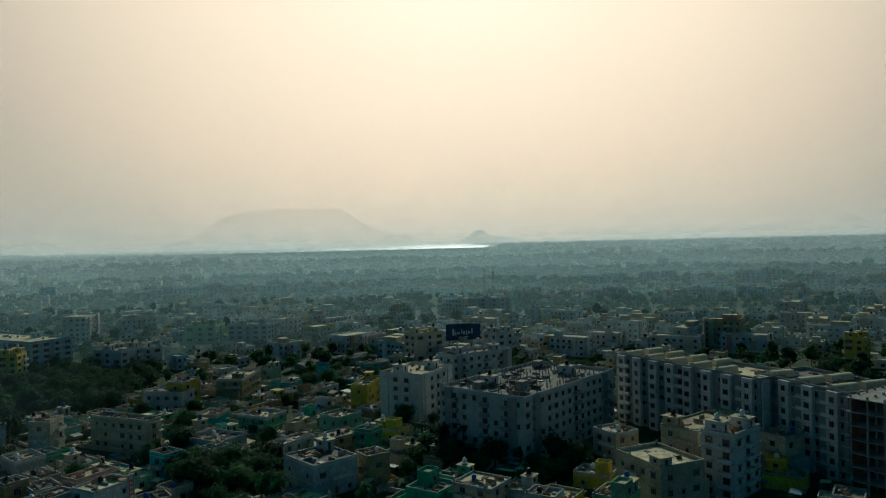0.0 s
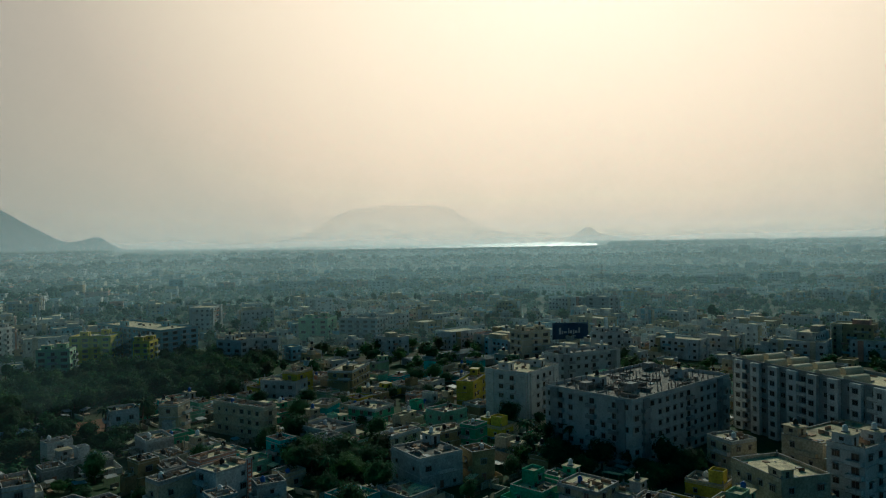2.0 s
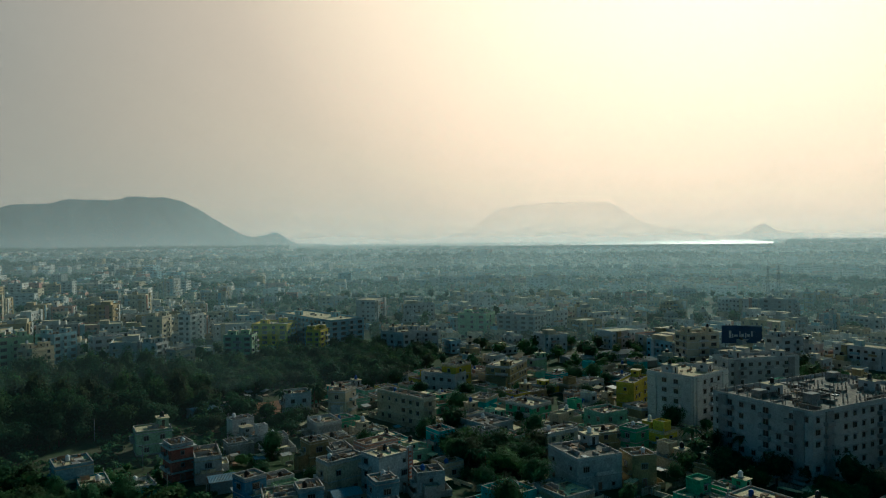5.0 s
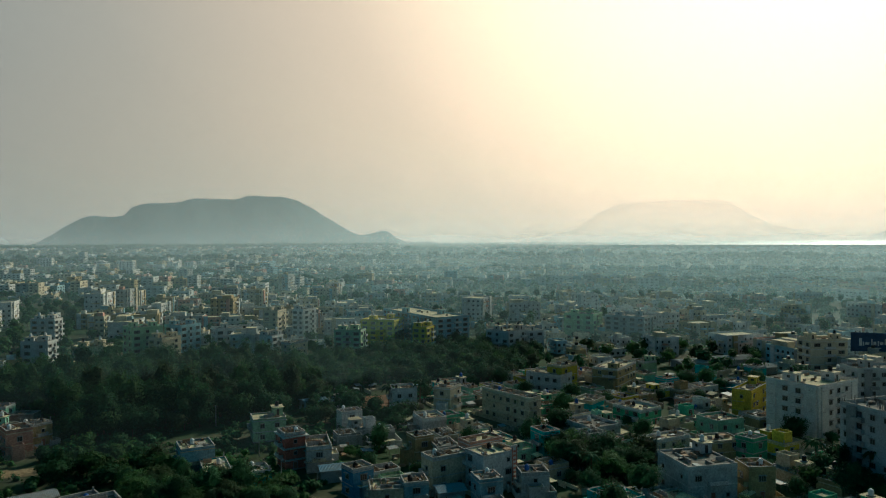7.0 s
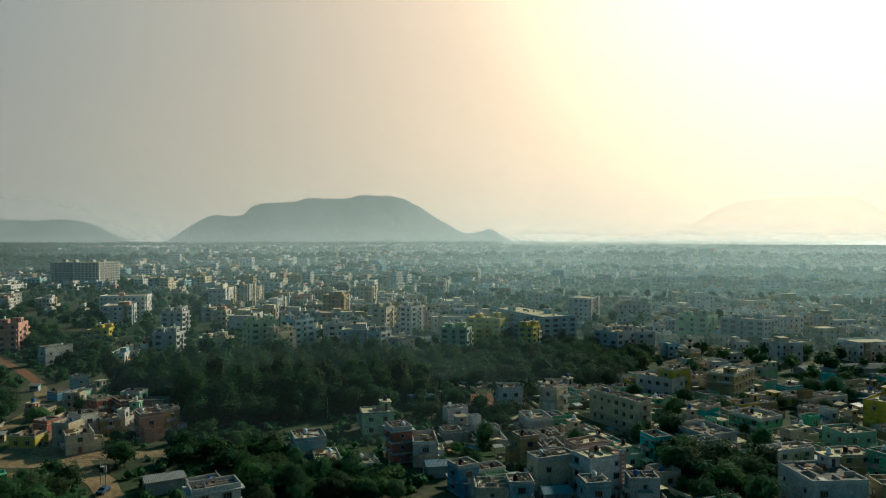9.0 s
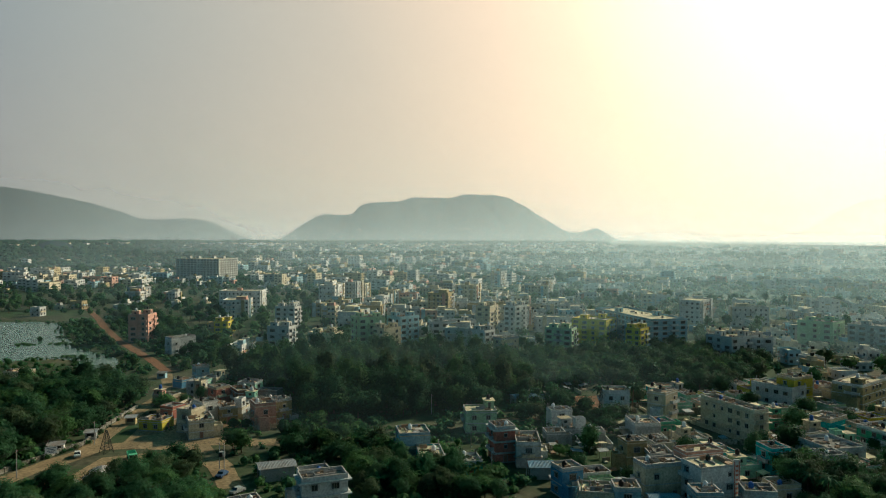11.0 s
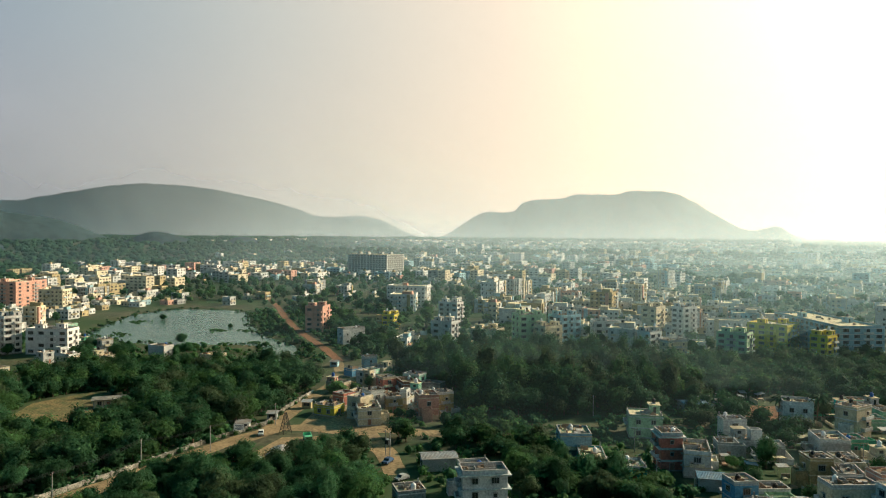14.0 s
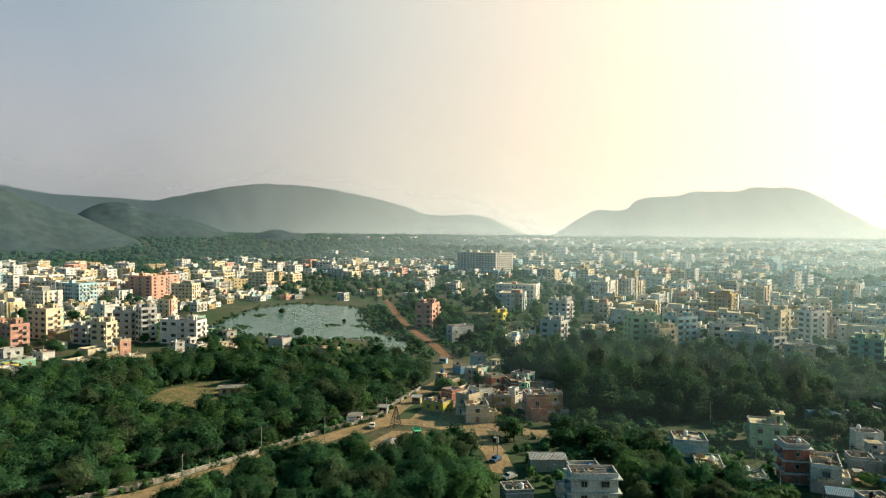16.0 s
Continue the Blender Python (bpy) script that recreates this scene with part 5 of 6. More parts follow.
for poly, gap, size in ((LEFT_WOOD, 5.6, 0.95), (FRONT_WOOD, 5.0, 0.8), (MID_WOOD, 7.0, 1.1), (MID_TREES, 6.4, 0.95),
                        ([(-180, 112), (-181, 138), (-164, 146), (-145, 146), (-132, 132), (-139, 126), (-158, 121), (-167, 114)], 6.0, 0.75),
                        ([(-133, 120), (-133, 134), (-120, 147), (-107, 133), (-119, 108)], 5.6, 0.75),
                        ([(-143, 127), (-127, 138), (-106, 143), (-93, 129), (-124, 110)], 5.6, 0.75),
                        ([(-68, 211), (-59, 221), (-42, 215), (-29, 204), (-27, 183), (-39, 177), (-53, 187)], 6.2, 0.85),
                        ([(8, 206), (21, 209), (45, 197), (60, 190), (54, 173), (40, 176), (23, 188), (10, 185)], 6.2, 0.85),
                        ([(-162, 234), (-142, 229), (-123, 216), (-104, 213), (-107, 199), (-136, 197)], 7.0, 0.8),
                        ([(-198, 290), (-185, 333), (-153, 345), (-127, 352), (-119, 322), (-142, 304), (-179, 272)], 7.5, 1.0),
                        ([(-300, 178), (-330, 187), (-420, 207), (-490, 230), (-560, 258), (-560, 285), (-470, 250), (-390, 226), (-318, 206)], 8.5, 0.9),
                        ([(-318, 152), (-345, 158), (-402, 170), (-470, 190), (-520, 212), (-530, 222), (-470, 203), (-405, 182), (-340, 166)], 9.0, 0.5),
                        ([(-59, 200), (-50, 213), (-33, 200), (-29, 178), (-47, 171)], 6.2, 0.8)):
    for x, y in scatter(poly, gap, wood_rng):
        if off_road(x, y) and not taken(x, y, 1.2) and inside(POND, x, y) > 4:
            near_spots.append((x, y, size * wood_rng.uniform(0.65, 1.25)))
near_spots.sort(key=lambda p: math.hypot(p[0], p[1]))
for x, y, s in near_spots[:190]:
    tree(x, y, s, rng=wood_rng)
for x, y, s in ((12, 205, 1.1), (24, 203, 1.0), (29, 206, 1.15), (-113, 231, 1.2), (-39, 176, 0.9), (-123, 226, 1.0), (-44, 178, 0.8)):
    palm(x, y, s)


def joined_trees(name, spots, label, leaves, leaf, seed, tall=1.0):
    """A wood too thick to count: crowns built from lobes and leaf tufts, in one mesh."""
    rng = random.Random(seed)
    b = Build(LEAF, BARK, LEAF_LIGHT, LEAF_OLIVE)
    for x, y, s in spots:
        hgt, spr = rng.uniform(6, 9.5) * s * tall, rng.uniform(3.6, 4.9) * s
        z = land(x, y)
        mt = rng.choice((0, 0, 0, 0, 0, 2, 2, 3))
        b.cyl(x, y, z - 0.3, z + hgt * 0.4, 0.25 * s, 0.15 * s, 5, 1)
        crown(b, rng, x, y, z, hgt, spr, leaves, leaf, mt)
    return tagged(new(name, b.mesh(name)), label, "trees", kind="stuff")


joined_trees("wood", near_spots[190:], "dense dark green wood between road, pond and town", 900, 0.34, 4)
tall_rng = random.Random(22)
tall_spots = [(x, y, tall_rng.uniform(0.8, 1.35)) for x, y in scatter(MID_WOOD, 8.2, tall_rng) if off_road(x, y) and not taken(x, y, 1.5)]
joined_trees("tall_wood", tall_spots, "tall soft green trees rising over the wood", 1500, 0.32, 6, 1.55)

def undergrowth():
    rng = random.Random(31)
    b = Build(LEAF, LEAF_LIGHT)
    for poly, gap in ((LEFT_WOOD, 3.4), (FRONT_WOOD, 3.0), (MID_WOOD, 3.6), (MID_TREES, 4.0), (BANK, 6.0), (SCRUB, 3.6), (TRACK_SIDE, 4.2)):
        for x, y in scatter(poly, gap, rng):
            if not off_road(x, y, 4.6) or taken(x, y, 0.6) or inside(POND, x, y) < 3 or (poly is SCRUB and rng.random() < 0.45):
                continue
            hgt = rng.uniform(1.0, 3.0)
            z = land(x, y)
            lobes = [(x + rng.uniform(-1, 1), y + rng.uniform(-1, 1), z + hgt * rng.uniform(0.2, 0.6), hgt * rng.uniform(0.5, 0.9), 0.8) for _ in range(2)]
            mt = 1 if rng.random() < 0.3 else 0
            lobe_core(b, lobes[0], rng, mt, 0.8)
            leaf_cloud(rng, lobes, 34, 0.42, b, mt)
    tagged(new("undergrowth", b.mesh("undergrowth")), "thick dark green scrub under and between the trees", "bushes", kind="stuff")


TRACK_SIDE = [(-300, 150), (-345, 155), (-402, 168), (-470, 185), (-530, 210), (-560, 285), (-470, 255), (-390, 230), (-318, 210), (-296, 180)]
SCRUB = [(-240, 120), (-200, 130), (-188, 145), (-160, 172), (-150, 222), (-118, 216), (-104, 200), (-92, 128), (-124, 100), (-150, 96), (-180, 106), (-196, 104)]
undergrowth()

# ---- low houses between the named ones ----
fill_rng = random.Random(77)
LOW = ("white", "cream", "pale_grey", "cream", "tan", "pale_green", "yellow", "turquoise", "pink", "mint", "cream", "grey", "green", "white")


def low_houses(centre, rot, nx, ny, dx, dy, keep, limit):
    made = 0
    ca, sa = math.cos(radians(rot)), math.sin(radians(rot))
    cells = sorted(((i, j) for i in range(nx) for j in range(ny)), key=lambda c: fill_rng.random())
    for i, j in cells:
        u, v = (i - nx / 2) * dx + fill_rng.uniform(-1, 1), (j - ny / 2) * dy + fill_rng.uniform(-1, 1)
        v += 3.0 * (j // 2 % 2)
        x, y = centre[0] + u * ca - v * sa, centre[1] + u * sa + v * ca
        w, d = fill_rng.uniform(5.0, dx - 0.8), fill_rng.uniform(5.5, dy - 0.8)
        if not keep(x, y) or taken(x, y, 0.42 * max(w, d)):
            continue
        if fill_rng.random() < 0.33:
            tree_fill.append((x + fill_rng.uniform(-2, 2), y + fill_rng.uniform(-2, 2), fill_rng.uniform(0.5, 1.0)))
            continue
        if made >= limit:
            break
        made += 1
        h = fill_rng.choice((2.9, 3.0, 3.1, 3.1, 3.2, 3.3, 6.2))
        house(x, y, rot + fill_rng.choice((0, 90)) + fill_rng.uniform(-3, 3), w, d, h, fill_rng.choice(LOW), windows=fill_rng.random() < 0.9, fill=True)


tree_fill = []


def town_a(x, y):
    r, az = polar(x, y)
    return 150 < r < 330 and -36 < az < 33 and all(inside(p, x, y) > 2 for p in (MID_WOOD, LOT, MID_TREES)) and off_road(x, y, 5)


low_houses((-20, 240), 52, 48, 48, 9.8, 10.2, town_a, 165)
low_houses((-240, 138), 30, 12, 8, 8.5, 9.0, lambda x, y: inside([(-190, 128), (-206, 104), (-300, 156), (-285, 166), (-215, 158)], x, y) < 0 and off_road(x, y, 6), 26)


def pond_town(x, y):
    r, az = polar(x, y)
    return 330 < r < 500 and 70 < az < 99 and inside(POND, x, y) > 16 and inside(LEFT_WOOD, x, y) > 3 and off_road(x, y, 6)


low_houses((-410, 30), 28, 22, 22, 10.5, 11.0, pond_town, 30)
for k in range(160):
    x, y = fill_rng.uniform(-500, -325), fill_rng.uniform(-60, 110)
    if pond_town(x, y) and not taken(x, y, 2.0) and len(tree_fill) < 330:
        tree_fill.append((x, y, fill_rng.uniform(0.35, 0.8)))
for x, y, s in tree_fill:
    tree(x, y, s, rng=fill_rng)


# ---- the wide town beyond ----
def far_paint():
    m = material("town_plaster", (0.4, 0.38, 0.32), 0.9, None, 0.2, 0.35)
    nt = m.node_tree
    geo = nt.nodes.new("ShaderNodeNewGeometry")
    ramp = nt.nodes.new("ShaderNodeValToRGB")
    ramp.color_ramp.interpolation = "CONSTANT"
    cols = [PAINTS[k] for k in ("white", "cream", "pale_grey", "white", "tan", "grey", "cream", "white", "pale_grey", "cream", "white", "tan", "pink", "white", "pale_blue", "pale_grey")]
    el = ramp.color_ramp.elements
    for i, c in enumerate(cols):
        e = el[i] if i < 2 else el.new(i / len(cols))
        e.position = i / len(cols)
        e.color = (*c, 1)
    nt.links.new(geo.outputs["Random Per Island"], ramp.inputs["Fac"])
    for n in nt.nodes:
        if n.bl_idname == "ShaderNodeMixRGB":
            nt.links.new(ramp.outputs["Color"], n.inputs["Color1"])
            n.inputs["Color2"].default_value = (0.13, 0.12, 0.10, 1)
    return m


TOWN = far_paint()
town_rng = random.Random(3)


def far_block(b, x, y, z, rot, w, d, h, detail, rng):
    """A building of the wide town: body, sunk roof, hut, floor lines and windows."""
    ca, sa = math.cos(rot), math.sin(rot)

    def at(u, v, q):
        return (x + u * ca - v * sa, y + u * sa + v * ca, z + q)

    def box(u0, u1, v0, v1, q0, q1, mat, top=None):
        n = len(b.v)
        b.v += [at(u, v, q) for q in (q0, q1) for u, v in ((u0, v0), (u1, v0), (u1, v1), (u0, v1))]
        for i in range(4):
            j = (i + 1) % 4
            b.f.append((n + i, n + j, n + 4 + j, n + 4 + i))
            b.m.append(mat)
        b.f.append((n + 4, n + 5, n + 6, n + 7))
        b.m.append(mat if top is None else top)
    n = len(b.v)
    t = 0.25
    rings = [(0, -0.4), (0, h + 0.8), (-t, h + 0.8), (-t, h)]
    for g, q in rings:
        b.v += [at(-w / 2 - g, -d / 2 - g, q), at(w / 2 + g, -d / 2 - g, q), at(w / 2 + g, d / 2 + g, q), at(-w / 2 - g, d / 2 + g, q)]
    for k in range(3):
        for q in range(4):
            r = (q + 1) % 4
            b.f.append((n + 4 * k + q, n + 4 * k + r, n + 4 * k + 4 + r, n + 4 * k + 4 + q))
            b.m.append(0)
    b.f.append((n + 12, n + 13, n + 14, n + 15))
    b.m.append(2)
    if detail and rng.random() < 0.7:
        u, v = rng.uniform(-0.25, 0.25) * w, rng.uniform(-0.25, 0.25) * d
        box(u - 1.5, u + 1.5, v - 1.8, v + 1.8, h, h + 2.6, 0, 2)
        if rng.random() < 0.6:
            box(u - 0.6, u + 0.6, v - 0.6, v + 0.6, h + 2.6, h + 3.9, 3)
    if detail == 0:
        return
    if detail == 2 and h > 8:           # stair tower, bays and roof rooms
        for u in (-0.3, 0.3):
            for v, e in ((-1, d / 2), (1, d / 2)):
                if rng.random() < 0.6:
                    lo, hi = sorted((v * e - 0.1 * v, v * (e + 0.9)))
                    box(u * w - 1.3, u * w + 1.3, lo, hi, 0, h + rng.choice((0, 0.6, 1.5)), 0, 2)
        for v in (-0.28, 0.3):
            if rng.random() < 0.7:
                box(w / 2 - 0.1, w / 2 + 0.8, v * d - 1.2, v * d + 1.2, 0, h + 0.5, 0, 2)
            if rng.random() < 0.7:
                box(-w / 2 - 0.8, -w / 2 + 0.1, v * d - 1.2, v * d + 1.2, 0, h + 0.5, 0, 2)
        if rng.random() < 0.6:
            u, v = rng.choice((-0.22, 0.22)) * w, rng.choice((-0.2, 0.2)) * d
            box(u - w * 0.2, u + w * 0.2, v - d * 0.2, v + d * 0.2, h, h + 2.9, 0, 2)
    floors = max(1, round(h / 3.1))
    step = h / floors
    for k, (length, ax) in enumerate(((w, 0), (d, 1), (w, 2), (d, 3))):
        gap = 3.0 if detail == 2 else 5.0
        ww = rng.choice((0.5, 0.6, 0.75)) if detail == 2 else 1.3
        m = max(1, int(length / gap))
        for fl in range(floors):
            for i in range(m):
                if rng.random() < 0.15:
                    continue
                c = (i + 0.5 - m / 2) * length / m
                z0, z1 = fl * step + 0.9, fl * step + 2.15
                e = (d if ax in (0, 2) else w) / 2 + 0.05
                pts = [(c - ww, z0), (c + ww, z0), (c + ww, z1), (c - ww, z1)]
                if ax == 0:
                    b.face([at(p, -e, q) for p, q in pts], 1)
                elif ax == 2:
                    b.face([at(-p, e, q) for p, q in pts], 1)
                elif ax == 1:
                    b.face([at(e, p, q) for p, q in pts], 1)
                else:
                    b.face([at(-e, -p, q) for p, q in pts], 1)
            for _ in range(2 if detail == 2 and fl else 0):       # balconies
                c, q = rng.uniform(-0.3, 0.3) * length, fl * step
                e = (d if ax in (0, 2) else w) / 2
                if ax == 0:
                    box(c - 1.8, c + 1.8, -e - 1.0, -e, q - 0.1, q + 0.8, 0)
                elif ax == 1:
                    box(e, e + 1.0, c - 1.8, c + 1.8, q - 0.1, q + 0.8, 0)
                elif ax == 2:
                    box(c - 1.8, c + 1.8, e, e + 1.0, q - 0.1, q + 0.8, 0)
                else:
                    box(-e - 1.0, -e, c - 1.8, c + 1.8, q - 0.1, q + 0.8, 0)


def storeys(x, y, az, r, rng):
    if r > 1650:
        return 1
    n = noise.noise((x * 0.004, y * 0.004, 1.7))
    tall = 0.045 + 0.22 * max(0, n)
    if az > 70:
        tall = 0.46
    elif az > 36:
        tall = 0.17
    if rng.random() < tall:
        return rng.choice((3, 4, 4, 5, 5)) if az > 66 else rng.choice((3, 3, 4, 4, 4, 5))
    return rng.choice((1, 1, 1, 2)) if r > 1500 else rng.choice((1, 1, 1, 1, 2, 2, 2, 3)) if az < 36 else rng.choice((1, 1, 2, 2, 3))


def green(x, y, az, r):
    """How leafy the town is here, 0 to 1."""
    g = 0.55 + 0.9 * noise.noise((x * 0.006, y * 0.006, 8.1))
    if 50 < az < 75 and r < 900:
        g += 0.25
    if r > 1350 and az > 48:
        g += 0.45 * smooth(48, 58, az)
    if r > 1150 and az > 72:
        g += 0.6
    elif az > 74:
        g -= 0.2
    return g


def wide_town():
    rng = town_rng
    b = Build(TOWN, GLASS, ROOF, TANK_BLACK)
    leafy, far_leafy = [], []
    for x, y, rot, w, d, h in DISTANT:
        far_block(b, x, y, land(x, y), radians(rot), w, d, h, 2, rng)
    r = 325.0
    while r < 2600:
        pitch = 14.5 if r < 700 else 17.0 if r < 1300 else 25.0
        n = int(radians(150) * r / pitch)
        for i in range(n):
            az = -42 + 150 * (i + rng.uniform(0.2, 0.8)) / n
            q = r + rng.uniform(-0.3, 0.3) * pitch
            x, y = -q * math.sin(radians(az)), q * math.cos(radians(az))
            lim = 1820 if -10 < az < 28 else 2450
            if q > lim or far_lake(q, az) < 40 and q > 1700:
                continue
            if q < 760 and inside(POND, x, y) < (26 if az < 68 else 14):
                continue
            if az > 62 and (q < (470 if az < 100 else 420) or (q < 620 and inside(POND_SIDE, x, y) < 0)):
                continue
            shore = inside(POND, x, y) if q < 900 and az > 60 else 999.0
            if shore < 34 or (shore < 80 and az < 69.5):
                if shore > 20 and rng.random() < (0.55 if az < 69.5 else 0.12):
                    leafy.append((x, y, rng.uniform(0.4, 0.8)))
                continue
            if any(inside(p, x, y) < 3 for p in (MID_WOOD, LEFT_WOOD, BANK, MID_TREES)) or not off_road(x, y, 9):
                continue
            if rng.random() < green(x, y, az, q) or q > 1950:
                (leafy if q < 1000 else far_leafy).append((x, y, rng.uniform(0.7, 1.3)))
                continue
            if rng.random() < 0.12:
                continue
            fl = storeys(x, y, az, q, rng)
            if q < 430 and 50 < az < 68:
                fl = min(fl, 2)
            if shore < 130:
                fl = rng.choice((1, 1, 1, 2))
            w, d = rng.uniform(6, pitch * 0.75), rng.uniform(6, pitch * 0.75)
            if fl >= 3:
                w, d = rng.uniform(13, 26), rng.uniform(10, 15)
                if rng.random() < 0.5:
                    w, d = d, w
            if taken(x, y, 0.45 * max(w, d)):
                continue
            if fl >= 4:
                FOOT.append((x, y, 0.5 * max(w, d)))
            dist = 30 + 12 * math.sin(x * 0.003) + 20 * math.cos(y * 0.002)
            far_block(b, x, y, land(x, y), radians(dist + rng.uniform(-4, 4)), w, d, fl * 3.1, 2 if q < 760 else 1 if q < 1600 else 0, rng)
        r += pitch
    tagged(new("town", b.mesh("town")), "countless plastered houses and flats fading into haze", "buildings", kind="stuff")
    joined_trees("town_trees", leafy, "dark green trees standing among the houses", 70, 0.8, 8)
    rest = Build(LEAF, LEAF_LIGHT)
    for x, y, s in far_leafy:
        z, hgt, spr = land(x, y), rng.uniform(3.0, 4.6) * s, rng.uniform(9, 15) * s
        lobes = [(x + rng.uniform(-0.6, 0.6) * spr, y + rng.uniform(-0.6, 0.6) * spr, z + hgt * rng.uniform(0.3, 0.7), spr * rng.uniform(0.35, 0.6), 0.8) for _ in range(3)]
        for lb in lobes:
            lobe_core(rest, lb, rng, 0, 0.9)
        leaf_cloud(rng, lobes, 14, 1.6, rest, 0)
    tagged(new("far_trees", rest.mesh("far_trees")), "far belts of dark trees below the hills", "trees", kind="stuff")


wide_town()

# ---- roadside and pond ----
def boundary_wall(pts, height=1.15):
    """A plastered wall in panels between pillars, along a line."""
    root = thing("boundary_wall", "long stained plaster boundary wall with square pillars", "wall", pose(0, 0, 0))
    panel = Build(WALL_OLD, WALL_OLD)
    panel.box(0, 1, -0.1, 0.1, -0.3, height, 0)
    panel.box(0, 1, -0.14, 0.14, height, height + 0.1, 1)
    pm = panel.mesh("panel")
    pil = Build(WALL_OLD, CONCRETE)
    pil.box(-0.2, 0.2, -0.2, 0.2, -0.3, height + 0.2, 0)
    pil.box(-0.26, 0.26, -0.26, 0.26, height + 0.2, height + 0.32, 1)
    qm = pil.mesh("pillar")
    for (ax, ay), (bx, by) in zip(pts, pts[1:]):
        length = math.hypot(bx - ax, by - ay)
        n = max(1, round(length / 4.0))
        a = math.degrees(math.atan2(by - ay, bx - ax))
        for i in range(n):
            x, y = ax + (bx - ax) * i / n, ay + (by - ay) * i / n
            part("panel", pm, root, at=pose(x, y, 0, 0, 0, a) @ Matrix.Diagonal((length / n, 1, 1, 1)))
            part("pillar", qm, root, at=pose(x, y, 0, 0, 0, a))
    return root


boundary_wall([(-169, -30), (-175, -4), (-178, 14), (-189, 38), (-205, 68), (-213, 88), (-228, 101), (-246, 120)])


def pole_mesh(h):
    b = Build(POLE, WIRE, TIN)
    b.cyl(0, 0, -0.3, h, 0.14, 0.09, 8, 0)
    return b.mesh("shaft")


POLE_SHAFT = pole_mesh(6.9)
cross = Build(WIRE, PAINT["brick"])
cross.box(-0.9, 0.9, -0.05, 0.05, 6.4, 6.5, 0)
for cxx in (-0.8, 0.0, 0.8):
    cross.cyl(cxx, 0, 6.5, 6.72, 0.05, 0.07, 6, 1)
CROSS = cross.mesh("crossarm")
pole_at = []


def power_pole(x, y, rot, transformer=False):
    root = thing("power_pole", "grey concrete power pole carrying %s" % ("a transformer box" if transformer else "three bare wires"), "power pole",
                 pose(x, y, 0, 0, 0, rot), "power poles")
    part("shaft", POLE_SHAFT, root)
    part("crossarm", CROSS, root, "steel crossarm with insulators")
    if transformer:
        part("shaft", POLE_SHAFT, root, at=pose(1.5, 0, 0))
        b = Build(PAINT["grey"], WIRE)
        b.box(0.2, 1.4, -0.5, 0.5, 3.2, 4.6, 0)
        for k in range(6):
            b.box(0.25 + k * 0.2, 0.3 + k * 0.2, -0.7, 0.7, 3.3, 4.4, 1)
        part("transformer", b.mesh("transformer"), root, "grey finned transformer")
    pole_at.append(root.matrix_basis @ Vector((0, 0, 6.7)))
    return root


def wires(p, q, sag=0.8):
    """Three sagging wires between two poles, each by itself."""
    d = (q - p).normalized()
    side = Vector((-d.y, d.x, 0))
    for off in (-0.8, 0.0, 0.8):
        cu = bpy.data.curves.new("wire", "CURVE")
        cu.dimensions, cu.bevel_depth, cu.bevel_resolution = "3D", 0.02, 0
        sp = cu.splines.new("POLY")
        sp.points.add(10)
        for i in range(11):
            t = i / 10
            w = p.lerp(q, t) + side * off
            sp.points[i].co = (w.x, w.y, w.z - sag * 4 * t * (1 - t), 1)
        cu.materials.append(WIRE)
        tagged(new("wire", cu), "thin dark wire sagging between concrete poles", "wire", "overhead wires")


line = [(-167, -16, 60), (-178, 23.7, 60), (-193.8, 46.1, 60), (-196.5, 64.8, 55), (-211, 90, 50)]
for x, y, a in line:
    power_pole(x, y, a - 90)
for p0, q0 in zip(pole_at, pole_at[1:]):
    wires(p0, q0)
power_pole(-165, 102, 20, True)
for x, y, a in ((-100, 147, 10), (-107, 142, 30), (-162, 181, 0), (-52, 245, 40), (-128, 160, 15), (-30, 196, 40), (-84, 196, 60)):
    power_pole(x, y, a)
for i, j in ((4, 5), (6, 7), (7, 10)):
    wires(pole_at[i], pole_at[j], 1.2)


def lattice_mast(x, y, base, h, foot, name, label, z=0.0):
    root = thing(name, label, "mast", pose(x, y, z))
    legs = Build(WIRE, TIN)
    n = max(6, int(h / (foot * 1.2)))

    def corner(k, t):
        s = foot / 2 * (1 - 0.85 * t)
        return Vector(((-s, s, s, -s)[k], (-s, -s, s, s)[k], base + h * t))

    def bar(p, q, r):
        d = (q - p).normalized()
        a = d.orthogonal().normalized() * r
        c = d.cross(a)
        for u, v in ((a, c), (c, -a), (-a, -c), (-c, a)):
            legs.face([tuple(p + u), tuple(p + v), tuple(q + v), tuple(q + u)])
    for k in range(4):
        bar(corner(k, 0), corner(k, 1), 0.09)
        for i in range(n):
            bar(corner(k, i / n), corner((k + 1) % 4, (i + 1) / n), 0.05)
            bar(corner(k, (i + 1) / n), corner((k + 1) % 4, (i + 1) / n), 0.05)
    part("lattice", legs.mesh("lattice"), root)
    return root


lattice_mast(-201, 89, 0, 6.2, 2.8, "pylon", "small steel lattice pylon beside the dirt road")
lattice_mast(97, 640, 0, 36, 3.4, "radio_mast", "tall thin steel lattice radio mast above the roofs")
lattice_mast(105, 640, 0, 37, 3.4, "radio_mast", "tall thin steel lattice radio mast above the roofs")
lattice_mast(-884, 532, 31, 13, 2.4, "roof_mast", "thin lattice mast on the roof of tall flats")


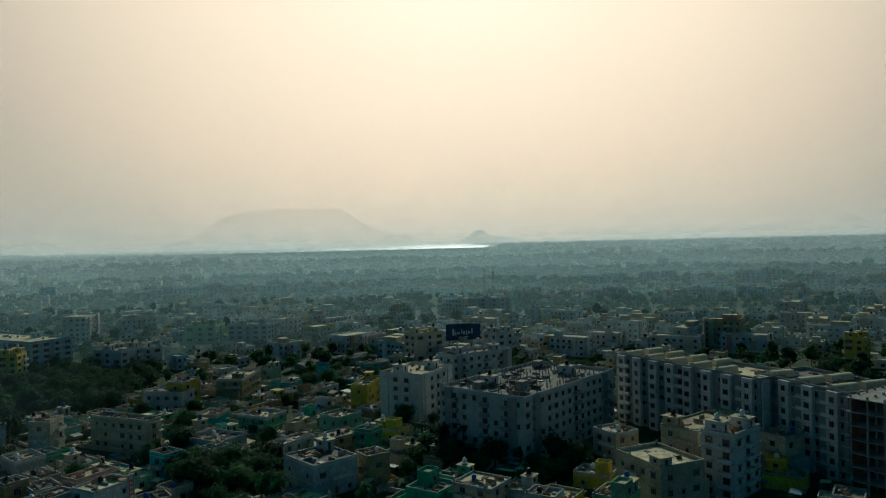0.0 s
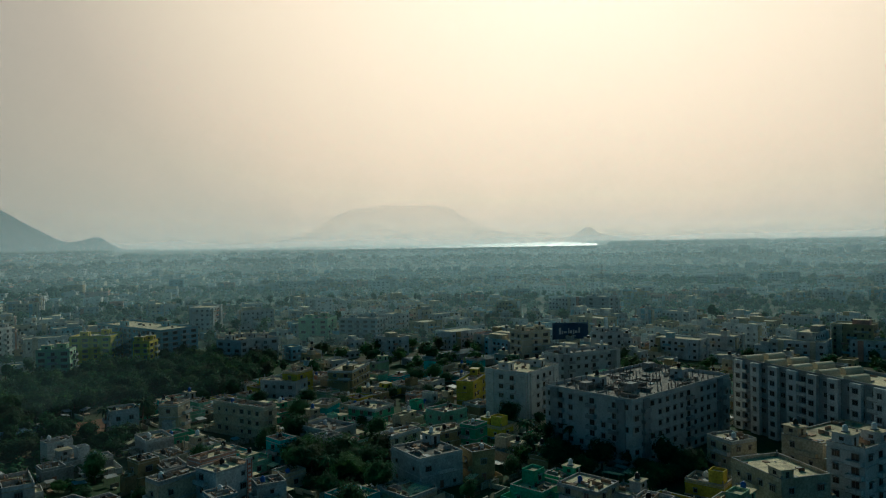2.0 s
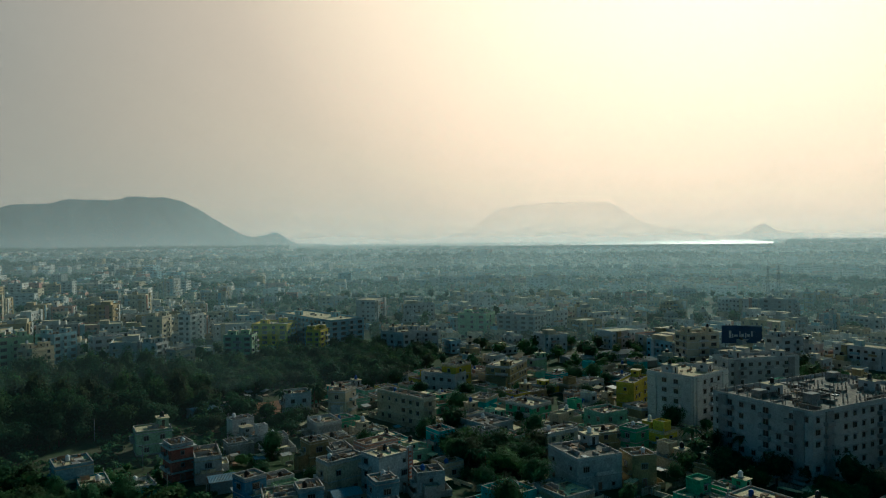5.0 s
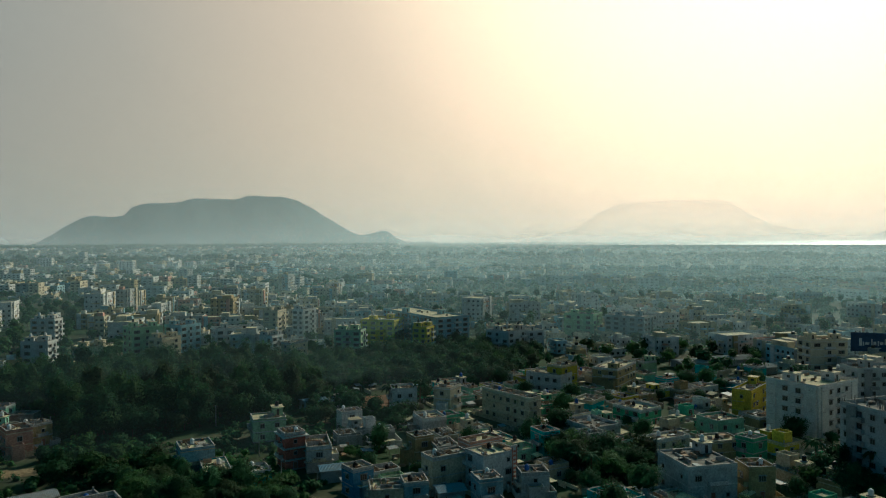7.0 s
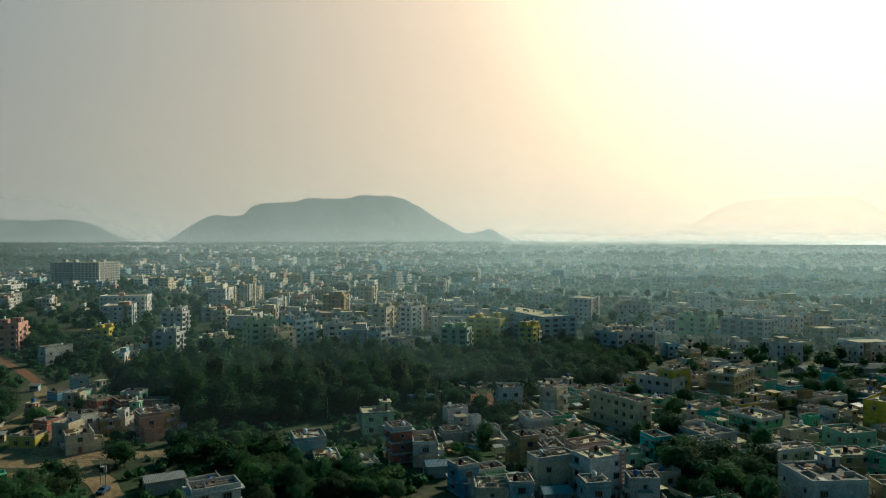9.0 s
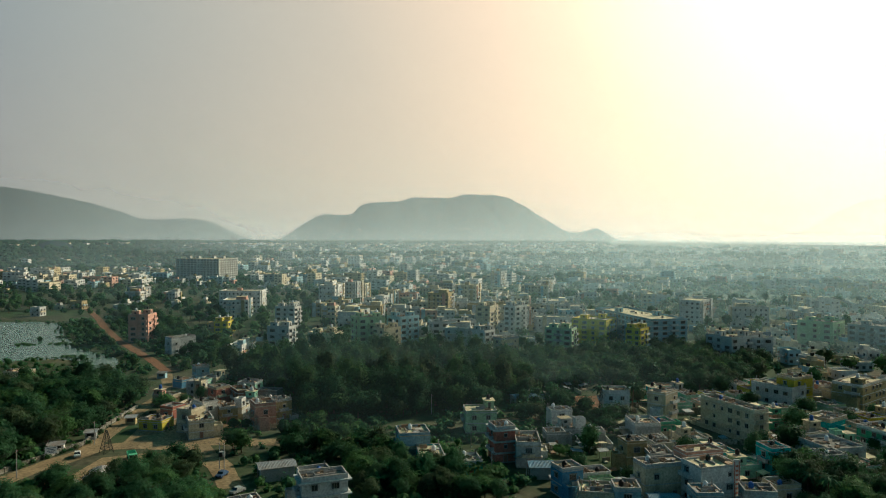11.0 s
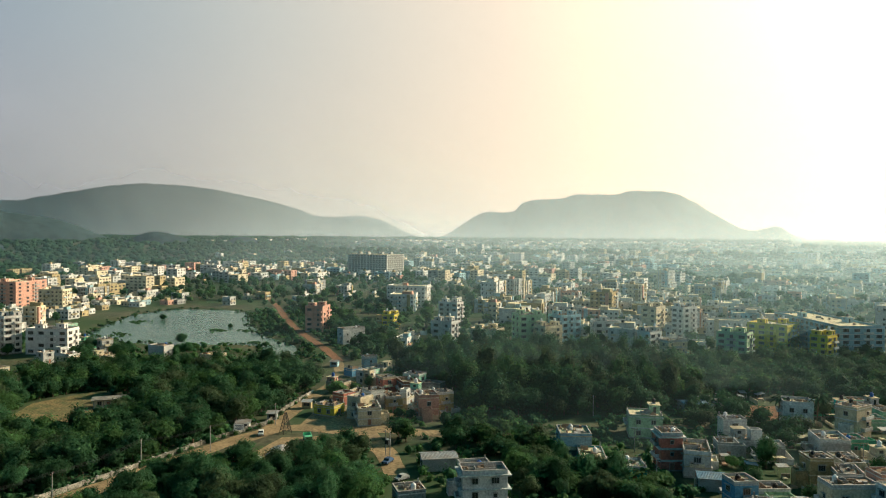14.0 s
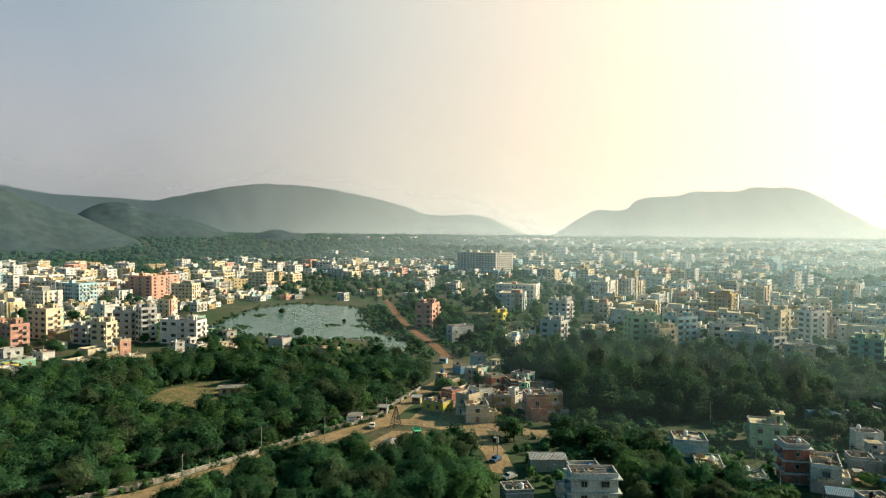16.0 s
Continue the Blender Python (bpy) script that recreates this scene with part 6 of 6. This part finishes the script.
def gravel_heap(x, y, r, h, seed):
    rng = random.Random(seed)
    b = Build(GRAVEL)
    n, m = 18, 7
    rings = []
    for j in range(m + 1):
        t = j / m
        rings.append([(r * (1 - t) * math.cos(2 * math.pi * i / n) * rng.uniform(0.85, 1.15), r * (1 - t) * math.sin(2 * math.pi * i / n) * rng.uniform(0.85, 1.15),
                       -0.1 + h * t ** 0.8 * rng.uniform(0.85, 1.1)) for i in range(n)])
    for ring in rings:
        b.v += ring
    for k in range(m):
        for i in range(n):
            j = (i + 1) % n
            b.f.append((k * n + i, k * n + j, k * n + n + j, k * n + n + i))
            b.m.append(0)
    ob = new("heap", b.mesh("heap"))
    ob.matrix_basis = pose(x, y, 0.08)
    tagged(ob, "low heap of pale grey crushed stone", "gravel heap", "gravel heaps")


GRAVEL = material("gravel", (0.33, 0.32, 0.30), 0.95, (0.2, 0.19, 0.18), 0.8, 0.5, bump=0.6)
gravel_heap(-183, 79, 3.6, 1.5, 1)
gravel_heap(-187, 81.5, 3.0, 1.2, 2)
gravel_heap(-184.5, 85.5, 2.6, 1.0, 3)
gravel_heap(-183, 72, 2.4, 1.1, 4)


def truck(x, y, rot, paint, label):
    root = thing("truck", label, "truck", pose(x, y, 0.08, 0, 0, rot), "vehicles in the yard")
    b = Build(PAINT[paint], GLASS)
    b.box(-1.0, 1.0, -3.4, -1.9, 0.6, 2.3)
    b.box(-0.85, 0.85, -3.43, -3.38, 1.4, 2.1, 1)
    b.box(-1.02, -0.98, -3.2, -2.3, 1.4, 2.1, 1)
    b.box(0.98, 1.02, -3.2, -2.3, 1.4, 2.1, 1)
    part("cab", b.mesh("cab"), root)
    b = Build(PAINT[paint], WIRE)
    b.box(-1.1, 1.1, -1.7, 3.2, 0.8, 0.95, 1)
    for x0, x1, y0, y1 in ((-1.1, -1.0, -1.7, 3.2), (1.0, 1.1, -1.7, 3.2), (-1.0, 1.0, -1.7, -1.6), (-1.0, 1.0, 3.1, 3.2)):
        b.box(x0, x1, y0, y1, 0.95, 1.8)
    part("bed", b.mesh("bed"), root)
    w = Build(WIRE)
    n = 14
    for i in range(n):
        a0, a1 = 2 * math.pi * i / n, 2 * math.pi * (i + 1) / n
        p0, p1 = (0.45 * math.cos(a0), 0.45 * math.sin(a0)), (0.45 * math.cos(a1), 0.45 * math.sin(a1))
        w.face([(-0.14, *p0), (-0.14, *p1), (0.14, *p1), (0.14, *p0)])
        for s in (-0.14, 0.14):
            w.face([(s, 0, 0), (s, *p0), (s, *p1)])
    wm = w.mesh("wheel")
    for sx in (-0.95, 0.95):
        for sy in (-2.6, 1.3, 2.3):
            part("wheel", wm, root, "black tyre", pose(sx, sy, 0.45))


truck(-189, 90.5, 70, "green", "dark green open truck parked on bare earth")
truck(-181, 68, 40, "brick", "rusty brown open truck parked beside gravel")


def car(x, y, rot, paint):
    root = thing("car", "small %s car parked on the dirt" % PAINT_WORDS[paint], "car", pose(x, y, 0.1, 0, 0, rot), "parked cars")
    b = Build(PAINT[paint], GLASS)
    n = len(b.v)
    prof = [(-1.9, 0.35), (-1.95, 0.8), (-1.1, 0.95), (-0.6, 1.4), (0.9, 1.42), (1.6, 0.95), (1.9, 0.85), (1.9, 0.35)]
    for sx in (-0.78, 0.78):
        b.v += [(sx * (0.85 if z > 1.2 else 1), yy, z) for yy, z in prof]
    m = len(prof)
    for i in range(m):
        j = (i + 1) % m
        b.f.append((n + i, n + j, n + m + j, n + m + i))
        b.m.append(1 if i in (2, 4) else 0)
    b.f += [tuple(n + i for i in range(m))[::-1], tuple(n + m + i for i in range(m))]
    b.m += [0, 0]
    part("body", b.mesh("body"), root)
    w = Build(WIRE)
    for i in range(12):
        a0, a1 = 2 * math.pi * i / 12, 2 * math.pi * (i + 1) / 12
        p0, p1 = (0.3 * math.cos(a0), 0.3 * math.sin(a0)), (0.3 * math.cos(a1), 0.3 * math.sin(a1))
        w.face([(-0.1, *p0), (-0.1, *p1), (0.1, *p1), (0.1, *p0)])
        for s in (-0.1, 0.1):
            w.face([(s, 0, 0), (s, *p0), (s, *p1)])
    wm = w.mesh("wheel")
    for sx in (-0.72, 0.72):
        for sy in (-1.25, 1.2):
            part("wheel", wm, root, "black tyre", pose(sx, sy, 0.3))


car(-159, 99, 30, "navy")
car(-172, 86, 80, "white")
car(-203, 82, 65, "white")
car(-146, 95, 10, "grey")


def kiosk(x, y, rot, paint, w=3.0):
    root = thing("kiosk", "small %s roadside hut with a sheet roof" % PAINT_WORDS[paint], "kiosk", pose(x, y, 0, 0, 0, rot), "roadside huts")
    b = Build(PAINT[paint], GLASS)
    b.box(-w / 2, w / 2, -1.1, 1.1, -0.2, 2.3)
    b.box(-w / 3, w / 3, -1.13, -1.05, 0.9, 1.9, 1)
    part("wall", b.mesh("wall"), root)
    b = Build(TIN)
    b.face([(-w / 2 - 0.4, -1.7, 2.3), (w / 2 + 0.4, -1.7, 2.3), (w / 2 + 0.4, 1.3, 2.75), (-w / 2 - 0.4, 1.3, 2.75)])
    b.face([(-w / 2 - 0.4, 1.3, 2.69), (w / 2 + 0.4, 1.3, 2.69), (w / 2 + 0.4, -1.7, 2.24), (-w / 2 - 0.4, -1.7, 2.24)])
    part("roof", b.mesh("roof"), root, "slanting tin sheet")


kiosk(-212, 80, 60, "white", 4.0)
kiosk(-218, 92, 55, "grey")
kiosk(-290, 152, 40, "pale_blue", 3.5)
kiosk(-226, 108, 50, "tan")
for x, y, a, w, d, mt in ((-14, 368, 35, 26, 12, None), (2, 352, 35, 24, 10, None), (-28, 352, 35, 22, 12, None), (-150, 222, 60, 7, 5, None),
                          (-147, 214, 60, 8, 6, TIN_BLUE), (-66, 150, 40, 6, 5, TIN_BLUE), (-60, 250, 60, 8, 7, TIN_BLUE), (-99, 152, 42, 6, 5, TIN_BLUE)):
    shed(x, y, a, w, d, 3.8, mt)


def billboard(x, y, rot, z, w, h):
    root = thing("billboard", "dark blue roadside hoarding with pale lettering bars", "billboard", pose(x, y, 0, 0, 0, rot), "hoardings")
    b = Build(WIRE)
    for sx in (-w * 0.4, -w * 0.13, w * 0.13, w * 0.4):
        b.box(sx - 0.12, sx + 0.12, 0.15, 0.4, -0.2, z + h)
    part("frame", b.mesh("frame"), root, "steel posts")
    b = Build(PAINT["navy"])
    b.box(-w / 2, w / 2, -0.08, 0.12, z, z + h)
    part("panel", b.mesh("panel"), root)
    bars = [(-0.32, -0.26, 0.30, 0.70), (-0.24, -0.21, 0.30, 0.52), (-0.19, -0.10, 0.36, 0.48), (-0.06, -0.03, 0.34, 0.66), (-0.01, 0.05, 0.34, 0.52),
            (0.08, 0.11, 0.30, 0.56), (0.13, 0.20, 0.36, 0.50), (0.23, 0.27, 0.36, 0.68), (-0.08, 0.16, 0.16, 0.21)]
    for x0, x1, z0, z1 in bars:
        b = Build(PAINT["white"])
        b.box(x0 * w, x1 * w, -0.12, -0.085, z + z0 * h, z + z1 * h)
        part("lettering_bar", b.mesh("lettering_bar"), root, "pale bar of lettering")


billboard(47, 392, 12, 6.0, 20, 9)
billboard(-118, 395, 60, 6, 6, 5)

# ---- pond margin ----
bank_rng = random.Random(14)
for x, y, s in ((-400, 116, 0.75), (-402, 60, 0.8), (-396, 70, 0.9), (-515, 137, 0.6), (-452, 162, 0.4), (-372, 62, 0.8), (-365, 150, 0.5)):
    tree(x, y, s, 1, bank_rng)


def reeds():
    rng = random.Random(41)
    b = Build(LEAF_LIGHT, LEAF)
    n = len(POND)
    for k in range(n):
        (ax, ay), (bx, by) = POND[k], POND[(k + 1) % n]
        length = math.hypot(bx - ax, by - ay)
        for i in range(int(length / 2.2)):
            t = rng.random()
            x, y = ax + (bx - ax) * t + rng.gauss(0, 3), ay + (by - ay) * t + rng.gauss(0, 3)
            s = rng.uniform(0.5, 1.5)
            lb = [(x, y, -0.4 + s * 0.5, s, 0.7)]
            lobe_core(b, lb[0], rng, rng.choice((0, 1)), 0.8)
            leaf_cloud(rng, lb, 10, 0.45, b, rng.choice((0, 1)))
    for cx0, cy0, q in ((-512, 120, 10), (-440, 150, 8), (-430, 165, 8), (-455, 96, 9), (-380, 150, 6)):
        for _ in range(30):
            x, y = cx0 + rng.gauss(0, q * 0.5), cy0 + rng.gauss(0, q * 0.3)
            lb = [(x, y, -0.5, rng.uniform(0.6, 1.4), 0.5)]
            lobe_core(b, lb[0], rng, 0, 0.8)
            leaf_cloud(rng, lb, 8, 0.4, b, 0)
    tagged(new("reeds", b.mesh("reeds")), "green reeds and weed along the pond edge", "reeds", kind="stuff")


reeds()


# ---- hut in the clearing ----
def watch_hut(x, y, rot, w=9.0, d=4.5, h=2.8):
    root = thing("hut", "low cream hut with a dark overhanging slab roof", "hut", pose(x, y, land(x, y), 0, 0, rot))
    b = Build(PAINT["cream"])
    b.box(-w / 2, w / 2, -d / 2, d / 2, -0.3, h)
    part("wall", b.mesh("wall"), root)
    b = Build(ROOF_DARK)
    b.box(-w / 2 - 0.9, w / 2 + 0.9, -d / 2 - 1.2, d / 2 + 0.6, h, h + 0.2)
    part("roof", b.mesh("roof"), root, "dark weathered slab roof")
    b = Build(CONCRETE)
    b.cyl(0, 0, -0.3, h, 0.12, 0.12, 8)
    post = b.mesh("post")
    for px in (-w / 2, -w / 6, w / 6, w / 2):
        part("post", post, root, at=pose(px, -d / 2 - 0.9, 0))
    for px in (-2.8, 2.8):
        part("window", WINDOWS[0], root, at=pose(px, -d / 2 - 0.01, 0.95))
    part("door", DOOR_MESH, root, at=pose(0, -d / 2 - 0.01, 0.02))


watch_hut(-267, 53, 75)


# ---- bushes grown over the foot of the wall ----
def wall_bushes():
    rng = random.Random(91)
    b = Build(LEAF, LEAF_LIGHT, LEAF_OLIVE)
    line = [(-171, -30), (-177, -4), (-180, 14), (-191, 38), (-207, 68), (-215, 88), (-230, 101), (-248, 120)]
    for (ax, ay), (bx, by) in zip(line, line[1:]):
        n = int(math.hypot(bx - ax, by - ay) / 2.2)
        for i in range(n):
            if rng.random() < 0.35:
                continue
            t = (i + rng.random()) / n
            off = rng.choice((-1.2, -0.6, 2.6, 3.0))
            x, y = ax + (bx - ax) * t + off, ay + (by - ay) * t
            hgt = rng.uniform(0.5, 1.5)
            lobes = [(x + rng.uniform(-0.6, 0.6), y + rng.uniform(-0.9, 0.9), hgt * rng.uniform(0.3, 0.6), hgt * rng.uniform(0.5, 0.8), 0.85) for _ in range(3)]
            mt = rng.choice((0, 0, 1, 2))
            lobe_core(b, lobes[0], rng, mt, 0.8)
            leaf_cloud(rng, lobes, 60, 0.24, b, mt)
    tagged(new("roadside_bushes", b.mesh("roadside_bushes")), "low scrub growing along the foot of the wall", "bushes", kind="stuff")


wall_bushes()


# ---- what lies about in the lanes and yards ----
def lane_clutter():
    rng = random.Random(55)
    b = Build(TIN, TIN_BLUE, HEAP, WALL_OLD, ROOF, PAINT["cream"])
    made = 0
    while made < 900:
        az, r = rng.uniform(-36, 34), rng.uniform(140, 330)
        x, y = -r * math.sin(radians(az)), r * math.cos(radians(az))
        if taken(x, y, 0.4) or not town_a(x, y):
            made += 0.2
            continue
        made += 1
        a = radians(52 + rng.choice((0, 90)) + rng.gauss(0, 4))
        ca, sa = math.cos(a), math.sin(a)
        kind = rng.random()
        if kind < 0.4:            # scraps of wall
            sx, sy, z0, z1, mt = rng.uniform(1, 4), 0.12, -0.2, rng.uniform(0.8, 2.0), rng.choice((3, 3, 5))
        elif kind < 0.75:         # lean-to sheets on posts and walls
            sx, sy, z0, z1, mt = rng.uniform(1, 2.4), rng.uniform(0.8, 1.8), rng.uniform(1.9, 2.4), 0, rng.choice((0, 0, 1, 4))
            z1 = z0 + 0.08
        else:                     # heaps, stacks and slabs
            sx, sy, z0, z1, mt = rng.uniform(0.4, 1.8), rng.uniform(0.4, 1.4), -0.2, rng.uniform(0.2, 1.1), rng.choice((2, 4, 3))
        n = len(b.v)
        tilt = rng.uniform(-0.25, 0.25) if 0.4 <= kind < 0.75 else 0
        for q in (z0, z1):
            for u, v in ((-sx, -sy), (sx, -sy), (sx, sy), (-sx, sy)):
                b.v.append((x + u * ca - v * sa, y + u * sa + v * ca, q + tilt * v))
        for q in ((4, 5, 6, 7), (0, 1, 5, 4), (1, 2, 6, 5), (2, 3, 7, 6), (3, 0, 4, 7), (3, 2, 1, 0)):
            b.f.append(tuple(n + k for k in q))
            b.m.append(mt)
        if 0.4 <= kind < 0.75:
            for u, v in ((-sx, -sy), (sx, -sy), (sx, sy), (-sx, sy)):
                px, py = x + u * 0.9 * ca - v * 0.9 * sa, y + u * 0.9 * sa + v * 0.9 * ca
                b.cyl(px, py, -0.2, z0 + tilt * v * 0.9 + 0.02, 0.06, 0.06, 5, 3)
    tagged(new("lane_clutter", b.mesh("lane_clutter")), "tin lean-tos, rubble and scraps of wall between houses", "clutter", kind="stuff")


lane_clutter()


def notice_board(x, y, rot):
    """A white painted board on two posts with a few lines of unreadable writing."""
    root = thing("notice_board", "white notice board on two posts beside a dirt road", "sign", pose(x, y, 0, 0, 0, rot))
    b = Build(WIRE)
    b.cyl(0, 0, -0.2, 3.2, 0.05, 0.05, 6)
    post = b.mesh("post")
    for px in (-1.1, 1.1):
        part("post", post, root, at=pose(px, 0.08, 0))
    b = Build(TANK_WHITE)
    b.box(-1.5, 1.5, -0.03, 0.03, 1.2, 3.1)
    part("board", b.mesh("board"), root, "white painted sheet")
    for k, (length, z) in enumerate(((2.2, 2.75), (1.6, 2.3), (2.0, 1.9), (1.2, 1.55))):
        b = Build(PAINT["navy"])
        b.box(-length / 2, length / 2, -0.045, -0.03, z - 0.08, z + 0.08)
        part("line", b.mesh("line"), root, "dark bar of writing")


notice_board(-207.3, 76.9, 68)


# ---- dry patches and plants between the houses ----
sheet("dry_slope", [(-180, 180), (-176, 187), (-171, 196), (-168, 193), (-171, 184), (-175, 178)], 0.06, DRY_GRASS, "dry brown bank of grass below the wood", "bank")
ribbon("road_back", [(-150, 186), (-136, 194), (-127, 206), (-119, 214)], 4.0, DIRT, "pale dirt lane behind the back gardens", "dirt road", 0.06)


def banana_meshes(seed):
    rng = random.Random(seed)
    t = Build(BARK, LEAF_LIGHT)
    t.cyl(0, 0, -0.2, 2.4, 0.16, 0.11, 7, 1)
    b = Build(LEAF_LIGHT)
    for i in range(9):
        a, up, reach = 2.4 * i + rng.uniform(-0.3, 0.3), rng.uniform(0.5, 1.5), rng.uniform(1.5, 2.3)
        prev = None
        for k in range(7):
            q = k / 6 * reach
            z = 2.3 + up * q - 0.42 * q * q
            wd = 0.36 * math.sin(math.pi * min(1.0, 0.1 + k / 6.6)) + 0.02
            c = (q * math.cos(a), q * math.sin(a))
            n = (-math.sin(a) * wd, math.cos(a) * wd)
            cur = [(c[0] + n[0], c[1] + n[1], z - 0.1), (c[0], c[1], z), (c[0] - n[0], c[1] - n[1], z - 0.1)]
            if prev:
                b.face([prev[0], prev[1], cur[1], cur[0]])
                b.face([prev[1], prev[2], cur[2], cur[1]])
            prev = cur
    return t.mesh("stem"), b.mesh("leaves")


BANANAS = [banana_meshes(60 + i) for i in range(3)]
banana_rng = random.Random(66)


def banana_plant(x, y):
    root = thing("banana_plant", "broad-leaved green banana plant in a back garden", "banana plant",
                 pose(x, y, land(x, y), 0, 0, banana_rng.uniform(0, 360)) @ Matrix.Scale(banana_rng.uniform(0.9, 1.5), 4), "banana plants")
    stem, leaves = banana_rng.choice(BANANAS)
    part("stem", stem, root)
    part("leaves", leaves, root)


for gx, gy, count, gap in ((-124, 124, 16, 4.0), (-108, 136, 8, 3.5)):
    for _ in range(count):
        bx, by = gx + banana_rng.gauss(0, gap), gy + banana_rng.gauss(0, gap)
        if not taken(bx, by, 0.5):
            banana_plant(bx, by)
for tx, ty in ((-115.6, 157.6), (-114.2, 156.4)):
    water_tank(pose(tx, ty, 9.06), "blue")
